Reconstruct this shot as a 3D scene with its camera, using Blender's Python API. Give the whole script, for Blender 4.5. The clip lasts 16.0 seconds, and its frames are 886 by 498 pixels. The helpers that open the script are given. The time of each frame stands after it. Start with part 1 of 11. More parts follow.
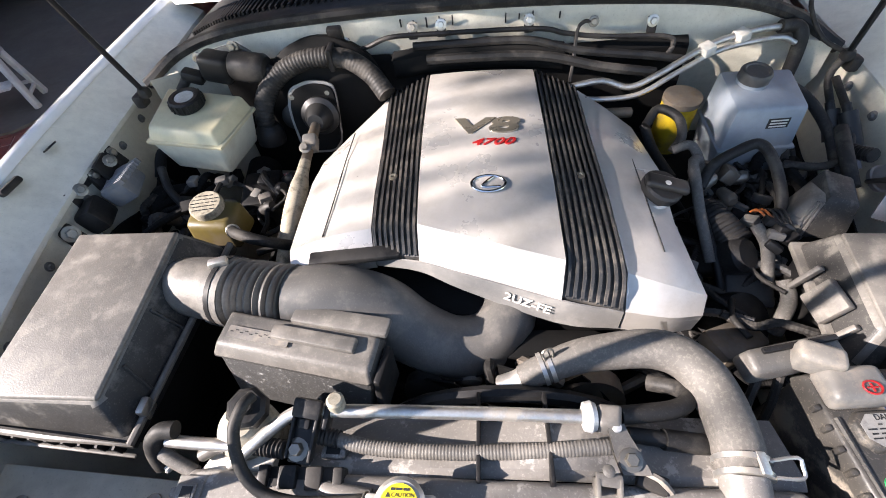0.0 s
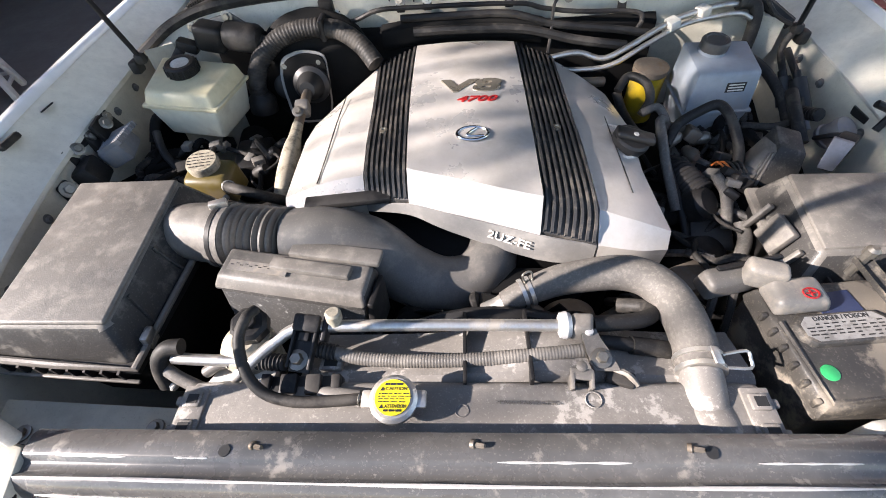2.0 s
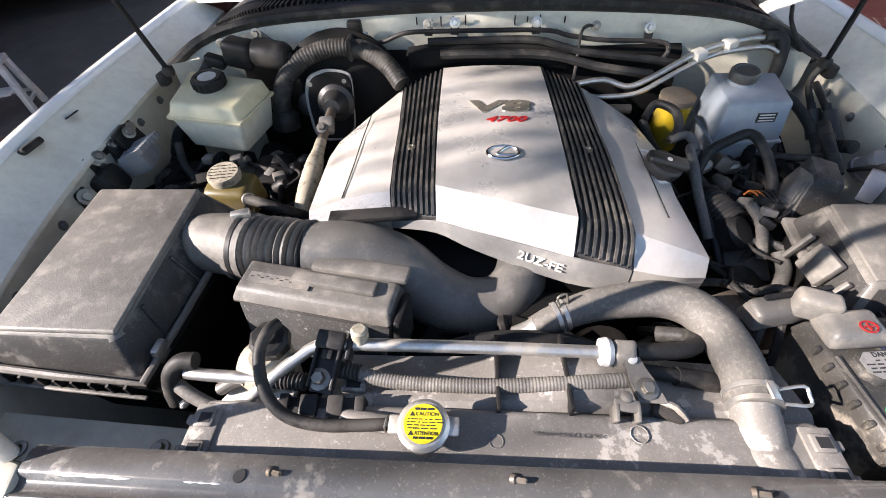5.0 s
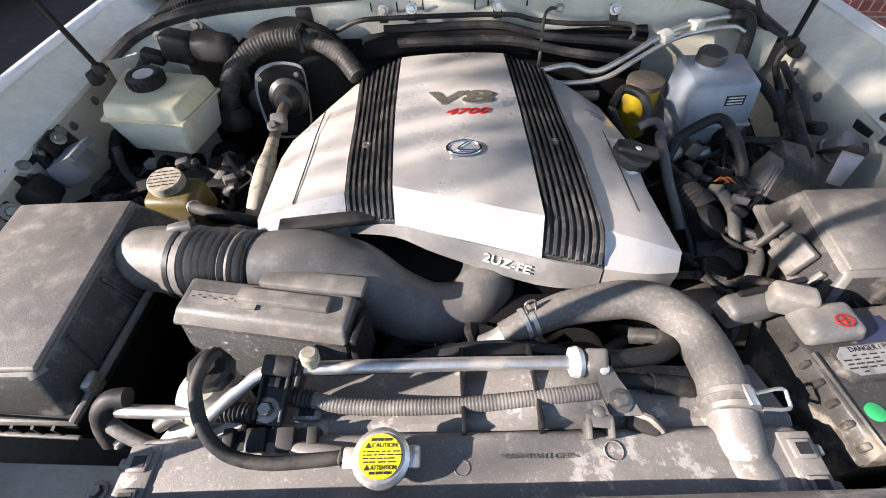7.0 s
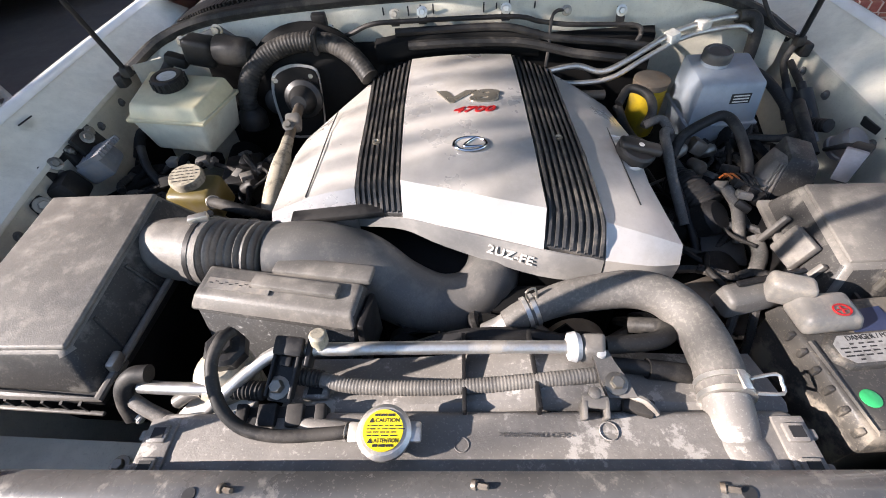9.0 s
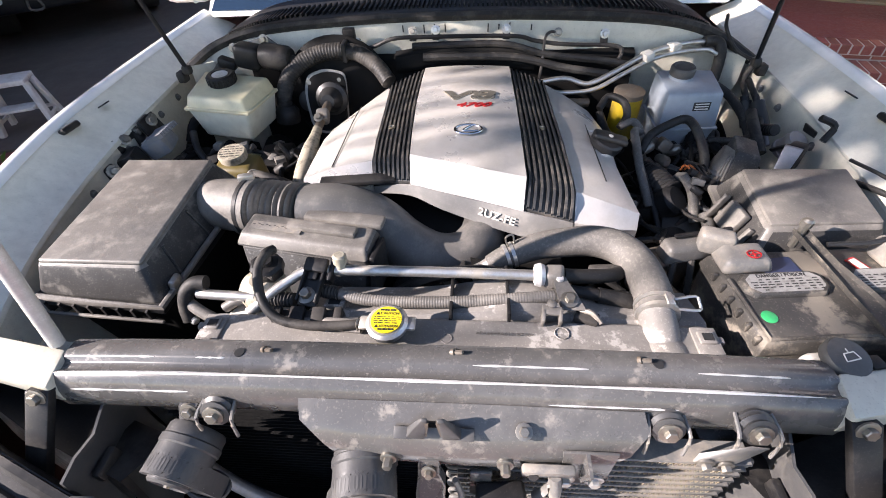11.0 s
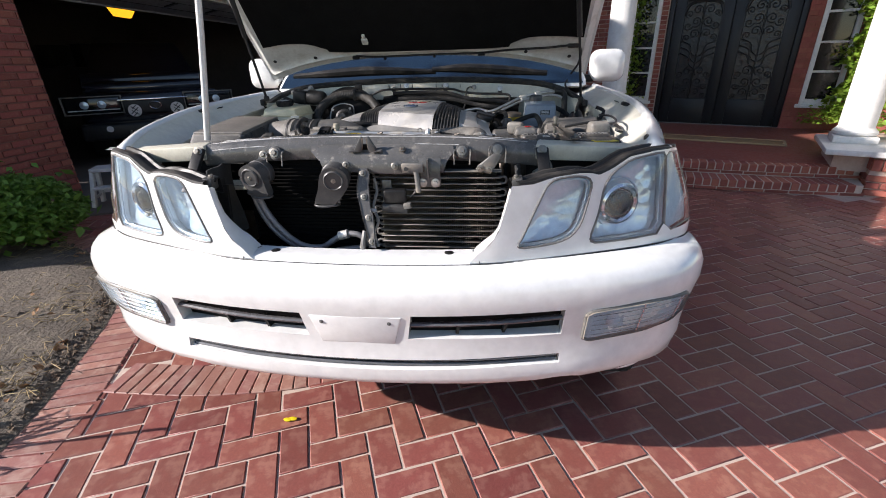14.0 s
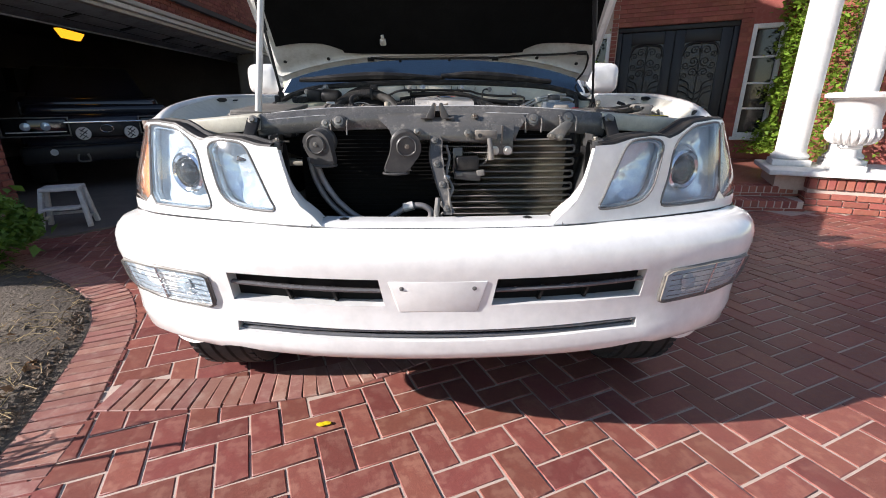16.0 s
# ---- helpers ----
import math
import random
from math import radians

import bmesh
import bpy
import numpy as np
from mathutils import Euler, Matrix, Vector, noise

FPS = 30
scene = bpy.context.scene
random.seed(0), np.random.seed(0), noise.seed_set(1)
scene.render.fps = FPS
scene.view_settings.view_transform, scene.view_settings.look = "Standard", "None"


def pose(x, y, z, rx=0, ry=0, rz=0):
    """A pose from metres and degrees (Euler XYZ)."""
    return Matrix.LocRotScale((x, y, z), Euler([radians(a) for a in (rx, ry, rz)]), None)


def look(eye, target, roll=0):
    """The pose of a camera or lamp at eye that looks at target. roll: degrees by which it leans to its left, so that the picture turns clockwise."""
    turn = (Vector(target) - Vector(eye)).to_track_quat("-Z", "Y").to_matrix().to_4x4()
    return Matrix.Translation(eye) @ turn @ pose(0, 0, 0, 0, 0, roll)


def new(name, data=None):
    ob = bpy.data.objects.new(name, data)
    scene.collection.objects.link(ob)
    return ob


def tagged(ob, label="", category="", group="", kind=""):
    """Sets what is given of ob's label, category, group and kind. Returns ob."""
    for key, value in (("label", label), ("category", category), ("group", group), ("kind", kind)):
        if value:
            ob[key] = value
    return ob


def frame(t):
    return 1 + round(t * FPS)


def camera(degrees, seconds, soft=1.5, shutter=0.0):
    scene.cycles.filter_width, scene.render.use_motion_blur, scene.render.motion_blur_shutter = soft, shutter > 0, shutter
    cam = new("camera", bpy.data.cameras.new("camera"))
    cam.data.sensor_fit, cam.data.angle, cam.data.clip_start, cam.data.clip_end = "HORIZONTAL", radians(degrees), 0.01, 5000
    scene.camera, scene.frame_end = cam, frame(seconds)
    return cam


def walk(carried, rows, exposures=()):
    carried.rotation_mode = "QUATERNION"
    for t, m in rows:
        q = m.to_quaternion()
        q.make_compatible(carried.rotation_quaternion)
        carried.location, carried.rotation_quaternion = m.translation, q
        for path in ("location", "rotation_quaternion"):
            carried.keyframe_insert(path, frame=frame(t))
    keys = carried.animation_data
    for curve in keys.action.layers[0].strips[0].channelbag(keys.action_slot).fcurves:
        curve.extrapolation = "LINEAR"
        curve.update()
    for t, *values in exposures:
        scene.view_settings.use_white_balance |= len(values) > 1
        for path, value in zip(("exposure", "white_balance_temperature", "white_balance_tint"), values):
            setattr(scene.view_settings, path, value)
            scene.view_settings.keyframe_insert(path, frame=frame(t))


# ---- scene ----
cam = camera(91.2, 16.0, soft=0.95)
PATH = [
    (0, (0.038, 0.328, 1.632), (-0.157, 1.572, 0.079), -7.7),
    (0.5, (0.043, 0.332, 1.622), (-0.144, 1.57, 0.063), -7.7),
    (1, (0.052, 0.318, 1.612), (-0.124, 1.559, 0.053), -7.5),
    (1.5, (0.042, 0.254, 1.603), (-0.112, 1.501, 0.047), -6.7),
    (2, (0.035, 0.21, 1.604), (-0.087, 1.481, 0.065), -5.3),
    (2.5, (0.033, 0.192, 1.603), (-0.065, 1.5, 0.093), -3.7),
    (3, (0.052, 0.179, 1.604), (-0.046, 1.535, 0.137), -2.7),
    (3.5, (0.063, 0.177, 1.6), (-0.047, 1.563, 0.162), -2.3),
    (4, (0.042, 0.186, 1.583), (-0.103, 1.578, 0.153), -2.2),
    (4.2, (0.028, 0.199, 1.58), (-0.127, 1.579, 0.14), -2.4),
    (6.3, (-0.023, 0.229, 1.571), (-0.077, 1.595, 0.11), -3.9),
    (6.5, (-0.01, 0.24, 1.571), (-0.058, 1.593, 0.098), -3.5),
    (7, (0.019, 0.265, 1.557), (-0.023, 1.599, 0.067), -3.2),
    (7.5, (0.032, 0.263, 1.567), (-0.013, 1.575, 0.059), -3.3),
    (8, (0.036, 0.264, 1.573), (-0.032, 1.574, 0.064), -3.9),
    (8.5, (0.033, 0.254, 1.571), (-0.06, 1.565, 0.063), -4.8),
    (8.7, (0.034, 0.245, 1.559), (-0.067, 1.57, 0.064), -5.0),
    (10.8, (0.002, 0.083, 1.568), (-0.137, 1.522, 0.186), -3.1),
    (11, (0.061, 0.04, 1.576), (-0.086, 1.485, 0.202), -3.3),
    (11.5, (0.196, -0.108, 1.57), (0.036, 1.354, 0.215), -3.4),
    (12, (0.265, -0.29, 1.571), (0.059, 1.166, 0.215), -3.5),
    (12.5, (0.248, -0.545, 1.507), (0.043, 0.907, 0.147), -3.6),
    (13, (0.329, -0.767, 1.486), (0.125, 0.695, 0.137), -2.9),
    (13.5, (0.467, -0.898, 1.416), (0.237, 0.889, 0.548), -2.1),
    (14, (0.365, -0.945, 1.299), (0.157, 0.878, 0.505), -1.5),
    (14.5, (0.117, -0.999, 1.21), (-0.003, 0.848, 0.453), -0.4),
    (15, (0.007, -0.987, 1.118), (-0.036, 0.882, 0.408), 0.3),
    (15.5, (0.005, -0.996, 1.106), (-0.004, 0.891, 0.443), 0.0),
    (16, (0.014, -1.005, 1.108), (0.038, 0.892, 0.476), -0.2),
]
walk(cam, [(t, look(eye, target, roll)) for t, eye, target, roll in PATH],
     exposures=((0.0, 1.82, 6900, 18), (1.5, 1.76, 6900, 18), (4.0, 1.68, 6900, 18), (8.7, 1.68, 6880, 18), (10.8, 1.72, 6830, 20), (11.5, 1.66, 6720, 23), (12.0, 1.24, 6690, 19), (12.5, 0.86, 6650, 15), (16.0, 0.84, 6650, 15)))

# ---- world and sun ----
world = bpy.data.worlds.new("sky")
scene.world = world
world.use_nodes = True
wn = world.node_tree.nodes
sky = wn.new("ShaderNodeTexSky")
sky.sky_type, sky.sun_disc = "NISHITA", False
sky.sun_elevation, sky.sun_rotation = radians(27), radians(253)
sky.air_density, sky.dust_density = 1.0, 0.1
world.node_tree.links.new(sky.outputs[0], wn["Background"].inputs[0])
wn["Background"].inputs[1].default_value = 0.100
sun = new("sun", bpy.data.lights.new("sun", "SUN"))
sun.data.energy, sun.data.angle, sun.data.color = 5.0, radians(0.5), (1.0, 0.965, 0.925)
sun.matrix_world = look((-19, -5.7, 10.0), (0, 0, 0))

# ---- helpers for building ----
ORIG = {}


def merge(bm, other):
    me = bpy.data.meshes.new("tmp")
    other.to_mesh(me)
    other.free()
    bm.from_mesh(me)
    bpy.data.meshes.remove(me)
    return bm


def thing(name, loc, label, category, group="", kind=""):
    ob = new(name)
    ob.empty_display_size = 0.05
    ob.location = loc
    ORIG[ob.name] = Vector(loc)
    return tagged(ob, label, category, group, kind)


def finish(bm, name, angle=38):
    bmesh.ops.recalc_face_normals(bm, faces=bm.faces)
    lim = radians(angle)
    for e in bm.edges:
        if len(e.link_faces) == 2 and e.calc_face_angle(0) > lim:
            e.smooth = False
    for f in bm.faces:
        f.smooth = True
    me = bpy.data.meshes.new(name)
    bm.to_mesh(me)
    bm.free()
    return me


def part(name, bm, material, parent, label="", bevel=0.0, angle=38, kind=""):
    o = ORIG[parent.name]
    bmesh.ops.translate(bm, verts=bm.verts, vec=-o)
    ob = new(name, finish(bm, name, angle))
    ob.data.materials.append(material)
    ob.parent = parent
    ORIG[ob.name] = o
    if bevel:
        m = ob.modifiers.new("bevel", "BEVEL")
        m.width, m.segments, m.limit_method, m.angle_limit = bevel, 2, "ANGLE", radians(35)
    return tagged(ob, label, kind=kind)


def solo(name, bm, material, loc, label, category, group="", kind="", bevel=0.0, angle=38):
    loc = Vector(loc)
    bmesh.ops.translate(bm, verts=bm.verts, vec=-loc)
    ob = new(name, finish(bm, name, angle))
    ob.data.materials.append(material)
    ob.location = loc
    ORIG[ob.name] = loc
    if bevel:
        m = ob.modifiers.new("bevel", "BEVEL")
        m.width, m.segments, m.limit_method, m.angle_limit = bevel, 2, "ANGLE", radians(35)
    return tagged(ob, label, category, group, kind)


def box(c, s, bev=0.0, rot=(0, 0, 0), bm=None, seg=2):
    t = bmesh.new()
    bmesh.ops.create_cube(t, size=1.0)
    bmesh.ops.scale(t, verts=t.verts, vec=s)
    if bev:
        bmesh.ops.bevel(t, geom=t.edges, offset=bev, segments=seg, affect="EDGES", profile=0.5)
    bmesh.ops.transform(t, verts=t.verts, matrix=pose(*c, *rot))
    return merge(bm, t) if bm else t


def hexa(bottom, top, bev=0.0, bm=None, seg=2):
    t = bmesh.new()
    vb = [t.verts.new(p) for p in bottom]
    vt = [t.verts.new(p) for p in top]
    n = len(vb)
    t.faces.new(vb[::-1])
    t.faces.new(vt)
    for i in range(n):
        t.faces.new((vb[i], vb[(i + 1) % n], vt[(i + 1) % n], vt[i]))
    if bev:
        bmesh.ops.bevel(t, geom=t.edges, offset=bev, segments=seg, affect="EDGES", profile=0.5)
    return merge(bm, t) if bm else t


def prism(poly, m, depth, bev=0.0, bm=None, seg=2):
    """A flat outline in the frame m's x and y, thick along its z."""
    return hexa([m @ Vector((x, y, 0)) for x, y in poly], [m @ Vector((x, y, depth)) for x, y in poly], bev, bm, seg)


def spline(pts, res=6, closed=False):
    pts = [Vector(p) for p in pts]
    n = len(pts)
    out = []
    for i in range(n if closed else n - 1):
        if closed:
            a, b, c, d = pts[i - 1], pts[i], pts[(i + 1) % n], pts[(i + 2) % n]
        else:
            b, c = pts[i], pts[i + 1]
            a = pts[i - 1] if i else b * 2 - c
            d = pts[i + 2] if i + 2 < n else c * 2 - b
        for k in range(res):
            u = k / res
            out.append(0.5 * (2 * b + (c - a) * u + (2 * a - 5 * b + 4 * c - d) * u * u + (3 * b - a - 3 * c + d) * u ** 3))
    if not closed:
        out.append(pts[-1])
    return out


def tube(pts, r, n=10, res=6, bm=None, ridge=None, closed=False, smooth=True, flat=1.0):
    """A pipe along pts; r a radius or one per point; ridge (depth, pitch) makes corrugations."""
    t = bmesh.new()
    if isinstance(r, (list, tuple)):
        rr = spline([(v, 0, 0) for v in r], res) if smooth else [Vector((v, 0, 0)) for v in r]
        rr = [v.x for v in rr]
    line = spline(pts, res, closed) if smooth else [Vector(p) for p in pts]
    if not isinstance(r, (list, tuple)):
        rr = [r] * len(line)
    if ridge:
        step = ridge[1] / 4
        fine, rad, acc = [line[0]], [rr[0]], 0.0
        for i in range(len(line) - 1):
            d = (line[i + 1] - line[i]).length
            k = max(1, int(d / step))
            for j in range(1, k + 1):
                u = j / k
                acc += d / k
                fine.append(line[i].lerp(line[i + 1], u))
                rad.append(rr[i] + (rr[i + 1] - rr[i]) * u + ridge[0] * (0.5 + 0.5 * math.sin(acc / ridge[1] * 2 * math.pi)))
        line, rr = fine, rad
    up = Vector((0.13, 0.21, 1)).normalized()
    rings, m = [], len(line)
    for i, p in enumerate(line):
        a = line[i - 1] if i or closed else p
        b = line[(i + 1) % m] if i < m - 1 or closed else p
        d = (b - a).normalized()
        side = d.cross(up)
        if side.length < 0.05:
            side = d.cross(Vector((1, 0, 0)))
        side.normalize()
        if rings and side.dot(prev) < 0:
            side = -side
        prev = side
        nor = side.cross(d).normalized()
        rings.append([t.verts.new(p + side * rr[i] * math.cos(q) + nor * rr[i] * flat * math.sin(q)) for q in [2 * math.pi * k / n for k in range(n)]])
    for i in range(m if closed else m - 1):
        A, B = rings[i], rings[(i + 1) % m]
        for k in range(n):
            t.faces.new((A[k], A[(k + 1) % n], B[(k + 1) % n], B[k]))
    if not closed:
        t.faces.new(rings[0][::-1])
        t.faces.new(rings[-1])
    return merge(bm, t) if bm else t


def lathe(profile, m, n=24, bm=None):
    """A turned shape: (radius, height) pairs about the z of the frame m."""
    t = bmesh.new()
    rings = []
    for r, z in profile:
        if r < 1e-5:
            rings.append([t.verts.new(m @ Vector((0, 0, z)))] * n)
        else:
            rings.append([t.verts.new(m @ Vector((r * math.cos(2 * math.pi * k / n), r * math.sin(2 * math.pi * k / n), z))) for k in range(n)])
    for A, B in zip(rings, rings[1:]):
        for k in range(n):
            q = list(dict.fromkeys((A[k], A[(k + 1) % n], B[(k + 1) % n], B[k])))
            if len(q) > 2:
                t.faces.new(q)
    for R in (rings[0], rings[-1]):
        if R[0] is not R[1]:
            t.faces.new(R)
    return merge(bm, t) if bm else t


def sheet(rows, drop=None, bm=None):
    """A grid through rows of points; drop is the shift of its lower copy, which gives it thickness."""
    t = bmesh.new()
    V = [[t.verts.new(p) for p in r] for r in rows]
    F = [t.faces.new((V[i][j], V[i][j + 1], V[i + 1][j + 1], V[i + 1][j])) for i in range(len(V) - 1) for j in range(len(V[0]) - 1)]
    if drop:
        g = bmesh.ops.extrude_face_region(t, geom=F)
        bmesh.ops.translate(t, verts=[v for v in g["geom"] if isinstance(v, bmesh.types.BMVert)], vec=drop)
    return merge(bm, t) if bm else t


def axis(p, d):
    """A frame at p whose z points along d."""
    return Matrix.Translation(p) @ Vector(d).to_track_quat("Z", "Y").to_matrix().to_4x4()


def bolt(p, d, r=0.008, bm=None, h=0.008):
    bm = lathe([(r * 1.7, 0), (r * 1.7, h * 0.3), (r * 1.5, h * 0.35)], axis(p, d), 12, bm)
    return lathe([(r, h * 0.3), (r, h), (r * 0.85, h * 1.15)], axis(p, d), 6, bm)


def lettering(name, text, size, m, material, parent, depth=0.001, label="", shear=0.0, width=None, bold=0.0):
    cu = bpy.data.curves.new(name, "FONT")
    cu.body, cu.size, cu.extrude, cu.shear, cu.align_x, cu.align_y = text, size, depth, shear, "CENTER", "CENTER"
    cu.offset = bold
    tmp = bpy.data.objects.new(name, cu)
    scene.collection.objects.link(tmp)
    me = bpy.data.meshes.new_from_object(tmp)
    bpy.data.objects.remove(tmp)
    bm = bmesh.new()
    bm.from_mesh(me)
    bpy.data.meshes.remove(me)
    if width:
        xs = [v.co.x for v in bm.verts]
        k = width / (max(xs) - min(xs))
        bmesh.ops.scale(bm, verts=bm.verts, vec=(k, 1, 1))
    bmesh.ops.transform(bm, verts=bm.verts, matrix=m)
    return part(name, bm, material, parent, label)


# ---- materials ----
def mat(name, col, col2=None, rough=0.5, metal=0.0, scale=20.0, mix=0.5, bump=0.0, bscale=250.0, dirt=None, dirt_scale=6.0,
        dirt_at=(0.5, 0.62), coat=0.0, rvar=0.1, trans=0.0, ior=1.45, island=0.0, stretch=None, spec=0.5, facet=None):
    """col and col2 mottled at scale; dirt is (colour, strength) in patches of dirt_scale; bump is fine relief."""
    m = bpy.data.materials.new(name)
    m.use_nodes = True
    nt = m.node_tree
    N, L = nt.nodes, nt.links
    b = N["Principled BSDF"]
    b.inputs["Metallic"].default_value = metal
    b.inputs["Coat Weight"].default_value = coat
    b.inputs["Coat Roughness"].default_value = 0.06
    b.inputs["Transmission Weight"].default_value = trans
    b.inputs["IOR"].default_value = ior
    b.inputs["Specular IOR Level"].default_value = spec
    tc = N.new("ShaderNodeTexCoord")
    co = tc.outputs["Object"]
    if stretch:
        mp = N.new("ShaderNodeMapping")
        mp.inputs["Scale"].default_value = stretch
        L.new(co, mp.inputs[0])
        co = mp.outputs[0]

    def nz(s, detail=5.0, r=0.6):
        n = N.new("ShaderNodeTexNoise")
        n.inputs["Scale"].default_value, n.inputs["Detail"].default_value, n.inputs["Roughness"].default_value = s, detail, r
        L.new(co, n.inputs["Vector"])
        return n.outputs[0]

    def ramp(src, lo, hi):
        r = N.new("ShaderNodeMapRange")
        r.inputs[1].default_value, r.inputs[2].default_value = lo, hi
        L.new(src, r.inputs[0])
        return r.outputs[0]

    def mixc(f, a, bcol):
        x = N.new("ShaderNodeMix")
        x.data_type = "RGBA"
        if isinstance(f, float):
            x.inputs[0].default_value = f
        else:
            L.new(f, x.inputs[0])
        for i, v in ((6, a), (7, bcol)):
            if isinstance(v, tuple):
                x.inputs[i].default_value = (*v, 1)
            else:
                L.new(v, x.inputs[i])
        return x.outputs[2]

    col2 = col2 or tuple(c * 0.8 for c in col)
    c = mixc(ramp(nz(scale), 0.3, 0.7), col, col2)
    c = mixc(ramp(nz(scale * 7.3, 3.0), 0.35, 0.75), c, tuple(0.5 * (p + q) * (1 - 0.25 * mix) for p, q in zip(col, col2)))
    rbase = ramp(nz(scale * 1.7), 0.2, 0.8)
    rm = N.new("ShaderNodeMapRange")
    rm.inputs[3].default_value, rm.inputs[4].default_value = max(0.02, rough - rvar), min(1, rough + rvar)
    L.new(rbase, rm.inputs[0])
    rsock = rm.outputs[0]
    if dirt:
        f = ramp(nz(dirt_scale, 8.0, 0.68), *dirt_at)
        k = N.new("ShaderNodeMath")
        k.operation = "MULTIPLY"
        k.inputs[1].default_value = dirt[1]
        L.new(f, k.inputs[0])
        c = mixc(k.outputs[0], c, dirt[0])
        rx = N.new("ShaderNodeMix")
        L.new(k.outputs[0], rx.inputs[0])
        L.new(rsock, rx.inputs[2])
        rx.inputs[3].default_value = 0.9
        rsock = rx.outputs[0]
        # fine specks of dust
        sp = N.new("ShaderNodeMath")
        sp.operation = "MULTIPLY"
        sp.inputs[1].default_value = 0.45 * dirt[1]
        L.new(ramp(nz(330.0, 2.0, 0.5), 0.60, 0.70), sp.inputs[0])
        c = mixc(sp.outputs[0], c, dirt[0])
    if island:
        oi = N.new("ShaderNodeObjectInfo")
        ge = N.new("ShaderNodeNewGeometry")
        ad = N.new("ShaderNodeMath")
        ad.operation = "ADD"
        L.new(oi.outputs["Random"], ad.inputs[0])
        L.new(ge.outputs["Random Per Island"], ad.inputs[1])
        fr = N.new("ShaderNodeMath")
        fr.operation = "FRACT"
        L.new(ad.outputs[0], fr.inputs[0])
        hs = N.new("ShaderNodeHueSaturation")
        mr = N.new("ShaderNodeMapRange")
        mr.inputs[3].default_value, mr.inputs[4].default_value = 1 - island, 1 + island
        L.new(fr.outputs[0], mr.inputs[0])
        L.new(mr.outputs[0], hs.inputs["Value"])
        mh = N.new("ShaderNodeMapRange")
        mh.inputs[3].default_value, mh.inputs[4].default_value = 0.493, 0.508
        f2 = N.new("ShaderNodeMath")
        f2.operation = "PINGPONG"
        f2.inputs[1].default_value = 0.31
        L.new(fr.outputs[0], f2.inputs[0])
        mh.inputs[2].default_value = 0.31
        L.new(f2.outputs[0], mh.inputs[0])
        L.new(mh.outputs[0], hs.inputs["Hue"])
        L.new(c, hs.inputs["Color"])
        c = hs.outputs[0]
    L.new(c, b.inputs["Base Color"])
    L.new(rsock, b.inputs["Roughness"])
    if facet:
        vo = N.new("ShaderNodeTexVoronoi")
        vo.inputs["Scale"].default_value = facet[0]
        L.new(co, vo.inputs["Vector"])
        bp = N.new("ShaderNodeBump")
        bp.inputs["Strength"].default_value, bp.inputs["Distance"].default_value = facet[1], 0.35 / facet[0]
        L.new(vo.outputs["Distance"], bp.inputs["Height"])
        L.new(bp.outputs[0], b.inputs["Normal"])
    if bump:
        bp = N.new("ShaderNodeBump")
        bp.inputs["Strength"].default_value = bump
        bp.inputs["Distance"].default_value = 0.6 / bscale
        L.new(nz(bscale, 4.0), bp.inputs["Height"])
        L.new(bp.outputs[0], b.inputs["Normal"])
    return m


def glow(name, col, strength):
    m = bpy.data.materials.new(name)
    m.use_nodes = True
    b = m.node_tree.nodes["Principled BSDF"]
    b.inputs["Base Color"].default_value = (*col, 1)
    b.inputs["Emission Color"].default_value = (*col, 1)
    b.inputs["Emission Strength"].default_value = strength
    return m


DUST = (0.34, 0.29, 0.23)
M_paint = mat("white_paint", (0.80, 0.80, 0.78), (0.78, 0.78, 0.76), rough=0.22, coat=0.6, scale=3, rvar=0.05)
# Bay and lip paint: cream, with warm bounced light put into the tone.
M_bay = mat("bay_paint_bounce", (0.62, 0.595, 0.50), (0.54, 0.515, 0.42), rough=0.42, scale=7, dirt=((0.30, 0.27, 0.21), 0.75), dirt_scale=5, dirt_at=(0.5, 0.75), bump=0.05)
M_lip = mat("lip_paint_bounce", (0.72, 0.695, 0.60), (0.66, 0.63, 0.53), rough=0.38, scale=7, dirt=((0.36, 0.33, 0.27), 0.45), dirt_scale=7, dirt_at=(0.52, 0.75))
M_fascia = mat("inner_fascia_paint", (0.74, 0.74, 0.71), (0.68, 0.68, 0.65), rough=0.35, scale=8, dirt=(DUST, 0.3), dirt_scale=9)
# Grey plastic of the cover's front edge, with its shade put into the colour.
M_covergrey = mat("grey_cover_shaded", (0.20, 0.195, 0.185), (0.25, 0.24, 0.225), rough=0.5, scale=12, dirt=((0.33, 0.31, 0.28), 0.5), dirt_scale=20)
M_silver = mat("silver_plastic", (0.625, 0.59, 0.545), (0.565, 0.53, 0.485), rough=0.30, metal=0.35, scale=5, dirt=((0.40, 0.36, 0.30), 0.35), dirt_scale=7, bump=0.03, bscale=900)
M_rib = mat("rib_plastic", (0.035, 0.035, 0.036), (0.05, 0.048, 0.045), rough=0.45, scale=40, dirt=(DUST, 0.25), dirt_scale=30)
M_plastic = mat("black_plastic", (0.010, 0.010, 0.011), (0.020, 0.019, 0.018), rough=0.45, spec=0.3, scale=25, dirt=((0.075, 0.068, 0.060), 0.45), dirt_scale=9, bump=0.12, bscale=700)
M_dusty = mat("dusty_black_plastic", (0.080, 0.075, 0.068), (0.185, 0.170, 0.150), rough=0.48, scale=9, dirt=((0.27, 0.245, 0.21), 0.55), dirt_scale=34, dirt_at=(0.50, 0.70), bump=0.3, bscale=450)
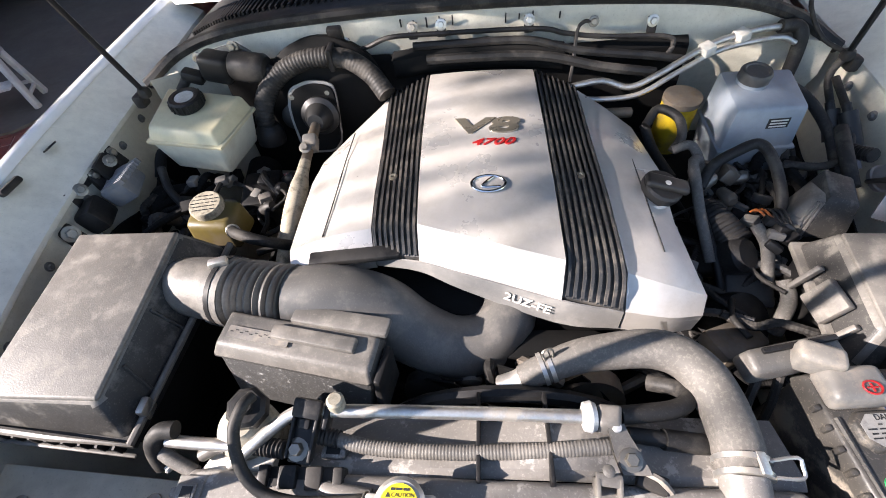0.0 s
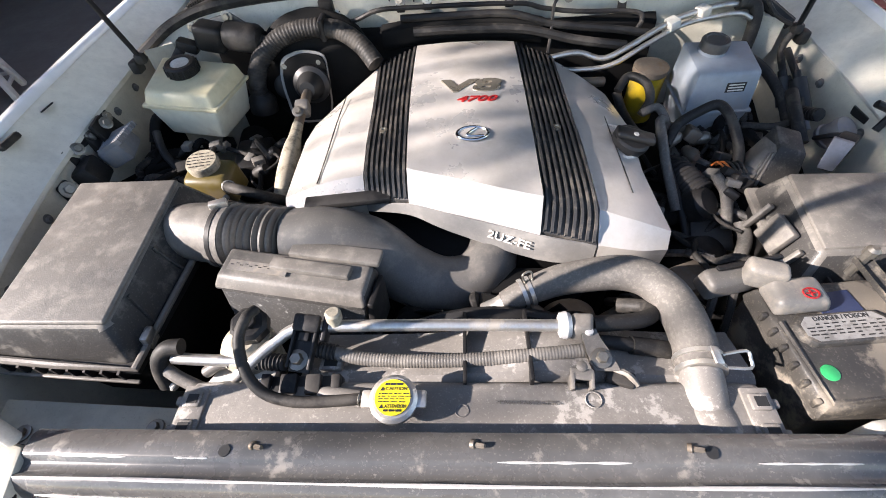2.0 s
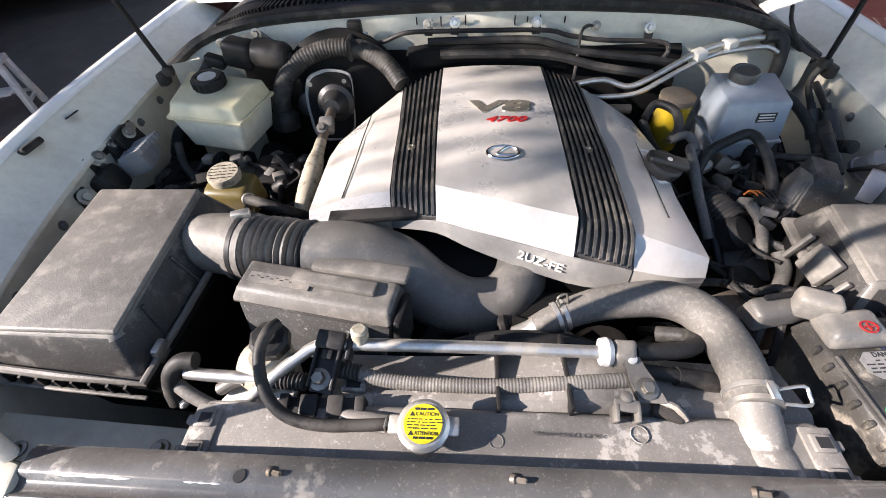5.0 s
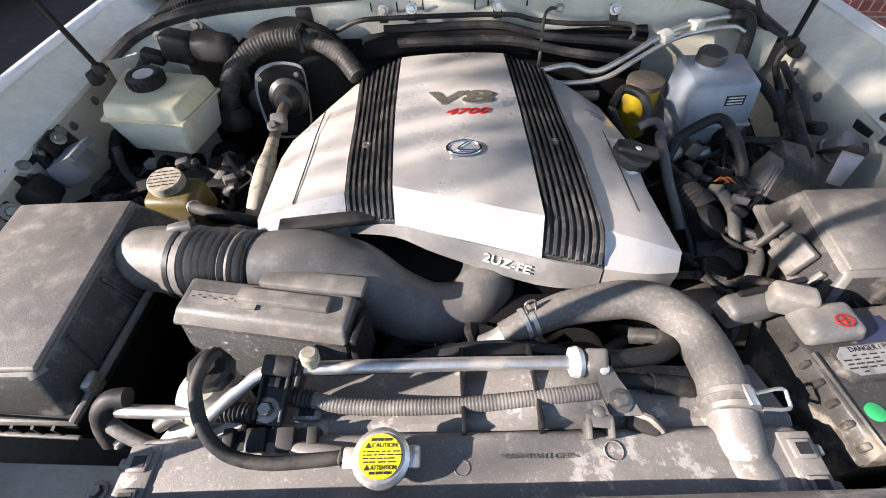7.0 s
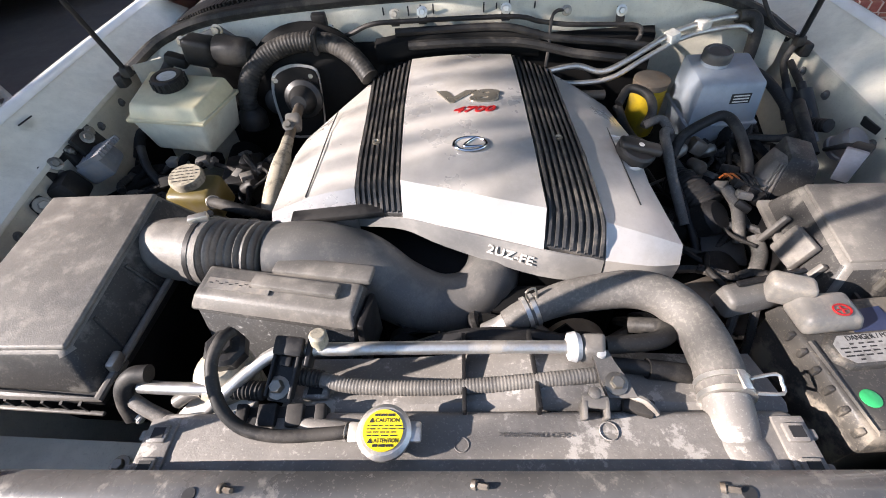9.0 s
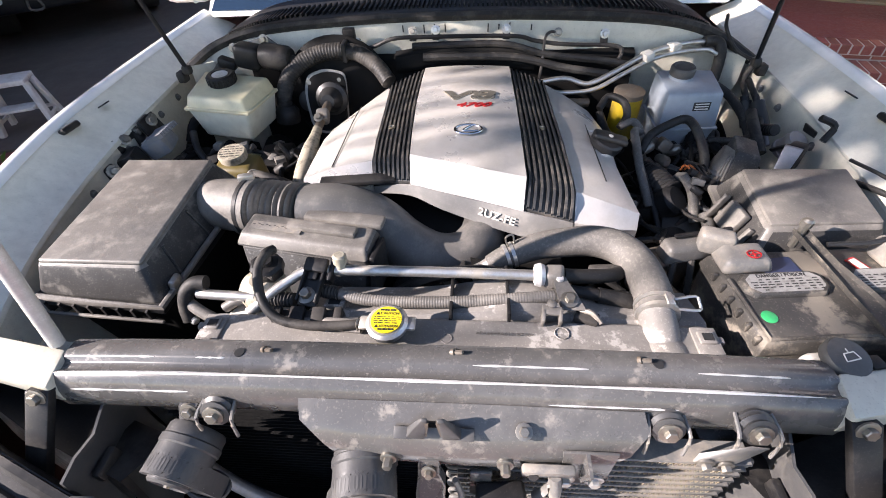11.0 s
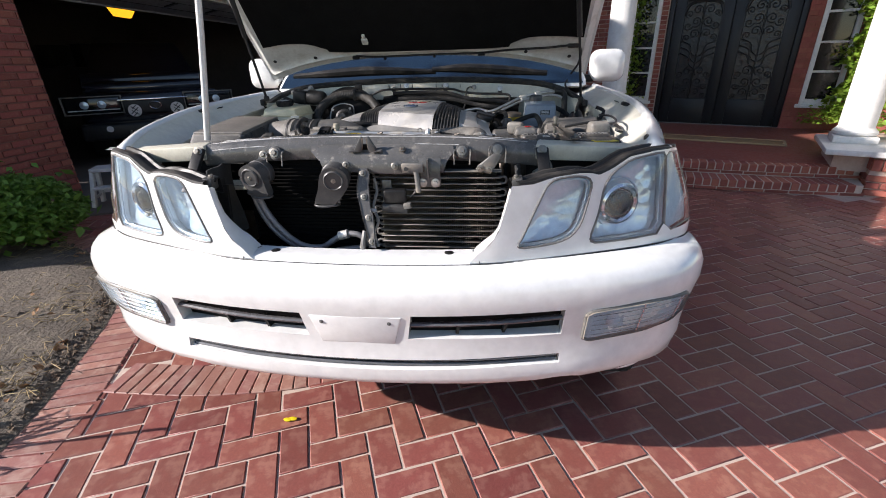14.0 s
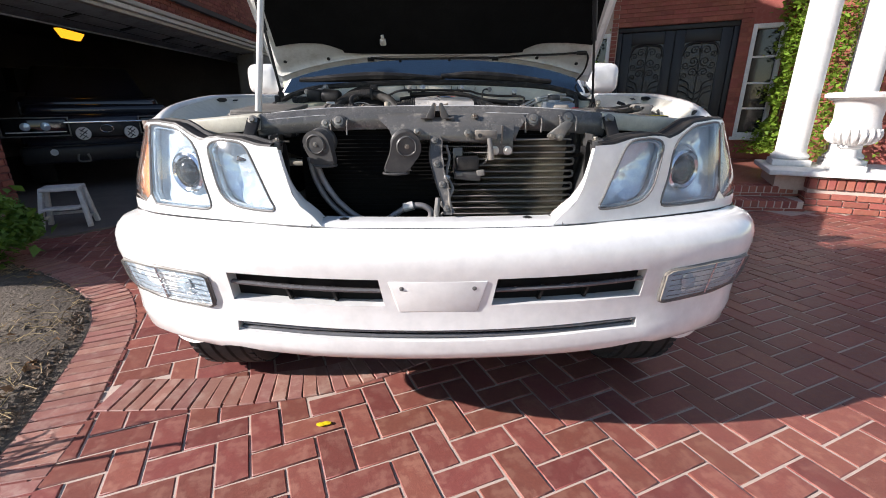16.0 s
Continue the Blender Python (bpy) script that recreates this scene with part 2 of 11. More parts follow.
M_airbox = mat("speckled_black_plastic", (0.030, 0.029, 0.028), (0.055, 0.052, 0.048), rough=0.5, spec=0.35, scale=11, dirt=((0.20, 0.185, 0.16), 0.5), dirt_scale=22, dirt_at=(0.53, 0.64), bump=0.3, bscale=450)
M_ductblack = mat("duct_plastic", (0.072, 0.070, 0.067), (0.150, 0.141, 0.128), rough=0.45, scale=7, dirt=((0.22, 0.20, 0.175), 0.5), dirt_scale=26, dirt_at=(0.52, 0.66), bump=0.2, bscale=400)
M_scuffed = mat("scuffed_black_plastic", (0.040, 0.040, 0.040), (0.075, 0.073, 0.070), rough=0.45, scale=14, dirt=((0.34, 0.34, 0.33), 0.6), dirt_scale=60, dirt_at=(0.60, 0.66), bump=0.3, bscale=300)
M_tank = mat("radiator_plastic", (0.140, 0.131, 0.120), (0.250, 0.232, 0.209), rough=0.5, scale=16, dirt=((0.48, 0.45, 0.41), 0.6), dirt_scale=17, dirt_at=(0.575, 0.61), bump=0.25, bscale=350)
# Black parts and deep places; the shade of the depths is in this near-black.
M_black = mat("bay_black_shade", (0.005, 0.005, 0.005), (0.008, 0.008, 0.008), rough=0.8, spec=0.2, scale=15, dirt=((0.014, 0.012, 0.010), 0.45))
M_beam = mat("black_painted_steel", (0.060, 0.059, 0.057), (0.125, 0.120, 0.113), rough=0.27, scale=8, dirt=((0.30, 0.27, 0.23), 0.5), dirt_scale=32, dirt_at=(0.58, 0.66), rvar=0.12, coat=0.3)
M_grey = mat("grey_steel", (0.17, 0.165, 0.155), (0.13, 0.125, 0.115), rough=0.45, scale=20, dirt=(DUST, 0.5), dirt_scale=14)
M_fins = mat("finned_grey_plastic", (0.24, 0.25, 0.27), (0.18, 0.19, 0.205), rough=0.5, scale=20, dirt=(DUST, 0.4), dirt_scale=14)
M_platepale = mat("pale_gasket_plate", (0.33, 0.32, 0.30), (0.25, 0.24, 0.22), rough=0.5, scale=20, dirt=((0.20, 0.17, 0.14), 0.5), dirt_scale=14)
M_horn = mat("dusty_horn_plastic", (0.045, 0.045, 0.046), (0.075, 0.073, 0.07), rough=0.42, scale=20, dirt=((0.10, 0.093, 0.083), 0.45), dirt_scale=30, bump=0.06)
M_rubdark = mat("clean_rubber", (0.016, 0.016, 0.016), (0.026, 0.025, 0.024), rough=0.45, scale=30)
M_rubber = mat("rubber", (0.014, 0.014, 0.014), (0.028, 0.026, 0.024), rough=0.55, spec=0.3, scale=30, dirt=((0.10, 0.09, 0.078), 0.45), dirt_scale=20, bump=0.1)
M_hose = mat("dusty_hose", (0.092, 0.085, 0.076), (0.138, 0.127, 0.113), rough=0.68, scale=18, dirt=((0.30, 0.275, 0.24), 0.4), dirt_scale=170, dirt_at=(0.50, 0.70), bump=0.2, bscale=400)
M_alu = mat("aluminium", (0.62, 0.61, 0.58), (0.5, 0.48, 0.45), rough=0.38, metal=0.85, scale=25, dirt=((0.42, 0.37, 0.3), 0.6), dirt_scale=25)
M_cast = mat("cast_metal", (0.20, 0.175, 0.145), (0.12, 0.10, 0.085), rough=0.55, metal=0.6, scale=25, dirt=((0.20, 0.15, 0.10), 0.7), dirt_scale=20, bump=0.2, bscale=300)
M_chrome = mat("chrome", (0.80, 0.80, 0.82), (0.76, 0.77, 0.8), rough=0.10, metal=1.0, scale=6, rvar=0.04)
# Bluish, half-diffuse base: the sky's reflection is put into the reflector's colour.
M_reflect = mat("lamp_reflector_sky", (0.70, 0.80, 0.87), (0.55, 0.67, 0.76), rough=0.16, metal=0.40, scale=30, rvar=0.06, facet=(32.0, 0.22))
M_pipegrey = mat("dull_pipe", (0.30, 0.29, 0.30), (0.22, 0.21, 0.215), rough=0.45, metal=0.35, scale=25, dirt=(DUST, 0.35), dirt_scale=20)
M_grillebar = mat("grille_bar_plastic", (0.09, 0.09, 0.095), (0.12, 0.12, 0.125), rough=0.25, coat=0.4, scale=20)
M_gasket = mat("lamp_gasket", (0.10, 0.10, 0.098), (0.16, 0.157, 0.15), rough=0.5, scale=30)
M_worn = mat("worn_bare_steel", (0.72, 0.71, 0.69), (0.50, 0.48, 0.45), rough=0.42, metal=0.35, scale=60)
M_bolt = mat("plated_bolt", (0.30, 0.285, 0.255), (0.22, 0.20, 0.165), rough=0.4, metal=0.8, scale=60)
M_rust = mat("rusty_steel", (0.24, 0.11, 0.05), (0.35, 0.22, 0.12), rough=0.8, scale=60, metal=0.2)
M_brakeres = mat("yellowed_tank_plastic", (0.62, 0.56, 0.36), (0.60, 0.55, 0.38), rough=0.4, scale=6, dirt=((0.40, 0.33, 0.19), 0.4), dirt_scale=8)
M_brakelow = mat("pale_tank_plastic", (0.66, 0.66, 0.54), (0.62, 0.61, 0.48), rough=0.4, scale=6, dirt=((0.36, 0.32, 0.22), 0.4), dirt_scale=8)
M_coolres = mat("cloudy_tank_plastic", (0.28, 0.315, 0.35), (0.21, 0.245, 0.285), rough=0.42, scale=7, dirt=((0.30, 0.27, 0.23), 0.4), dirt_scale=8)
M_oldcap = mat("grimy_cap_plastic", (0.40, 0.36, 0.28), (0.26, 0.23, 0.17), rough=0.6, scale=30, dirt=((0.10, 0.085, 0.06), 0.7), dirt_scale=45)
M_psres = mat("oil_tank_plastic", (0.13, 0.10, 0.032), (0.09, 0.068, 0.02), rough=0.4, scale=9, dirt=((0.12, 0.09, 0.05), 0.7), dirt_scale=9)
M_yellow = mat("yellow_label", (0.80, 0.62, 0.02), (0.76, 0.57, 0.02), rough=0.4, scale=12)
M_yelcan = mat("yellow_can", (0.46, 0.32, 0.015), (0.36, 0.24, 0.015), rough=0.4, scale=12, dirt=((0.15, 0.11, 0.06), 0.6), dirt_scale=14)
M_white = mat("white_plastic", (0.66, 0.63, 0.56), (0.66, 0.64, 0.58), rough=0.4, scale=14, dirt=(DUST, 0.4), dirt_scale=20)
M_label = mat("paper_label", (0.66, 0.64, 0.60), (0.60, 0.57, 0.52), rough=0.6, scale=20, dirt=(DUST, 0.4), dirt_scale=30)
M_oldlabel = mat("worn_label", (0.28, 0.272, 0.254), (0.21, 0.203, 0.189), rough=0.55, scale=30, dirt=((0.10, 0.09, 0.08), 0.45), dirt_scale=60, dirt_at=(0.52, 0.60))
M_ink = mat("black_ink", (0.02, 0.02, 0.02), rough=0.6)
M_red = mat("red_enamel", (0.45, 0.02, 0.02), (0.40, 0.02, 0.02), rough=0.35)
M_green = mat("green_sticker", (0.03, 0.50, 0.16), (0.03, 0.44, 0.14), rough=0.4, scale=40)
M_blue = mat("blue_label", (0.022, 0.032, 0.085), (0.03, 0.04, 0.08), rough=0.4, scale=20)
M_bronze = mat("badge_bronze", (0.32, 0.29, 0.23), (0.28, 0.25, 0.2), rough=0.3, metal=0.7, scale=30)
M_badge = mat("badge_chrome", (0.50, 0.52, 0.55), (0.45, 0.47, 0.5), rough=0.16, metal=1.0, scale=30)
M_batt = mat("battery_case", (0.032, 0.031, 0.030), (0.075, 0.068, 0.058), rough=0.45, scale=12, dirt=((0.22, 0.19, 0.15), 0.75), dirt_scale=10, dirt_at=(0.52, 0.58), bump=0.12)
M_clear = mat("cloudy_clear_plastic", (0.22, 0.205, 0.185), (0.16, 0.148, 0.13), rough=0.35, scale=20, dirt=(DUST, 0.5), dirt_scale=30)
M_fin = mat("condenser_fin", (0.27, 0.235, 0.18), (0.34, 0.295, 0.225), rough=0.6, metal=0.1, scale=60, dirt=((0.34, 0.27, 0.18), 0.6), dirt_scale=30)
M_brick = mat("clay_paver", (0.255, 0.081, 0.065), (0.205, 0.067, 0.055), rough=0.46, scale=16, dirt=((0.33, 0.145, 0.105), 0.5), dirt_scale=24, bump=0.35, bscale=260, island=0.22)
M_wallbrick = mat("wall_brick", (0.33, 0.10, 0.074), (0.25, 0.072, 0.054), rough=0.85, scale=20, dirt=((0.33, 0.14, 0.10), 0.5), dirt_scale=24, bump=0.35, bscale=200, island=0.25)
M_mortar = mat("mortar", (0.58, 0.46, 0.39), (0.46, 0.36, 0.30), rough=0.95, scale=30, bump=0.4, bscale=400)
M_soil = mat("dry_soil", (0.075, 0.060, 0.047), (0.125, 0.102, 0.080), rough=0.95, scale=7, dirt=((0.19, 0.155, 0.115), 0.6), dirt_scale=6, bump=1.0, bscale=45)
M_border = mat("weathered_border_paver", (0.34, 0.165, 0.135), (0.27, 0.12, 0.098), rough=0.5, scale=12, dirt=((0.42, 0.28, 0.23), 0.55), dirt_scale=14, bump=0.35, bscale=260, island=0.18)
M_redmortar = mat("reddish_mortar", (0.26, 0.125, 0.10), (0.20, 0.09, 0.07), rough=0.95, scale=20, bump=0.4, bscale=400)
M_trim = mat("white_trim_paint", (0.78, 0.77, 0.74), (0.74, 0.73, 0.70), rough=0.5, scale=4, dirt=((0.55, 0.52, 0.46), 0.3), dirt_scale=5)
M_beige = mat("beige_trim_paint", (0.55, 0.50, 0.42), (0.50, 0.45, 0.38), rough=0.6, scale=4)
M_iron = mat("wrought_iron", (0.012, 0.012, 0.014), (0.020, 0.020, 0.021), rough=0.38, scale=30, spec=0.35)
M_doorgrey = mat("grey_door_paint", (0.36, 0.37, 0.40), (0.30, 0.31, 0.34), rough=0.5, scale=3, dirt=((0.12, 0.115, 0.11), 0.4), dirt_scale=4)
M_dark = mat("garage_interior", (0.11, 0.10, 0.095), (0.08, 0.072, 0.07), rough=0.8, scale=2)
M_concrete = mat("concrete_slab", (0.15, 0.135, 0.12), (0.11, 0.10, 0.09), rough=0.8, scale=4, bump=0.2, bscale=120)
M_stool = mat("stool_plastic", (0.66, 0.66, 0.64), (0.60, 0.6, 0.57), rough=0.5, scale=8, dirt=(DUST, 0.3), dirt_scale=10)
M_leaf = mat("leaf", (0.10, 0.21, 0.04), (0.16, 0.28, 0.055), rough=0.5, scale=6, island=0.35, spec=0.3)
M_leafy = mat("yellow_green_leaf", (0.20, 0.30, 0.04), (0.14, 0.24, 0.03), rough=0.5, scale=6, island=0.35, spec=0.3)
for m_, c_ in ((M_leaf, (0.16, 0.30, 0.04, 1)), (M_leafy, (0.34, 0.44, 0.06, 1))):
    N_, L_ = m_.node_tree.nodes, m_.node_tree.links
    tl_, mx_ = N_.new("ShaderNodeBsdfTranslucent"), N_.new("ShaderNodeMixShader")
    tl_.inputs[0].default_value = c_
    mx_.inputs[0].default_value = 0.30
    L_.new(N_["Principled BSDF"].outputs[0], mx_.inputs[1])
    L_.new(tl_.outputs[0], mx_.inputs[2])
    L_.new(mx_.outputs[0], N_["Material Output"].inputs[0])
M_twig = mat("twig", (0.13, 0.09, 0.06), (0.18, 0.13, 0.09), rough=0.9, scale=20)
M_dry = mat("dry_grass", (0.36, 0.28, 0.15), (0.28, 0.2, 0.1), rough=0.9, scale=20, island=0.3)
M_coir = mat("straw_coir", (0.30, 0.20, 0.10), (0.20, 0.13, 0.07), rough=0.95, scale=60, bump=0.5, bscale=300)
M_coiredge = mat("woven_edge", (0.42, 0.31, 0.18), (0.34, 0.25, 0.14), rough=0.9, scale=50, bump=0.4, bscale=300)
M_tyre = mat("tyre_rubber", (0.022, 0.022, 0.022), (0.03, 0.03, 0.03), rough=0.75, scale=30, bump=0.1)
M_blackpaint = mat("black_car_paint", (0.010, 0.011, 0.018), (0.013, 0.014, 0.022), rough=0.14, spec=0.5, scale=4, coat=0.5)
M_amber = mat("amber_lens", (0.74, 0.30, 0.12), (0.68, 0.27, 0.12), rough=0.15, scale=30, coat=0.5)
M_copper = mat("orange_wire", (0.55, 0.16, 0.04), rough=0.5)
# Own black of the hood insulation; on the condenser it stands for shade.
M_insulcore = mat("insulation_and_core_shade", (0.006, 0.006, 0.006), (0.010, 0.010, 0.010), rough=0.95, spec=0.1, scale=12, bump=0.4, bscale=120)


def lens_plastic(name):
    """Thin clear plastic: see-through, mirror-like at a slant, with a little haze."""
    m = bpy.data.materials.new(name)
    m.use_nodes = True
    N, L = m.node_tree.nodes, m.node_tree.links
    N.remove(N["Principled BSDF"])
    tr, gl, df = N.new("ShaderNodeBsdfTransparent"), N.new("ShaderNodeBsdfGlossy"), N.new("ShaderNodeBsdfDiffuse")
    tr.inputs[0].default_value = (0.95, 0.97, 1.0, 1)
    gl.inputs["Roughness"].default_value = 0.09
    # Pale blue haze: clouded plastic, with sky glare put into the same colour.
    df.inputs[0].default_value = (0.75, 0.80, 0.86, 1)
    nz = N.new("ShaderNodeTexNoise")
    nz.inputs["Scale"].default_value, nz.inputs["Detail"].default_value = 14, 6
    hz = N.new("ShaderNodeMapRange")
    hz.inputs[1].default_value, hz.inputs[2].default_value, hz.inputs[3].default_value, hz.inputs[4].default_value = 0.35, 0.75, 0.02, 0.11
    fr = N.new("ShaderNodeFresnel")
    fr.inputs[0].default_value = 1.43
    a, b = N.new("ShaderNodeMixShader"), N.new("ShaderNodeMixShader")
    L.new(nz.outputs[0], hz.inputs[0])
    L.new(hz.outputs[0], a.inputs[0])
    L.new(tr.outputs[0], a.inputs[1])
    L.new(df.outputs[0], a.inputs[2])
    L.new(fr.outputs[0], b.inputs[0])
    L.new(a.outputs[0], b.inputs[1])
    L.new(gl.outputs[0], b.inputs[2])
    L.new(b.outputs[0], N["Material Output"].inputs[0])
    return m


M_lens = lens_plastic("lamp_lens")
M_doorglass = mat("dark_door_glass", (0.010, 0.012, 0.016), (0.016, 0.018, 0.022), rough=0.10, spec=0.5, scale=8, bump=0.25, bscale=14)
# Blue base colour carries the sky that the windshield reflects.
M_windshield = mat("windshield_sky_blue", (0.010, 0.024, 0.048), rough=0.03, coat=0.8)
M_tint = mat("tinted_glass", (0.012, 0.014, 0.016), rough=0.05, coat=0.4)


# ---- the house: wall with the door, porch, garage ----
HO, HE, HN = Vector((4.85, 6.5, 0)), Vector((0.888, -0.460, 0)), Vector((-0.460, -0.888, 0))
HM = Matrix(((HE.x, HN.x, 0, HO.x), (HE.y, HN.y, 0, HO.y), (0, 0, 1, 0), (0, 0, 0, 1)))


def hbox(e0, e1, n0, n1, z0, z1, bev=0.0, bm=None):
    t = box(((e0 + e1) / 2, (n0 + n1) / 2, (z0 + z1) / 2), (e1 - e0, n1 - n0, z1 - z0), bev)
    bmesh.ops.transform(t, verts=t.verts, matrix=HM)
    return merge(bm, t) if bm else t


solo("ground", sheet([[(-60 + 24 * i, -60 + 24 * j, -0.06) for i in range(6)] for j in range(6)]), M_soil, (0, 0, -0.06),
              "dry brown soil ground around the driveway", "ground", kind="structure")


# ---- the car ----
car = thing("car", (0, 0, 0), "white off-road car, hood open and grille removed, on brick driveway", "car")


def polyline_at(pts, s):
    for (a, b) in zip(pts, pts[1:]):
        d = (b - a).length
        if s <= d:
            return a.lerp(b, s / d), (b - a).normalized()
        s -= d
    return b + (b - a).normalized() * s, (b - a).normalized()


def mirror_curve(half):
    right = [Vector((x, y, 0)) for x, y in half]
    return spline([Vector((-p.x, p.y, 0)) for p in right[:0:-1]] + right, 8)


BUMP = mirror_curve([(0, 0), (0.3, 0.014), (0.55, 0.055), (0.74, 0.105), (0.89, 0.172), (0.976, 0.27), (1.002, 0.38), (0.995, 0.46)])
HEAD = mirror_curve([(0, 0.075), (0.3, 0.090), (0.44, 0.118), (0.63, 0.180), (0.79, 0.240), (0.885, 0.294), (0.945, 0.350), (0.979, 0.43), (0.990, 0.54)])
MID = Vector((0.014, 0, 0))


def arc_of_x(curve, x):
    """Length along a plan curve from its middle to the place with this x."""
    tot, best = 0.0, 0.0
    mid = min(range(len(curve)), key=lambda i: abs(curve[i].x))
    s = 0.0
    i = mid
    sign = 1 if x >= 0 else -1
    while 0 <= i + sign < len(curve):
        a, b = curve[i], curve[i + sign]
        if (b.x - x) * sign >= 0:
            return sign * (s + (b - a).length * (x - a.x) / (b.x - a.x))
        s += (b - a).length
        i += sign
    return sign * s


def on_curve(curve, s, z, out=0.0):
    """A place at arc length s from the middle, height z, moved outwards along the plan's normal."""
    mid = min(range(len(curve)), key=lambda i: abs(curve[i].x))
    pts = curve[mid:] if s >= 0 else curve[mid::-1]
    p, d = polyline_at(pts, abs(s))
    if s < 0:
        d = -d
    n = Vector((d.y, -d.x, 0))
    return Vector((p.x, p.y, z)) + n * out + MID


def inside(poly, x, y):
    r = False
    for (x1, y1), (x2, y2) in zip(poly, poly[1:] + poly[:1]):
        if (y1 > y) != (y2 > y) and x < (x2 - x1) * (y - y1) / (y2 - y1) + x1:
            r = not r
    return r


def chaikin(poly, times=2, k=0.25):
    for _ in range(times):
        poly = [q for a, b in zip(poly, poly[1:] + poly[:1]) for q in ((a[0] * (1 - k) + b[0] * k, a[1] * (1 - k) + b[1] * k), (a[0] * k + b[0] * (1 - k), a[1] * k + b[1] * (1 - k)))]
    return poly


def fan(ring, place, steps=6, bulge=0.0, out=0.0, close=True, wave=None):
    """A filled outline laid on a surface: rings drawn in towards the middle, place(s, z, out)."""
    cx, cz = sum(p[0] for p in ring) / len(ring), sum(p[1] for p in ring) / len(ring)
    t = bmesh.new()
    rings = []
    for k in range(steps):
        f = 1 - k / steps
        o = out + bulge * (1 - f * f) + (wave(k) if wave else 0)
        rings.append([t.verts.new(place(cx + (x - cx) * f, cz + (z - cz) * f, o)) for x, z in ring])
    c = t.verts.new(place(cx, cz, out + bulge))
    n = len(ring)
    for A, B in zip(rings, rings[1:]):
        for i in range(n):
            t.faces.new((A[i], A[(i + 1) % n], B[(i + 1) % n], B[i]))
    for i in range(n):
        t.faces.new((rings[-1][i], rings[-1][(i + 1) % n], c))
    return t


def skirt(ring, place, out0, out1, bm=None):
    t = bmesh.new()
    A = [t.verts.new(place(x, z, out0)) for x, z in ring]
    B = [t.verts.new(place(x, z, out1)) for x, z in ring]
    n = len(ring)
    for i in range(n):
        t.faces.new((A[i], A[(i + 1) % n], B[(i + 1) % n], B[i]))
    return merge(bm, t) if bm else t


def place_bump(s, z, out=0.0):
    tuck = 0.022 * min(1.0, max(0.0, abs(s) - 0.6) / 0.35) * min(1.0, max(0.0, 0.64 - z) / 0.2) ** 1.3
    return on_curve(BUMP, s, z, out - bump_in(z) - tuck)


def place_head(s, z, out=0.0):
    lean = (0.10 + 0.12 * min(1.0, max(0.0, abs(s) - 0.65) / 0.3)) * max(0.0, z - 0.83)
    lean += 0.16 * min(1.0, max(0.0, abs(s) - 0.91) / 0.12) * max(0.0, z - 0.90)
    return on_curve(HEAD, s, z, out - lean)


def bump_in(z):
    prof = [(0.425, 0.075), (0.436, 0.045), (0.455, 0.022), (0.485, 0.010), (0.56, 0.022), (0.60, 0.020), (0.69, 0.006), (0.70, 0.0), (0.75, 0.002), (0.775, 0.012), (0.792, 0.028), (0.802, 0.055), (0.806, 0.085)]
    if z <= prof[0][0]:
        return prof[0][1]
    for (a, p), (b, q) in zip(prof, prof[1:]):
        if z <= b:
            return p + (q - p) * (z - a) / (b - a)
    return prof[-1][1]


# bumper skin with its slots cut through
def rise(x):
    return 0.052 * (abs(x) / 0.55) ** 2


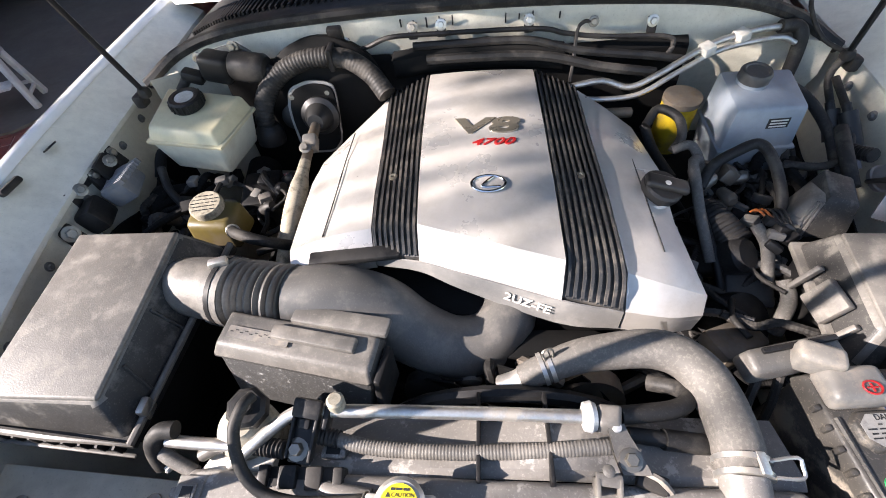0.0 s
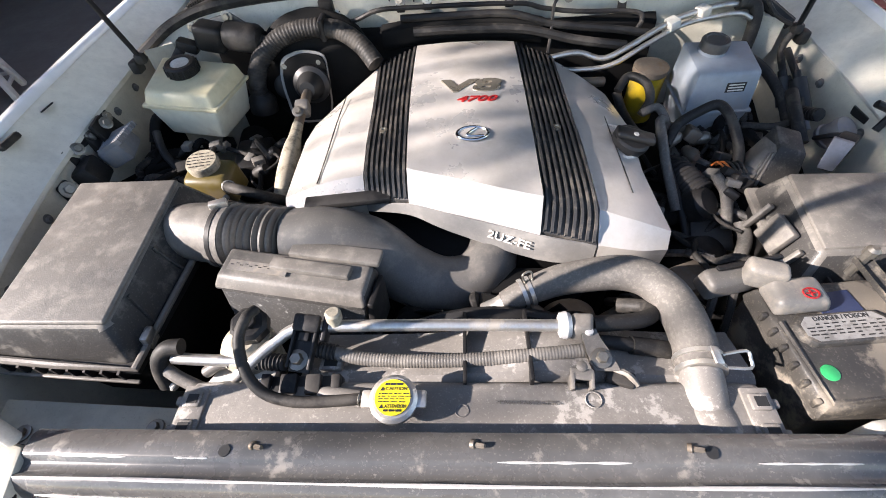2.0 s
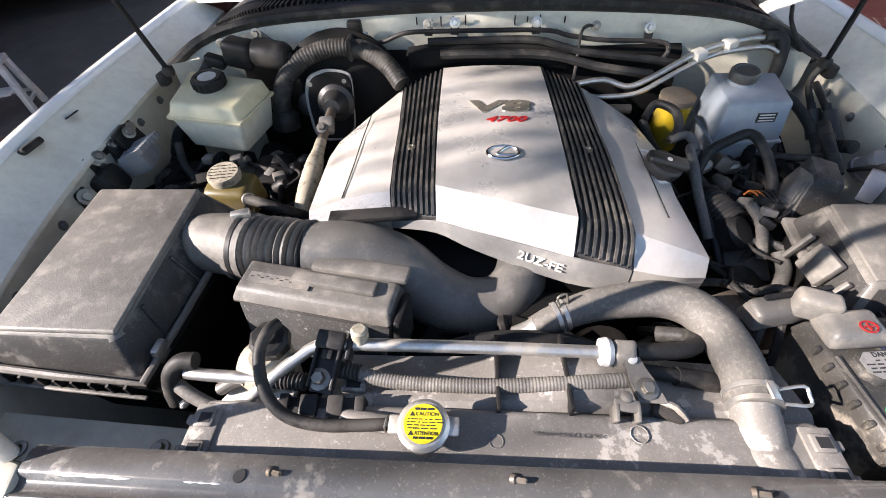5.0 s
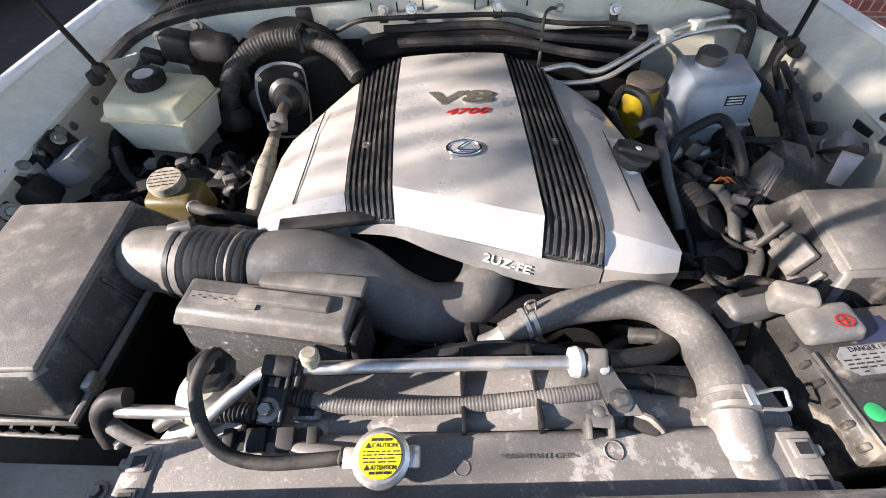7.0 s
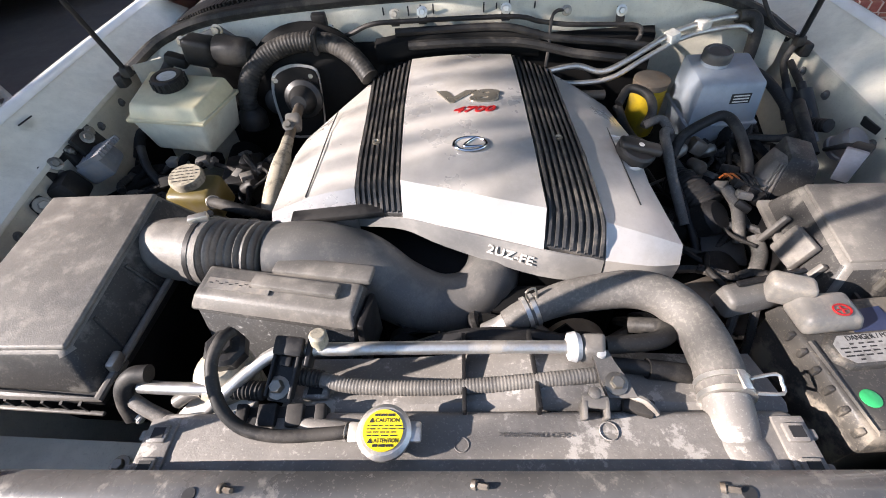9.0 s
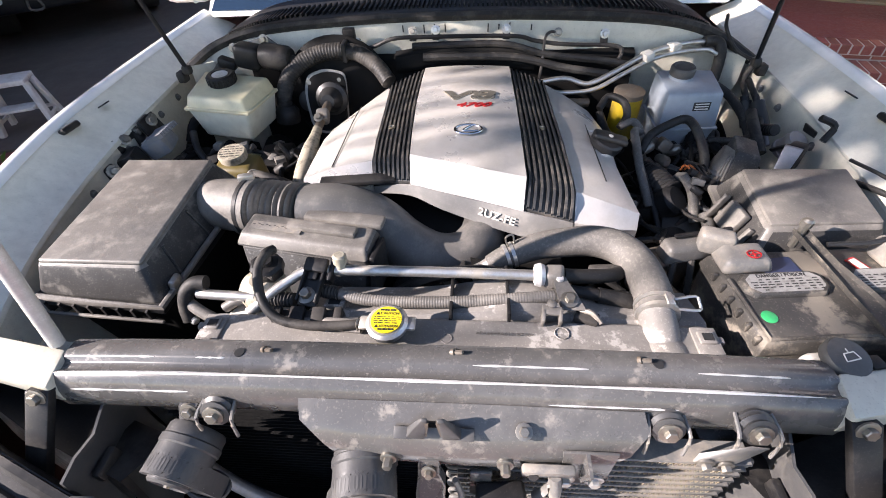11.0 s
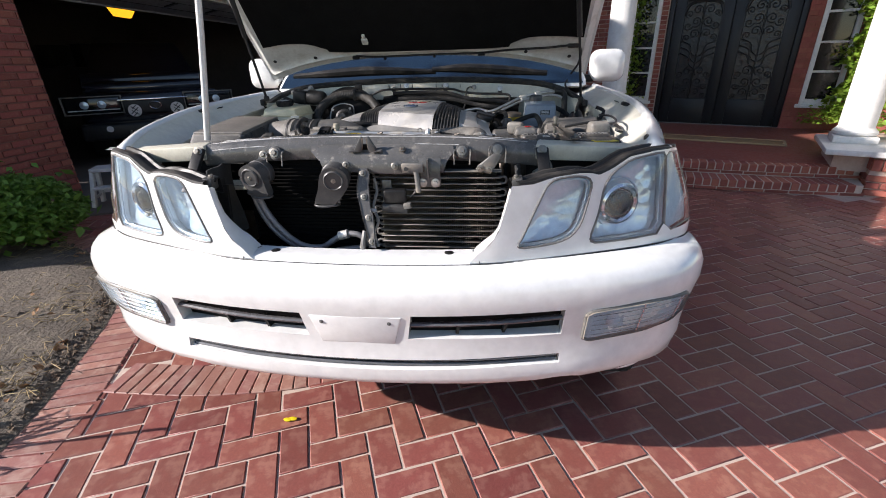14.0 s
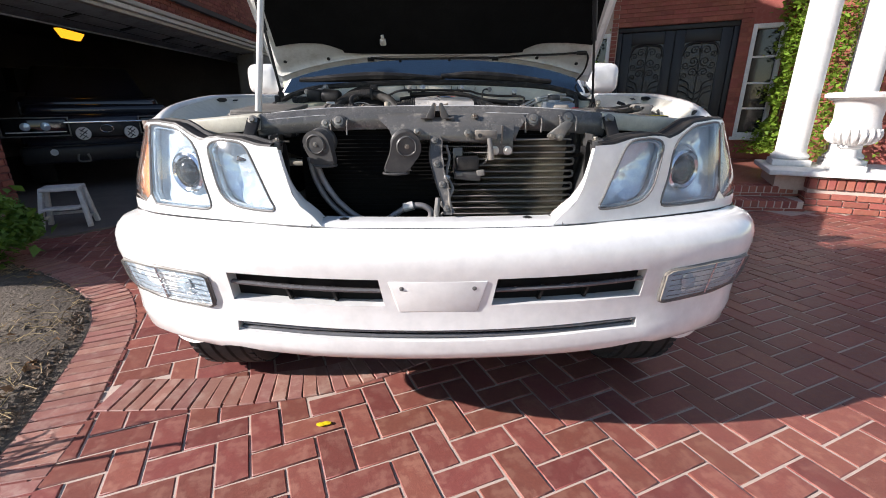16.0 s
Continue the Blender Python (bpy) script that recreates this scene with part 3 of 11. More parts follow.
def build_bumper():
    t = bmesh.new()
    smax = arc_of_x(BUMP, 0.965) + 0.13
    knots = [0.0, 0.07, 0.13, 0.16, 0.20, 0.28, 0.36, 0.44, 0.50, 0.54, 0.56, 0.60]
    cols = [-k for k in knots[:0:-1]] + knots
    extra = [0.60 + (smax - 0.60) * k / 16 for k in range(1, 17)]
    cols = [-e for e in extra[::-1]] + cols + extra
    rows = [0.425, 0.436, 0.455, 0.475, "lo0", "lo1", 0.575, "up0", "up1", 0.715, 0.75, 0.775, 0.792, 0.802, 0.806]

    def zz(r, s):
        if r == "lo0":
            return 0.508 + 0.3 * min(rise(s), 0.03)
        if r == "lo1":
            return 0.539 + 0.2 * min(rise(s), 0.03)
        if r == "up0":
            return 0.610
        if r == "up1":
            return 0.688 + min(rise(s), 0.05) * 0.1
        if r == 0.575:
            return 0.575 + min(rise(s), 0.05) * 0.5
        if r < 0.5:
            return r + (0.045 * min(1.0, abs(s) / 0.6) ** 2 - 0.075 * min(1.0, max(0.0, abs(s) - 0.58) / 0.24)) * (0.5 - r) / 0.075
        return r

    V = []
    for r in rows:
        line = []
        for s in cols:
            q = s
            if 0.1 < abs(s) < 0.19 and r in ("up0", "up1"):
                q = s + math.copysign(0.022 if r == "up1" else -0.010, s)
            line.append(t.verts.new(place_bump(q, zz(r, s))))
        V.append(line)
    holes = []
    for i in range(len(rows) - 1):
        for j in range(len(cols) - 1):
            m = (cols[j] + cols[j + 1]) / 2
            f = t.faces.new((V[i][j], V[i][j + 1], V[i + 1][j + 1], V[i + 1][j]))
            if (rows[i] == "lo0" and abs(m) < 0.57) or (rows[i] == "up0" and 0.13 < abs(m) < 0.56):
                holes.append(f)
    rim = set()
    for f in holes:
        for e in f.edges:
            if any(g not in holes for g in e.link_faces):
                rim.add(e)
    bmesh.ops.delete(t, geom=holes, context="FACES_KEEP_BOUNDARY")
    rim = [e for e in rim if e.is_valid]
    g = bmesh.ops.extrude_edge_only(t, edges=rim)
    bmesh.ops.translate(t, verts=[v for v in g["geom"] if isinstance(v, bmesh.types.BMVert)], vec=(0, 0.045, 0))
    # turn the upper edge inwards as a shelf
    top = [e for e in t.edges if e.is_boundary and all(v in V[-1] for v in e.verts)]
    g = bmesh.ops.extrude_edge_only(t, edges=top)
    bmesh.ops.translate(t, verts=[v for v in g["geom"] if isinstance(v, bmesh.types.BMVert)], vec=(0, 0.05, -0.004))
    bmesh.ops.subdivide_edges(t, edges=[e for e in t.edges if e.calc_length() > 0.09], cuts=1)
    return t


FOG = {1: chaikin([(0.622, 0.582), (0.80, 0.590), (0.905, 0.606), (0.940, 0.632), (0.948, 0.688), (0.80, 0.690), (0.622, 0.680)], 2, 0.09)}
bumper = part("bumper", build_bumper(), M_paint, car, "white front bumper cover")
# dark grille bars behind the slots
for sgn in (1, -1):
    g = part("grille_insert", sheet([[place_bump(sgn * s, z, -0.042) for s in (0.09, 0.2, 0.3, 0.4, 0.5, 0.59)] for z in (0.60, 0.65, 0.715)], (0, 0.01, 0)), M_black, bumper, "black lower grille insert")
    for k, (z0, z1) in enumerate(((0.655, 0.668),)):
        b = bmesh.new()
        tube([place_bump(sgn * s, z0 - 0.006 + rise(s) * 0.2, -0.016) for s in (0.135, 0.25, 0.36, 0.46, 0.56)], 0.0115, 8, 3, b, flat=0.6)
        part("grille_bar", b, M_grillebar, bumper, "dark grey grille bar")
    for s in (0.27, 0.40):
        part("grille_rib", hexa([place_bump(sgn * (s + d), z, o) for d, z, o in ((0, 0.612, -0.038), (0.008, 0.612, -0.038), (0.008, 0.612, -0.022), (0, 0.612, -0.022))],
                                [place_bump(sgn * (s + d), z, o) for d, z, o in ((0.01, 0.652, -0.038), (0.018, 0.652, -0.038), (0.018, 0.652, -0.022), (0.01, 0.652, -0.022))]), M_plastic, bumper)
part("grille_insert", sheet([[place_bump(s / 10, z, -0.040) for s in range(-6, 7)] for z in (0.495, 0.52, 0.555)], (0, 0.01, 0)), M_black, bumper)
for dz in (0.516, 0.530):
    part("grille_bar", tube([place_bump(s / 10, dz + rise(s / 10) * 0.08, -0.018) for s in (-5.55, -4, -3, -2, -1, 0, 1, 2, 3, 4, 5.55)], 0.0055, 8, 3), M_grillebar, bumper)
# raised panel for the number plate, with its two screw holes
pl = hexa([place_bump(s, z, -0.004) for s, z in ((-0.104, 0.592), (0.104, 0.592), (0.128, 0.684), (-0.128, 0.684))], [place_bump(s, z, 0.003) for s, z in ((-0.102, 0.594), (0.102, 0.594), (0.126, 0.683), (-0.126, 0.683))], 0.002)
part("plate_panel", pl, M_paint, bumper, "smooth white panel without a number plate")
for s in (-0.093, 0.093):
    part("screw", bolt(place_bump(s, 0.664, 0.0025), (0, -1, 0), 0.0034, h=0.002), M_gasket, bumper)

# header panel round the lamps, with its three openings
RING_IN = chaikin([(0.430, 0.850), (0.444, 0.872), (0.466, 0.918), (0.494, 0.975), (0.510, 1.004), (0.532, 1.017), (0.588, 1.021), (0.624, 1.014), (0.636, 0.996), (0.626, 0.952), (0.609, 0.892), (0.584, 0.862), (0.546, 0.848), (0.488, 0.843), (0.438, 0.842)], 1, 0.22)
RING_OUT = chaikin([(0.638, 0.842), (0.641, 0.862), (0.660, 0.915), (0.672, 0.985), (0.696, 1.020), (0.752, 1.049), (0.840, 1.057), (0.885, 1.055), (0.886, 0.990), (0.876, 0.836), (0.752, 0.834), (0.655, 0.834)], 1, 0.18)
RING_TURN = chaikin([(0.882, 0.836), (1.072, 0.842), (1.064, 0.92), (1.048, 0.975), (1.022, 1.020), (0.982, 1.046), (0.891, 1.056), (0.892, 0.99)], 1, 0.15)
RINGS = (RING_IN, RING_OUT, RING_TURN)


def table(pts, v):
    for (a, p), (b, q) in zip(pts, pts[1:]):
        if v <= b:
            return p + (q - p) * max(0, v - a) / (b - a)
    return pts[-1][1]


def inner_edge(z):
    """Arc length at which the header's skin ends towards the open grille."""
    return table([(0.806, 0.30), (0.835, 0.325), (0.86, 0.358), (0.89, 0.378), (0.95, 0.398), (1.0, 0.412), (1.03, 0.418)], z)


def header_top(s):
    return table([(0.40, 1.006), (0.47, 1.008), (0.53, 1.022), (0.60, 1.027), (0.635, 1.024), (0.655, 1.018), (0.69, 1.029), (0.75, 1.057), (0.84, 1.064), (0.93, 1.062), (0.985, 1.055), (1.01, 1.042), (1.04, 1.008), (1.07, 0.955), (1.1, 0.89), (1.2, 0.83)], s)


def onto_ring(ring, x, z):
    best = None
    for (x1, z1), (x2, z2) in zip(ring, ring[1:] + ring[:1]):
        dx, dz = x2 - x1, z2 - z1
        u = min(1, max(0, ((x - x1) * dx + (z - z1) * dz) / (dx * dx + dz * dz + 1e-12)))
        q = (x1 + dx * u, z1 + dz * u)
        d = (q[0] - x) ** 2 + (q[1] - z) ** 2
        if best is None or d < best[0]:
            best = (d, q)
    return best[1]


def build_header(sgn):
    t = bmesh.new()
    nr, nc = 44, 120
    send = 1.13
    G, hit = [], []
    for i in range(nr + 1):
        f = i / nr
        e = inner_edge(0.808 + 0.2 * f)
        line, row = [], []
        for j in range(nc + 1):
            s = e + (send - e) * j / nc
            z = 0.808 + (header_top(s) - 0.808) * f
            line.append((s, z))
            row.append(next((k for k, r in enumerate(RINGS) if inside(r, s, z)), -1))
        G.append(line)
        hit.append(row)
    V = []
    for i in range(nr + 1):
        row = []
        for j in range(nc + 1):
            s, z = G[i][j]
            if hit[i][j] >= 0:
                near = [hit[a][b] for a in range(max(0, i - 1), min(nr, i + 1) + 1) for b in range(max(0, j - 1), min(nc, j + 1) + 1)]
                if any(k < 0 for k in near):
                    s, z = onto_ring(RINGS[hit[i][j]], s, z)
            row.append(t.verts.new(place_head(sgn * s, z)))
        V.append(row)
    for i in range(nr):
        for j in range(nc):
            if any(hit[a][b] < 0 for a, b in ((i, j), (i, j + 1), (i + 1, j + 1), (i + 1, j))):
                t.faces.new((V[i][j], V[i][j + 1], V[i + 1][j + 1], V[i + 1][j]))
    bmesh.ops.delete(t, geom=[v for v in t.verts if not v.link_faces], context="VERTS")
    # flange that turns into the opening
    fl = [place_head(sgn * inner_edge(z), z, 0) for z in (0.808, 0.83, 0.85, 0.87, 0.90, 0.93, 0.97, 1.0)]
    dp = [0.075 + (0.026 - 0.075) * min(1.0, max(0.0, p.z - 0.85) / 0.09) for p in fl]
    sheet([fl, [p + Vector((-0.004 * sgn, 0.010, -0.001)) for p in fl], [p + Vector((0.001 * sgn, d, -0.003 - 0.1 * (0.075 - d))) for p, d in zip(fl, dp)]], bm=t)
    return t


def prism_ring(ring, k):
    cx, cz = sum(p[0] for p in ring) / len(ring), sum(p[1] for p in ring) / len(ring)
    return [(cx + (x - cx) * k, cz + (z - cz) * k) for x, z in ring]


for sgn in (1, -1):
    hp = part("header_panel", build_header(sgn), M_paint, car, "white panel round the headlights", angle=50)
    place = lambda s, z, o=0.0, sgn=sgn: place_head(sgn * s, z, o)
    for nm, ring in (("inner_headlight", RING_IN), ("outer_headlight", RING_OUT)):
        lamp = part(nm, skirt(ring, place, 0.002, -0.036), M_reflect, car, "clear headlight with chrome reflector")
        part("gasket", tube([place(x, z, 0.0) for x, z in ring], 0.0033, 8, 1, closed=True, smooth=False), M_gasket, lamp, "dark rubber rim")
        part("reflector", fan(prism_ring(ring, 0.97), place, 6, -0.016, -0.030), M_reflect, lamp)
        part("inner_rim", tube([place(x, z, -0.010) for x, z in prism_ring(ring, 0.93)], 0.0035, 8, 1, closed=True, smooth=False), M_reflect, lamp, "pale inner rim of the lamp")
        cx, cz = sum(p[0] for p in ring) / len(ring), sum(p[1] for p in ring) / len(ring)
        c = place(cx + (0.005 if nm == "inner_headlight" else -0.010), cz + (0.0 if nm == "inner_headlight" else -0.012), -0.030)
        d = place(cx, cz, 1) - place(cx, cz, 0)
        ax = axis(c, d)
        if nm == "outer_headlight":
            part("projector", lathe([(0.050, -0.012), (0.058, 0.006), (0.057, 0.014), (0.050, 0.018), (0.043, 0.014), (0.040, 0.006)], ax, 32), M_chrome, lamp, "chrome projector ring")
            part("projector_lens", lathe([(0.040, 0.004), (0.036, 0.016), (0.024, 0.025), (0, 0.029)], ax, 28), M_tint, lamp, "dark round projector lens")
            part("bezel_ring", tube([ax @ Vector((0.067 * math.cos(a), 0.070 * math.sin(a), -0.003)) for a in [2 * math.pi * k / 28 for k in range(28)]], 0.0035, 6, 1, closed=True, smooth=False), M_reflect, lamp)
        le = part("lens", fan(ring, place, 6, 0.017, 0.002), M_lens, lamp, "clear plastic lens")
        le.visible_shadow = False
    tl = part("turn_signal", fan(RING_TURN, place, 5, 0.003, -0.014, wave=lambda k: 0.002 * (k % 2)), M_amber if sgn < 0 else M_reflect, car, "amber corner turn signal" if sgn < 0 else "clear corner turn signal")
    part("gasket", tube([place(x, z, -0.001) for x, z in RING_TURN], 0.0028, 8, 1, closed=True, smooth=False), M_clear, tl)
    le = part("lens", fan(RING_TURN, place, 5, 0.002, 0.001), M_lens, tl)
    le.visible_shadow = False
    # fog lamp in the bumper
    pb = lambda s, z, o=0.0, sgn=sgn: place_bump(sgn * s, z, o)
    fr = FOG[1]
    fog = part("fog_lamp", fan(fr, pb, 5, -0.004, 0.0025, wave=lambda k: 0.0012 * (k % 2)), M_reflect, car, "fog lamp with clear ribbed lens")
    part("gasket", tube([pb(x, z, 0.002) for x, z in fr], 0.0055, 8, 1, closed=True, smooth=False), M_grey, fog)
    c = pb(0.70, 0.645, 0.002)
    d = pb(0.70, 0.645, 1) - pb(0.70, 0.645, 0)
    part("fog_bulb", lathe([(0.020, 0), (0.021, 0.004), (0.014, 0.006), (0, 0.007)], axis(c, d), 20), M_reflect, fog)
    for k in range(5):
        z_ = 0.602 + 0.0165 * k
        part("lens_rib", tube([pb(0.640, z_, 0.0085), pb(0.74, z_ + 0.002, 0.0085), pb(0.84, z_ + 0.005, 0.0085), pb(0.925, z_ + 0.008 + 0.006 * (k < 2), 0.0085)], 0.0011, 6, 3), M_chrome, fog)
    part("end_bar", tube([pb(0.905, 0.616, 0.0085), pb(0.912, 0.684, 0.0085)], 0.0022, 6, 2), M_chrome, fog)
    part("divider", tube([pb(0.785, 0.590, 0.005), pb(0.79, 0.686, 0.005)], 0.003, 6, 2), M_chrome, fog)
    le = part("lens", fan(fr, pb, 5, 0.004, 0.012), M_lens, fog)
    le.visible_shadow = False
    merge_sk = skirt(fr, pb, 0.0, 0.012)
    part("lens_edge", merge_sk, M_clear, fog)
# middle strip of the header above the bumper, with its two screws
st = [[place_head(q, 0.799, -0.003) for q in [-0.345 + 0.069 * k for k in range(11)]]]
for dy, dz in ((0.001, 0.009), (0.005, 0.0145), (0.012, 0.0165), (0.035, 0.0175), (0.072, 0.0175), (0.076, 0.012)):
    st.append([p + Vector((0, dy, dz)) for p in st[0]])
strip = part("header_strip", sheet(st, (0, 0.002, -0.003)), M_paint, car, "white strip below the grille opening")
for x, y in ((-0.237, 0.132), (0.258, 0.138)):
    part("screw", bolt(Vector((x, y, 0.8165)), (0, 0, 1), 0.0075, h=0.003), M_plastic, strip)
for sgn in (1, -1):
    seam = [Vector((sgn * 0.330 + 0.014, 0.089, 0.800)), Vector((sgn * 0.328 + 0.014, 0.092, 0.811)), Vector((sgn * 0.324 + 0.014, 0.105, 0.8168)), Vector((sgn * 0.306 + 0.014, 0.160, 0.8172))]
    part("panel_seam", tube(seam, 0.0013, 5, 3), M_gasket, strip, "dark joint between strip and lamp panel")
# dark joint between the bumper and the panels above it
part("bumper_joint", tube([place_head(-1.02 + 0.034 * k, 0.8035, 0.0015) for k in range(61)], 0.0024, 6, 1, smooth=False), M_rubber, bumper, "black joint along the top of the bumper")

# fenders
HW = spline([(0.33, 0.862, 0), (0.40, 0.878, 0), (0.50, 0.904, 0), (0.65, 0.935, 0), (0.9, 0.962, 0), (1.2, 0.972, 0), (1.75, 0.975, 0)], 8)
HH = spline([(0.40, 1.068, 0), (0.55, 1.092, 0), (0.8, 1.115, 0), (1.1, 1.135, 0), (1.4, 1.15, 0), (1.75, 1.165, 0)], 8)


HC = spline([(0.33, 1.066, 0), (0.36, 1.083, 0), (0.45, 1.104, 0), (0.55, 1.117, 0), (0.65, 1.127, 0), (0.8, 1.141, 0), (0.95, 1.150, 0), (1.3, 1.160, 0), (1.75, 1.168, 0)], 8)


def lerp_tab(tab, x):
    for a, b in zip(tab, tab[1:]):
        if x <= b.x:
            return a.y + (b.y - a.y) * max(0.0, (x - a.x)) / (b.x - a.x)
    return tab[-1].y


def build_fender(sgn):
    rows = []
    ys = [0.328 + (1.70 - 0.328) * k / 56 for k in range(57)]
    for y in ys:
        w, h, c = lerp_tab(HW, y), lerp_tab(HH, y), lerp_tab(HC, y)
        low = 0.40
        d = abs(y - 0.90)
        if d < 0.455:
            low = 0.39 + math.sqrt(0.455 ** 2 - d ** 2)
        if y < 0.50:
            low = max(low, 1.066 - max(0.0, y - 0.385) * 2.4)
        w2 = max(w, 0.968 if y > 0.5 else w + 0.06 * min(1.0, max(0.0, y - 0.34) / 0.16))
        sec = [(w - 0.068, c - 0.014), (w - 0.060, c - 0.003), (w - 0.050, c), (w - 0.036, c - 0.005), (w - 0.016, c - 0.028), (w + 0.004, c - 0.075), (w2 - 0.004, c - 0.16)]
        b = max(low, c - 0.16)
        for k in range(1, 7):
            z = b + (low - b) * k / 6
            sec.append((w2 - 0.02 * max(0, (0.75 - z)) , z))
        rows.append([Vector((sgn * x + 0.007, y, max(z, low))) for x, z in sec])
    return sheet(rows)


for sgn in (1, -1):
    fd = part("fender", build_fender(sgn), M_paint, car, "white front fender", angle=60)
    lipr = []
    for y in [0.345 + 0.0484 * k for k in range(29)]:
        w, h, c = lerp_tab(HW, y), lerp_tab(HH, y), lerp_tab(HC, y)
        lipr.append([Vector((sgn * x + 0.007, y, z)) for x, z in ((w - 0.152, h - 0.056), (w - 0.149, h - 0.049), (w - 0.132, h - 0.040), (w - 0.072, c - 0.019), (w - 0.067, c - 0.0145), (w - 0.064, c - 0.012))])
    part("fender_lip", sheet(lipr, (0, 0, -0.002)), M_lip, fd, "inner lip of the fender, cream paint warmed for bounced light")
    ap = []
    for y in [0.40 + 0.105 * k for k in range(10)]:
        w, h = lerp_tab(HW, y), lerp_tab(HH, y)
        ap.append([Vector((sgn * x, y, z)) for x, z in ((w - 0.149, h - 0.049), (w - 0.153, h - 0.054), (w - 0.156, h - 0.075), (w - 0.160, h - 0.11), (w - 0.172, h - 0.17), (w - 0.205, h - 0.26), (w - 0.26, h - 0.34), (w - 0.30, 0.55))])
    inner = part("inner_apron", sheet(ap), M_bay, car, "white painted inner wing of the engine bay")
    for y in (0.62, 0.78, 0.95, 1.12, 1.22):
        w, h = lerp_tab(HW, y), lerp_tab(HH, y)
        part("fender_bolt", bolt(Vector((sgn * (w - 0.156), y, h - 0.085)), (-sgn, 0, 0.1), 0.006), M_gasket, inner)
    part("rub_pad", box((sgn * (lerp_tab(HW, 0.90) - 0.082) + 0.007, 0.90, lerp_tab(HC, 0.90) - 0.020), (0.022, 0.050, 0.014), 0.005, (0, 24 * sgn, 4 * sgn)), M_plastic, inner, "black rubber hood bump pad")
    part("lip_slot", box((sgn * (lerp_tab(HW, 1.02) - 0.092) + 0.007, 1.02, lerp_tab(HC, 1.02) - 0.024), (0.012, 0.032, 0.003), 0.001, (0, 24 * sgn, 3 * sgn)), M_ink, inner, "dark slot in the fender lip")
    part("data_label", box((sgn * (lerp_tab(HW, 0.98) - 0.156), 0.98, 1.062), (0.003, 0.045, 0.018), 0.0, (0, -10 * sgn, 0)), M_ink, inner, "small black label plate")
    # hinge and the black tip of the hood's edge seal
    part("wheel_liner", sheet([[Vector((sgn * x, 0.90 + 0.445 * math.cos(a), 0.39 + 0.445 * math.sin(a))) for x in (0.79, 0.87, 0.955)] for a in [math.pi * k / 16 for k in range(17)]]), M_black, car)

# cabin and body behind the engine bay
body = bmesh.new()
rows = []
for k, y in enumerate([1.70, 2.0, 2.6, 3.2, 3.9, 4.5, 4.78, 4.86]):
    inset = 0.05 if k == 7 else 0.012 if k == 6 else 0
    rows.append([Vector((x, y, z)) for x, z in ((-0.90, 0.42), (-0.965 + inset, 0.5), (-0.975 + inset, 0.8), (-0.965 + inset, 1.0), (-0.93 + inset, 1.15), (0.93 - inset, 1.15), (0.965 - inset, 1.0), (0.975 - inset, 0.8), (0.965 - inset, 0.5), (0.90, 0.42))])
sheet(rows, bm=body)
body.faces.new([body.verts.new(p) for p in rows[-1]])
part("body_shell", body, M_paint, car, "white rear body", bevel=0.0, angle=50)
cab = hexa([(-0.90, 1.62, 1.15), (0.90, 1.62, 1.15), (0.90, 4.80, 1.15), (-0.90, 4.80, 1.15)], [(-0.70, 2.35, 1.80), (0.70, 2.35, 1.80), (0.70, 4.55, 1.80), (-0.70, 4.55, 1.80)], 0.04)
part("cabin", cab, M_paint, car, "white cabin with roof")
part("windshield", hexa([(-0.86, 1.66, 1.17), (0.86, 1.66, 1.17), (0.66, 2.30, 1.765), (-0.66, 2.30, 1.765)], [(-0.86, 1.645, 1.175), (0.86, 1.645, 1.175), (0.65, 2.285, 1.77), (-0.65, 2.285, 1.77)]), M_windshield, car, "dark windshield glass, blue with the sky's reflection in its colour")
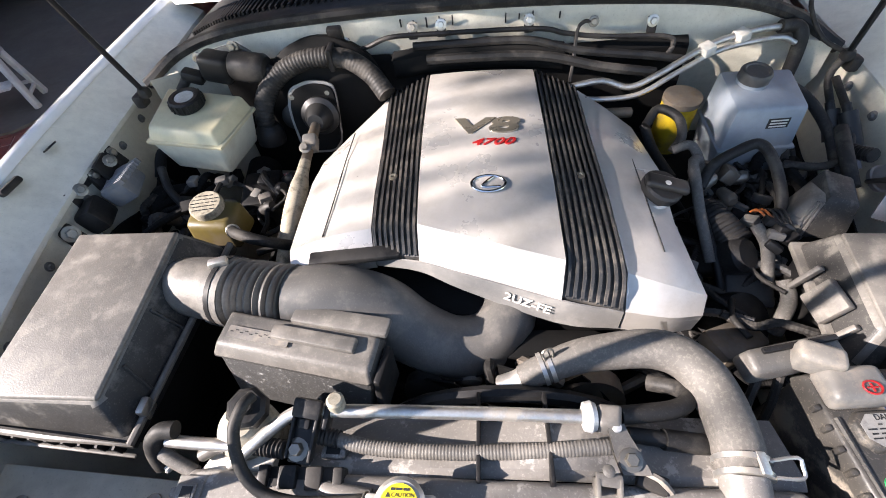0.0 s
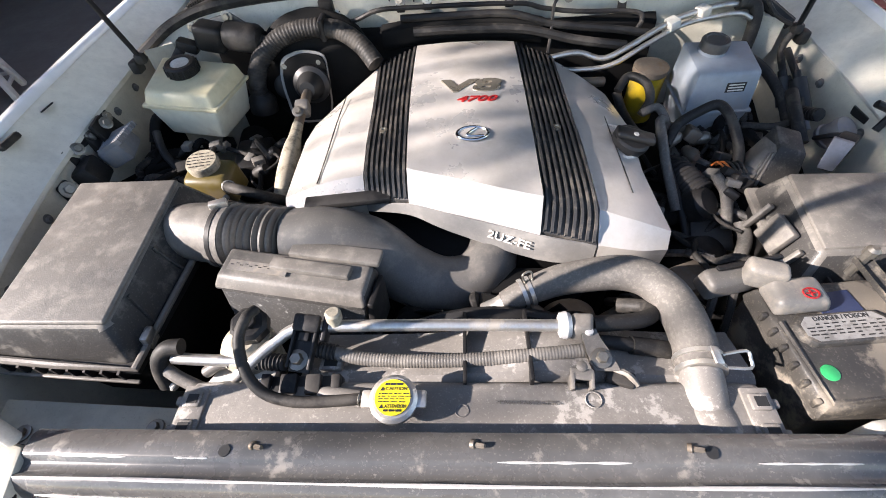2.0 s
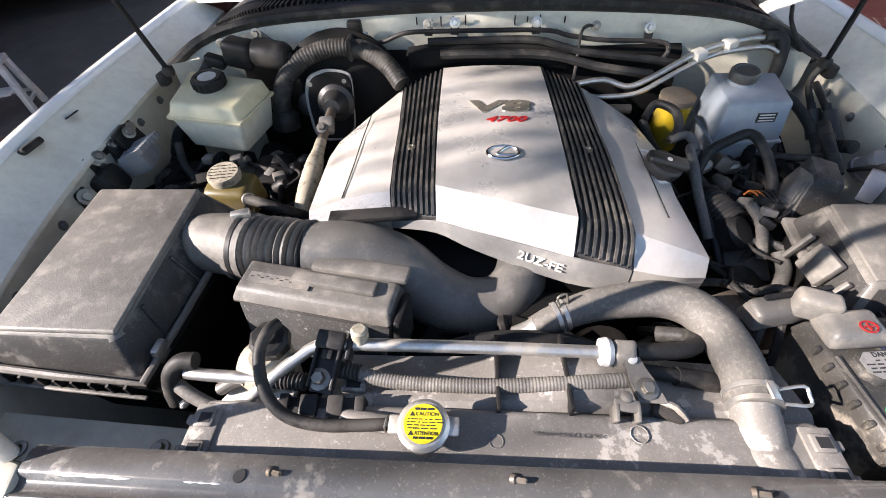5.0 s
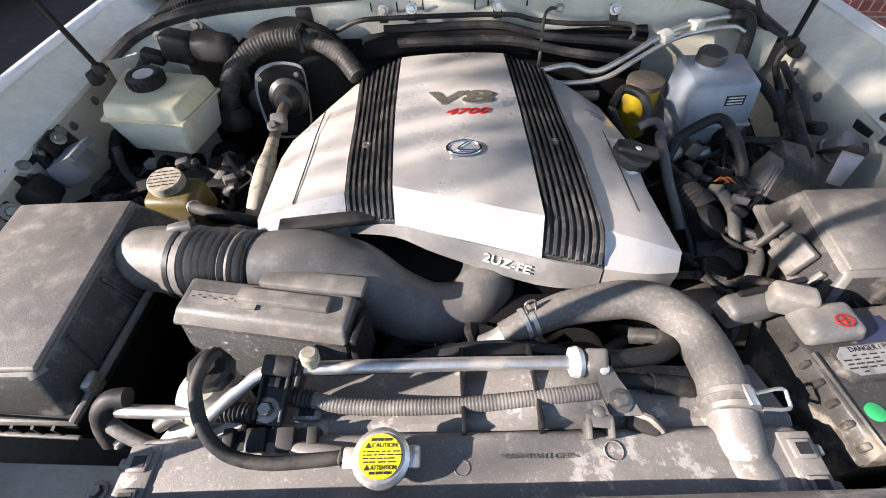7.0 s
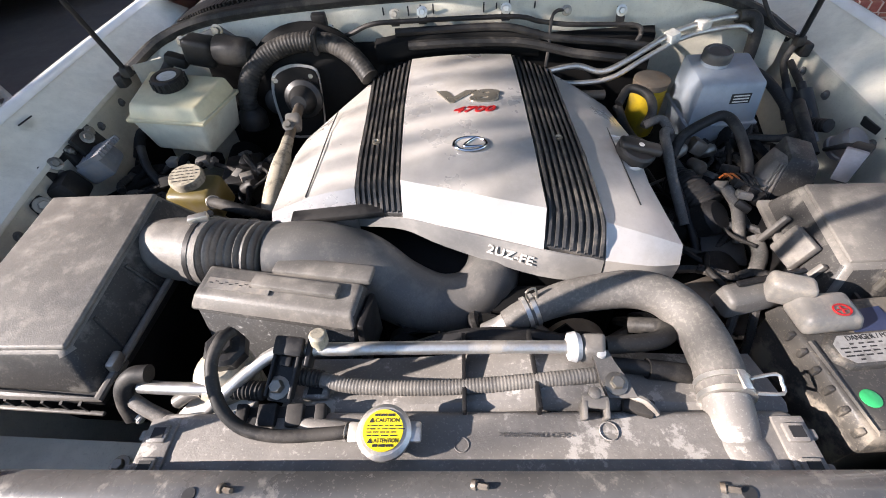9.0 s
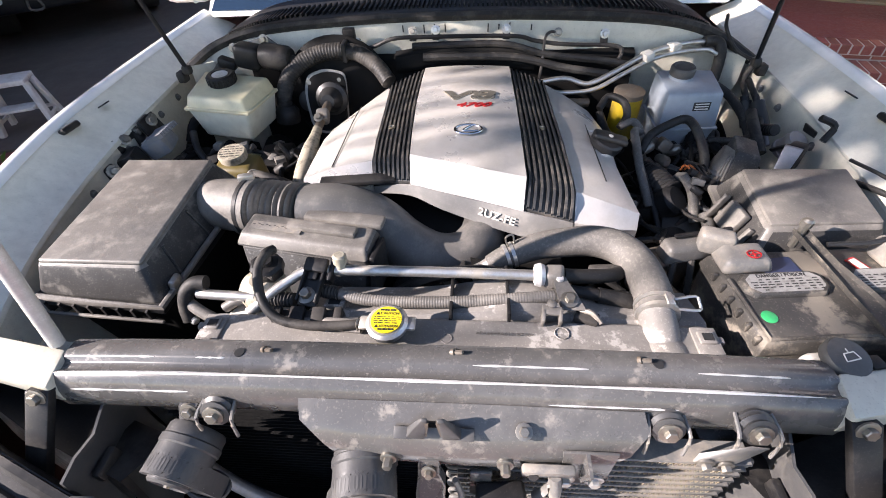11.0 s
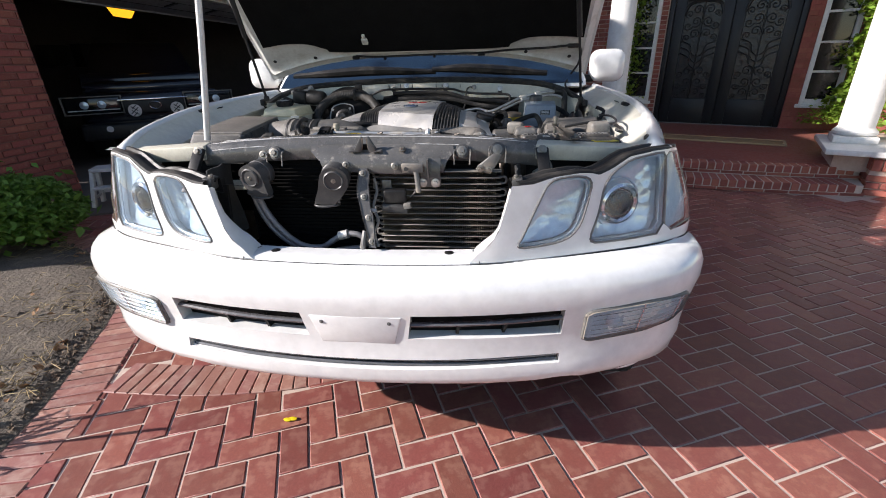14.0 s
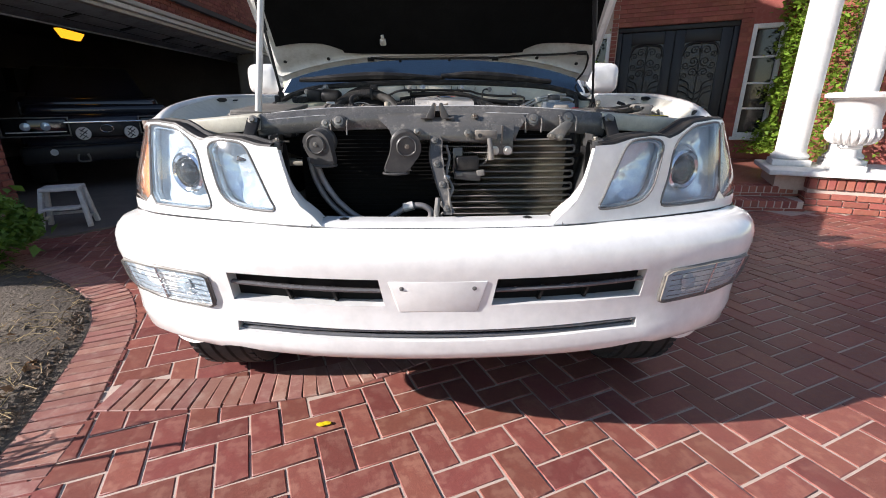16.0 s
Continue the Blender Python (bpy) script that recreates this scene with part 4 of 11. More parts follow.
for sgn in (1, -1):
    for y0, y1, t0, t1 in ((2.05, 2.85, 2.42, 2.85), (2.92, 3.68, 2.92, 3.62), (3.76, 4.62, 3.72, 4.45)):
        part("side_window", hexa([(sgn * 0.896, y0, 1.19), (sgn * 0.896, y1, 1.19), (sgn * 0.723, t1, 1.74), (sgn * 0.723, t0, 1.74)], [(sgn * 0.886, y0, 1.19), (sgn * 0.886, y1, 1.19), (sgn * 0.713, t1, 1.74), (sgn * 0.713, t0, 1.74)]), M_tint, car)
    for y0, y1 in ((1.78, 2.88), (2.90, 3.70)):
        dr = part("door", hexa([(sgn * 0.962, y0, 0.55), (sgn * 0.962, y1, 0.55), (sgn * 0.972, y1, 0.85), (sgn * 0.972, y0, 0.85)][::1], [(sgn * 0.982, y0 + 0.01, 0.56), (sgn * 0.982, y1 - 0.01, 0.56), (sgn * 0.984, y1 - 0.01, 1.0), (sgn * 0.984, y0 + 0.01, 1.0)], 0.006), M_paint, car, "white side door")
        part("door_handle", box((sgn * 0.995, y1 - 0.16, 0.93), (0.03, 0.15, 0.03), 0.01), M_paint, dr)
    mir = part("door_mirror", box((sgn * 1.01, 1.80, 1.255), (0.19, 0.12, 0.17), 0.05, seg=4), M_paint, car, "white door mirror")
    part("mirror_glass", box((sgn * 1.01, 1.862, 1.255), (0.15, 0.006, 0.13), 0.002), M_chrome, mir)
    part("mirror_foot", box((sgn * 0.91, 1.80, 1.19), (0.07, 0.05, 0.04), 0.012), M_plastic, mir)
    for y in (0.83, 3.75):
        w = part("wheel", lathe([(0.10, -0.10), (0.215, -0.115), (0.225, -0.12), (0.225, 0.12), (0.20, 0.11), (0.18, 0.06), (0.05, 0.055)], axis((sgn * 0.83, y, 0.39), (sgn, 0, 0)), 32), M_alu, car, "road wheel")
        b = lathe([(0.222, -0.115), (0.25, -0.13), (0.33, -0.135), (0.37, -0.125), (0.386, -0.105), (0.390, -0.085), (0.382, -0.081), (0.382, -0.075), (0.391, -0.071), (0.392, -0.034), (0.383, -0.030), (0.383, -0.023), (0.392, -0.019), (0.392, 0.019), (0.383, 0.023), (0.383, 0.030), (0.392, 0.034), (0.391, 0.071), (0.382, 0.075), (0.382, 0.081), (0.390, 0.085), (0.386, 0.105), (0.37, 0.125), (0.33, 0.135), (0.25, 0.13), (0.222, 0.115)], axis((sgn * 0.83, y, 0.392), (sgn, 0, 0)), 48)
        for k in range(48):
            a = 2 * math.pi * k / 48
            for q in (-0.098, 0.098):
                box((sgn * 0.83 + q, y + 0.384 * math.cos(a), 0.392 + 0.384 * math.sin(a)), (0.022, 0.034, 0.010), 0.0, (math.degrees(a) + 90, 0, 0), b)
        part("tyre", b, M_tyre, w, "black treaded tyre")
part("underbody", box((0, 2.6, 0.42), (1.5, 4.2, 0.12), 0.03), M_black, car)

# cowl, wiper grille and the seal along its edge
edge = spline([(-0.80, 1.30, 1.10), (-0.70, 1.345, 1.155), (-0.55, 1.365, 1.188), (-0.25, 1.375, 1.205), (0.0, 1.378, 1.208), (0.25, 1.375, 1.205), (0.55, 1.365, 1.188), (0.70, 1.345, 1.155), (0.80, 1.30, 1.10)], 6)
cowl = part("cowl", sheet([edge, [p + Vector((0, 0.05, 0.008)) for p in edge], [p + Vector((0, 0.16, 0.0)) for p in edge], [p + Vector((0, 0.29, 0.012)) for p in edge]], (0, 0, -0.01)), M_plastic, car, "black plastic cowl grille")
part("cowl_seal", tube([p + Vector((0, -0.008, 0.006)) for p in edge], 0.014, 8, 1, smooth=False), M_rubber, car, "black rubber hood seal")
b = bmesh.new()
for k in range(110):
    p = edge[6 + int(k / 110 * (len(edge) - 12))].lerp(edge[7 + int(k / 110 * (len(edge) - 12))], (k / 110 * (len(edge) - 12)) % 1)
    box(p + Vector((0, 0.125, 0.010)), (0.005, 0.10, 0.010), 0.0, (0, 0, 0), b)
part("cowl_slats", b, M_plastic, cowl)
for pts in ([(-0.75, 1.60, 1.238), (-0.52, 1.60, 1.250), (-0.29, 1.605, 1.258), (0.06, 1.61, 1.246)], [(0.04, 1.59, 1.256), (0.20, 1.60, 1.262), (0.42, 1.605, 1.248), (0.66, 1.61, 1.226)]):
    wp = part("wiper", tube(pts, [0.010, 0.023, 0.025, 0.012], 8, 5), M_plastic, car, "black windshield wiper")
    part("wiper_blade", tube([Vector(p) + Vector((0, 0.016, 0.010)) for p in pts], 0.006, 6, 4), M_rubdark, wp)
# firewall
fw = [[Vector((p.x, p.y - 0.012, p.z - 0.006)) for p in edge]]
for d, dz in ((0.02, -0.03), (0.025, -0.10), (0.005, -0.13), (-0.01, -0.20), (0.01, -0.42)):
    fw.append([Vector((p.x * (1 if abs(p.x) < 0.72 else 0.97), p.y - 0.012 - d * 0.6, (p.z if abs(p.x) < 0.66 else 1.16) - 0.006 + dz)) for p in edge])
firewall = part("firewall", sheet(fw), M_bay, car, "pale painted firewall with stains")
for x in [-0.21 + 0.03 * k for k in range(16)]:
    if random.random() < 0.75:
        part("sealer_drip", box((x, 1.351, 1.19 - 0.006 * random.random()), (0.003, 0.004, 0.012 + 0.012 * random.random()), 0.0, (12, 0, 0)), M_ink, firewall)
# The shade behind the engine, put in as a near-black sheet on the firewall.
part("sound_mat", sheet([[Vector((x, 1.305 + 0.018 * (x / 0.5) ** 2 + dy, z)) for x in [-0.62 + 0.08 * k for k in range(15)]] for z, dy in ((1.128, 0.02), (1.115, 0.0), (1.0, -0.01), (0.8, -0.02))], (0, 0.004, 0)), M_black, firewall, "near-black sheet low on the firewall, standing in for shade")
part("front_apron", hexa([(-0.80, 0.365, 0.93), (-0.37, 0.345, 0.93), (-0.37, 0.44, 0.93), (-0.80, 0.46, 0.93)], [(-0.80, 0.365, 0.945), (-0.37, 0.345, 0.945), (-0.37, 0.44, 0.94), (-0.80, 0.46, 0.94)], 0.004), M_bay, car, "pale painted panel in front of the air filter")
for x, y in ((-0.66, 0.40), (-0.52, 0.385), (-0.45, 0.41)):
    part("apron_bolt", bolt((x, y, 0.944), (0, 0, 1), 0.008), M_bolt, car)
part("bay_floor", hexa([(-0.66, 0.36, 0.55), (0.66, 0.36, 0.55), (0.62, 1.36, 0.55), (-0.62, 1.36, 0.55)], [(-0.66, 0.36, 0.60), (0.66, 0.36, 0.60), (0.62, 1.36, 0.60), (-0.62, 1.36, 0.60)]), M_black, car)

# hood, open: its length runs up and forwards from the hinge
HB, HT = Vector((0, 1.46, 1.255)), Vector((0, 0.60, 2.16))
hdir = (HT - HB).normalized()
hnor = Vector((0, hdir.z, -hdir.y)).normalized()


def hood_pt(x, v, d=0.0):
    return HB + Vector((x, 0, 0)) + hdir * v + hnor * d


def hood_edge(v):
    return 0.85 - 0.02 * (v / 1.2)


def hood_rear(x, v):
    """Distances from the hinge line, with the rear edge arched like the windshield's foot."""
    v0 = 0.071 - 0.136 * abs(x / 0.81) ** 2.6
    return v0 + v * (1.2 - v0) / 1.2


outer = [[hood_pt(hood_edge(v) * u, hood_rear(hood_edge(v) * u, v), 0.045 + 0.02 * (1 - u * u)) for u in [-1 + 0.1 * k for k in range(21)]] for v in [-0.004 + 0.122 * k for k in range(11)]]
hood = part("hood", sheet(outer, -hnor * 0.003), M_paint, car, "white open hood")
frame_rows = [[hood_pt(hood_edge(v) * u * 0.985, hood_rear(hood_edge(v) * u * 0.985, v), 0.042 if abs(u) > 0.97 else (0.012 if 0.04 < v < 1.14 else 0.03) + (0.010 if 0.05 < v < 0.10 else 0.0)) for u in [-1, -0.96, -0.9] + [-0.8 + 0.08 * k for k in range(21)] + [0.9, 0.96, 1]] for v in [0.0, 0.012, 0.03, 0.045, 0.06, 0.075, 0.09, 0.12, 0.2, 0.5, 0.8, 1.08, 1.14, 1.2]]
inner_frame = part("inner_frame", sheet(frame_rows), M_fascia, hood, "pale inner hood frame")
low = [(-0.775, 0.172), (-0.66, 0.190), (-0.54, 0.186), (-0.45, 0.152), (-0.37, 0.132), (0.37, 0.132), (0.45, 0.155), (0.53, 0.187), (0.66, 0.190), (0.785, 0.178)]
lows = [Vector((x, v, 0)) for x, v in low]
pad = [[hood_pt(p.x * (1 - 0.012 * k), p.y + (1.06 - p.y) * k / 4, 0.0) for p in spline(lows, 3)] for k in range(5)]
part("insulation_pad", sheet(pad, hnor * 0.012), M_insulcore, hood, "black hood insulation mat")
nz_ = part("washer_nozzle", box(hood_pt(-0.244, 0.205, -0.012), (0.030, 0.016, 0.034), 0.006, (45, 0, 0)), M_white, hood, "pale plastic clip")
part("clip_tip", box(hood_pt(-0.244, 0.232, -0.012), (0.016, 0.014, 0.022), 0.005, (45, 0, 0)), M_white, nz_)
part("washer_hose", tube([hood_pt(-0.318, 0.098, 0.010), hood_pt(-0.20, 0.092, 0.008), hood_pt(0.0, 0.096, 0.008), hood_pt(0.18, 0.100, 0.006), hood_pt(0.313, 0.101, 0.006), hood_pt(0.45, 0.116, 0.004), hood_pt(0.62, 0.122, 0.004), hood_pt(0.745, 0.132, 0.004), hood_pt(0.785, 0.11, 0.004), hood_pt(0.79, 0.03, 0.0), hood_pt(0.765, -0.04, 0.0)], 0.0052, 6, 4), M_rubber, hood)
for x, v, w in ((-0.318, 0.098, 0.034), (-0.17, 0.092, 0.014), (0.08, 0.098, 0.014), (0.313, 0.101, 0.034), (0.745, 0.134, 0.050)):
    part("hose_clip", box(hood_pt(x, v, 0.0), (w, 0.014, 0.016), 0.003, (45, 0, 0)), M_plastic, hood)
for x, v in ((-0.535, 0.092), (0.528, 0.095), (-0.76, 0.075), (0.74, 0.06)):
    part("drain_hole", lathe([(0.009, 0), (0.009, 0.002), (0, 0.002)], axis(hood_pt(x, v, 0.013), -hnor), 14), M_ink, inner_frame)
for sgn, base in ((-1, Vector((-0.715, 1.17, 1.154))), (1, Vector((0.777, 1.229, 1.123)))):
    top = hood_pt(-0.76, 0.58, 0.0) if sgn < 0 else hood_pt(0.70, 0.50, 0.0)
    d = (top - base).normalized()
    s = part("gas_strut", tube([base, base + d * 0.30], 0.006, 8, 1, smooth=False), M_iron, car, "black gas strut holding the hood")
    part("strut_cylinder", tube([base + d * 0.27, top], 0.0115, 10, 1, smooth=False), M_iron, s)
    part("strut_ball", box(base, (0.024, 0.024, 0.026), 0.009), M_plastic, s)
    part("strut_bracket", box(base + Vector((sgn * 0.02, 0.0, -0.018)), (0.022, 0.03, 0.03), 0.006), M_plastic, s)
# prop rod
pr = [Vector((-0.515, 0.352, 1.09)), Vector((-0.48, 0.385, 1.39)), Vector((-0.43, 0.43, 1.85)), Vector((-0.40, 0.55, 2.13))]
solo("prop_rod", tube(pr, 0.0095, 12, 5), M_worn, pr[0], "pale metal prop pole holding the hood up", "prop rod")


# ---- front of the bay: support beam, horns, condenser ----
beam = thing("radiator_support", (0, 0.33, 1.05), "black painted steel radiator support beam with scuffed edges", "support beam")
xs = [-0.50, -0.4, -0.3, -0.2, -0.1, 0, 0.1, 0.2, 0.3, 0.4, 0.50]


def beam_row(y, z, bow=0.008, k=1.0):
    return [Vector((x, y + bow * (x / 0.5) ** 2, z - 0.022 * abs(x / 0.5) ** 2.5 * k)) for x in xs]


rows = [beam_row(0.364, 1.080), beam_row(0.360, 1.100), beam_row(0.352, 1.1055), beam_row(0.331, 1.1065), beam_row(0.327, 1.1045), beam_row(0.3245, 1.100), beam_row(0.321, 1.0985), beam_row(0.313, 1.0985), beam_row(0.3105, 1.1000), beam_row(0.308, 1.1035), beam_row(0.305, 1.1045), beam_row(0.301, 1.103), beam_row(0.2935, 1.094), beam_row(0.2885, 1.083), beam_row(0.2865, 1.070), beam_row(0.288, 1.048), beam_row(0.292, 1.042), beam_row(0.302, 1.041)]
part("beam", sheet(rows), M_beam, beam)
cp = [[(-0.155, 0.290, 1.082), (-0.06, 0.288, 1.086), (0.10, 0.288, 1.086), (0.26, 0.288, 1.082)],
      [(-0.150, 0.268, 1.070), (-0.06, 0.262, 1.072), (0.10, 0.262, 1.072), (0.265, 0.268, 1.068)],
      [(-0.120, 0.250, 1.045), (-0.06, 0.244, 1.045), (0.10, 0.244, 1.045), (0.245, 0.252, 1.042)],
      [(-0.112, 0.250, 1.022), (-0.06, 0.246, 1.018), (0.10, 0.246, 1.010), (0.235, 0.256, 1.012)],
      [(-0.112, 0.264, 1.016), (-0.06, 0.262, 1.012), (0.10, 0.262, 1.004), (0.235, 0.268, 1.006)]]
part("center_plate", sheet([[Vector(p) for p in spline(r, 3)] for r in cp], (0, 0.002, -0.002)), M_beam, beam, "grey-black latch mounting plate")
for ya, za, x0, x1, rr in ((0.3055, 1.1043, -0.49, 0.47, 0.0026), (0.3285, 1.1052, -0.45, -0.36, 0.0018), (0.3285, 1.1052, -0.30, -0.26, 0.0015), (0.3285, 1.1052, 0.06, 0.20, 0.0018), (0.2900, 1.0865, -0.47, -0.30, 0.0018), (0.2900, 1.0865, 0.15, 0.30, 0.0016), (0.3285, 1.1052, 0.33, 0.44, 0.0016)):
    part("worn_edge", tube([Vector((x, ya + 0.008 * (x / 0.5) ** 2, za - 0.022 * abs(x / 0.5) ** 2.5)) for x in [x0 + (x1 - x0) * q / 10 for q in range(11)]], [0.0004] + [rr * (0.7 + 0.3 * math.sin(q * 1.9)) for q in range(9)] + [0.0004], 6, 2), M_worn, beam, "bright worn edge of the beam")
for x, y, z in ((-0.085, 0.243, 1.03), (-0.04, 0.243, 1.036), (0.10, 0.243, 1.032)):
    part("bolt", bolt((x, y, z), (0, -1, 0.2), 0.006, h=0.014), M_bolt, beam)
for sgn in (1, -1):
    pts = [(sgn * 0.49, 0.288, 1.083), (sgn * 0.83, 0.362, 1.056), (sgn * 0.84, 0.412, 1.060), (sgn * 0.50, 0.345, 1.088)]
    tp = [Vector(p) for p in pts]
    bo = [p + Vector((0, 0.004, -0.045)) for p in tp]
    cr = part("corner_panel", hexa(bo, tp, 0.006), M_bay, beam, "white painted corner panel of the support")
    for q in (0.3, 0.62):
        p = tp[0].lerp(tp[1], q) + Vector((0, 0.045, -0.002))
        part("hole", lathe([(0.010, 0), (0.010, 0.004), (0.007, 0.004), (0.006, 0.001)], axis(p, (0, 0, 1)), 12), M_black, cr)
    # upright brackets to the header
    up = hexa([(sgn * 0.505, 0.20, 0.965), (sgn * 0.535, 0.20, 0.965), (sgn * 0.535, 0.215, 0.96), (sgn * 0.505, 0.215, 0.96)], [(sgn * 0.49, 0.288, 1.075), (sgn * 0.525, 0.288, 1.075), (sgn * 0.525, 0.30, 1.07), (sgn * 0.49, 0.30, 1.07)], 0.003)
    br = part("stay_bracket", up, M_plastic, beam, "black stay bracket")
    part("bolt", bolt((sgn * 0.507, 0.283, 1.068), (0, -1, 0.4), 0.008), M_bolt, br)
    # dark plastic cover above the lamps
    cov = [[place_head(sgn * s, header_top(s) - 0.004, -0.001) for s in (0.437, 0.455, 0.48, 0.505, 0.53, 0.565, 0.60, 0.63, 0.65, 0.67, 0.70, 0.73, 0.76, 0.80, 0.84, 0.885, 0.92)]]
    for q, dy, dz in ((0.004, 0.002, 0.009), (0.008, 0.010, 0.013), (0.013, 0.015, 0.012), (0.016, 0.018, 0.006), (0.022, 0.028, 0.007), (0.025, 0.032, 0.014), (0.028, 0.040, 0.014), (0.030, 0.043, 0.002), (0.030, 0.044, -0.03)):
        cov.append([p + Vector((-q * sgn, dy, dz)) for p in cov[0]])
    part("lamp_top_cover", sheet(cov, (0, 0.003, -0.004)), M_plastic, car, "black plastic cover above the headlight", angle=30)
    tip = place_head(sgn * 0.432, 1.006, -0.02)
    lbk = part("lamp_bracket", hexa([tip + Vector((-0.006 * sgn, -0.004, -0.025)), tip + Vector((0.012 * sgn, -0.004, -0.025)), tip + Vector((0.012 * sgn, 0.030, -0.020)), tip + Vector((-0.006 * sgn, 0.032, -0.020))], [tip + Vector((-0.012 * sgn, -0.004, 0.008)), tip + Vector((0.016 * sgn, -0.003, 0.014)), tip + Vector((0.016 * sgn, 0.034, 0.018)), tip + Vector((-0.010 * sgn, 0.038, 0.010))], 0.003), M_horn, car, "dusty black end bracket of the headlight")
    part("bolt", bolt(tip + Vector((0.0, 0.016, 0.012)), (-0.2 * sgn, -0.2, 1), 0.006), M_bolt, lbk)
    part("rubber_buffer", lathe([(0.016, -0.02), (0.017, 0.004), (0.013, 0.008), (0.014, 0.020), (0.010, 0.026), (0, 0.027)], axis((sgn * 0.825, 0.405, 1.062), (0, -0.1, 1)), 18), M_rubdark, car, "black rubber hood buffer")
    # ducts behind the grille opening
    du = []
    for k in range(9):
        u = k / 8
        z = 1.03 - 0.215 * u
        x0 = 0.432 - 0.010 * u - 0.03 * max(0, u - 0.5)
        du.append([Vector((sgn * (x0 + w + 0.006 * math.sin(5 * u + 30 * w)), 0.195 - 0.025 * u + y, z)) for w, y in ((0, 0), (0.004, 0.03), (0.0, 0.06), (0.012, 0.10), (0.010, 0.14))])
    dct = part("air_duct", sheet(du, (sgn * 0.004, 0, 0)), M_horn, car, "dusty black rubber air guide beside the radiator")
    part("guide_clip", box((sgn * 0.428, 0.235, 0.985), (0.012, 0.04, 0.022), 0.004), M_plastic, dct)
# dark lamp housings and splash panels that close the front
for sgn in (1, -1):
    hs = [[place_head(sgn * s, z, -0.085) for s in (0.44, 0.54, 0.64, 0.74, 0.84, 0.94)] for z in (0.82, 0.90, 0.955, 0.985)]
    hs.append([p + Vector((-0.02 * sgn, 0.06, -0.02)) for p in hs[-1]])
    part("lamp_housing", sheet(hs, (0, 0.01, -0.004)), M_plastic, car, "black plastic lamp housing")
    # Added plate, out of view: keeps sunlight from leaking through the bumper corner.
    part("splash_side", box((sgn * 0.865, 0.385, 0.62), (0.010, 0.17, 0.40), 0.003), M_black, car, "unseen black plate behind the bumper corner, added to stop stray sunlight")
    part("splash_panel", hexa([(sgn * 0.47, 0.335, 0.60), (sgn * 0.84, 0.42, 0.60), (sgn * 0.84, 0.43, 0.60), (sgn * 0.47, 0.345, 0.60)], [(sgn * 0.47, 0.335, 1.04), (sgn * 0.84, 0.405, 1.01), (sgn * 0.84, 0.415, 1.01), (sgn * 0.47, 0.345, 1.04)]), M_plastic, car)
# Near-black tray closes the gap; the dark underneath is put into its colour.
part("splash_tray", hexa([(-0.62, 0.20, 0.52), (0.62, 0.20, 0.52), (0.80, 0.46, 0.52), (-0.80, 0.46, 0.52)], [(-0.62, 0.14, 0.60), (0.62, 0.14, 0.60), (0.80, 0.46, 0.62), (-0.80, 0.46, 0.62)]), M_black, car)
part("bumper_beam", hexa([(-0.80, 0.17, 0.58), (0.80, 0.17, 0.58), (0.80, 0.21, 0.58), (-0.80, 0.21, 0.58)], [(-0.80, 0.17, 0.69), (0.80, 0.17, 0.69), (0.80, 0.21, 0.69), (-0.80, 0.21, 0.69)], 0.01), M_black, car)
for x, y in ((-0.242, 0.338), (0.285, 0.341)):
    part("hole", lathe([(0.0065, 0.0), (0.0065, 0.0018), (0, 0.0018)], axis((x, y, 1.1058 - 0.022 * abs(x / 0.5) ** 2.5), (0, 0, 1)), 14), M_ink, beam, "dark punched hole")
for x, y in ((-0.213, 0.344), (0.033, 0.347), (0.262, 0.346)):
    part("stud", bolt((x, y, 1.104 - 0.022 * abs(x / 0.5) ** 2.5), (0.8, -0.2, 0.35), 0.003, h=0.014), M_cast, beam, "small rusty stud")
latch = thing("hood_latch", (0.03, 0.255, 1.07), "rusty hood latch striker on the support beam", "latch")
part("latch_recess", box((0.016, 0.2635, 1.082), (0.030, 0.006, 0.018), 0.001, (30, 0, 0)), M_black, latch)
for q, x in ((-1, -0.006), (1, 0.038)):
    jaw = part("latch_jaw", hexa([(x - 0.012, 0.250, 1.070), (x + 0.012, 0.250, 1.070), (x + 0.010, 0.262, 1.078), (x - 0.010, 0.262, 1.078)], [(x - q * 0.013 - 0.004, 0.252, 1.112), (x - q * 0.013 + 0.004, 0.252, 1.112), (x - q * 0.013 + 0.004, 0.257, 1.113), (x - q * 0.013 - 0.004, 0.257, 1.113)], 0.002), M_horn, latch)
    part("worn_face", hexa([(x - q * 0.012 - 0.002, 0.2515, 1.076), (x - q * 0.012 + 0.002, 0.2515, 1.076), (x - q * 0.012 + 0.002, 0.256, 1.080), (x - q * 0.012 - 0.002, 0.256, 1.080)], [(x - q * 0.016 - 0.002, 0.2515, 1.108), (x - q * 0.016 + 0.002, 0.2515, 1.108), (x - q * 0.016 + 0.002, 0.256, 1.108), (x - q * 0.016 - 0.002, 0.256, 1.108)]), M_cast, jaw, "rusty worn edge")
    part("jaw_foot", box((x + q * 0.014, 0.256, 1.0745), (0.022, 0.014, 0.004), 0.001, (32, 0, 0)), M_horn, jaw)
part("latch_bolt", bolt((0.12, 0.262, 1.075), (0, -0.5, 1), 0.006), M_bolt, latch)
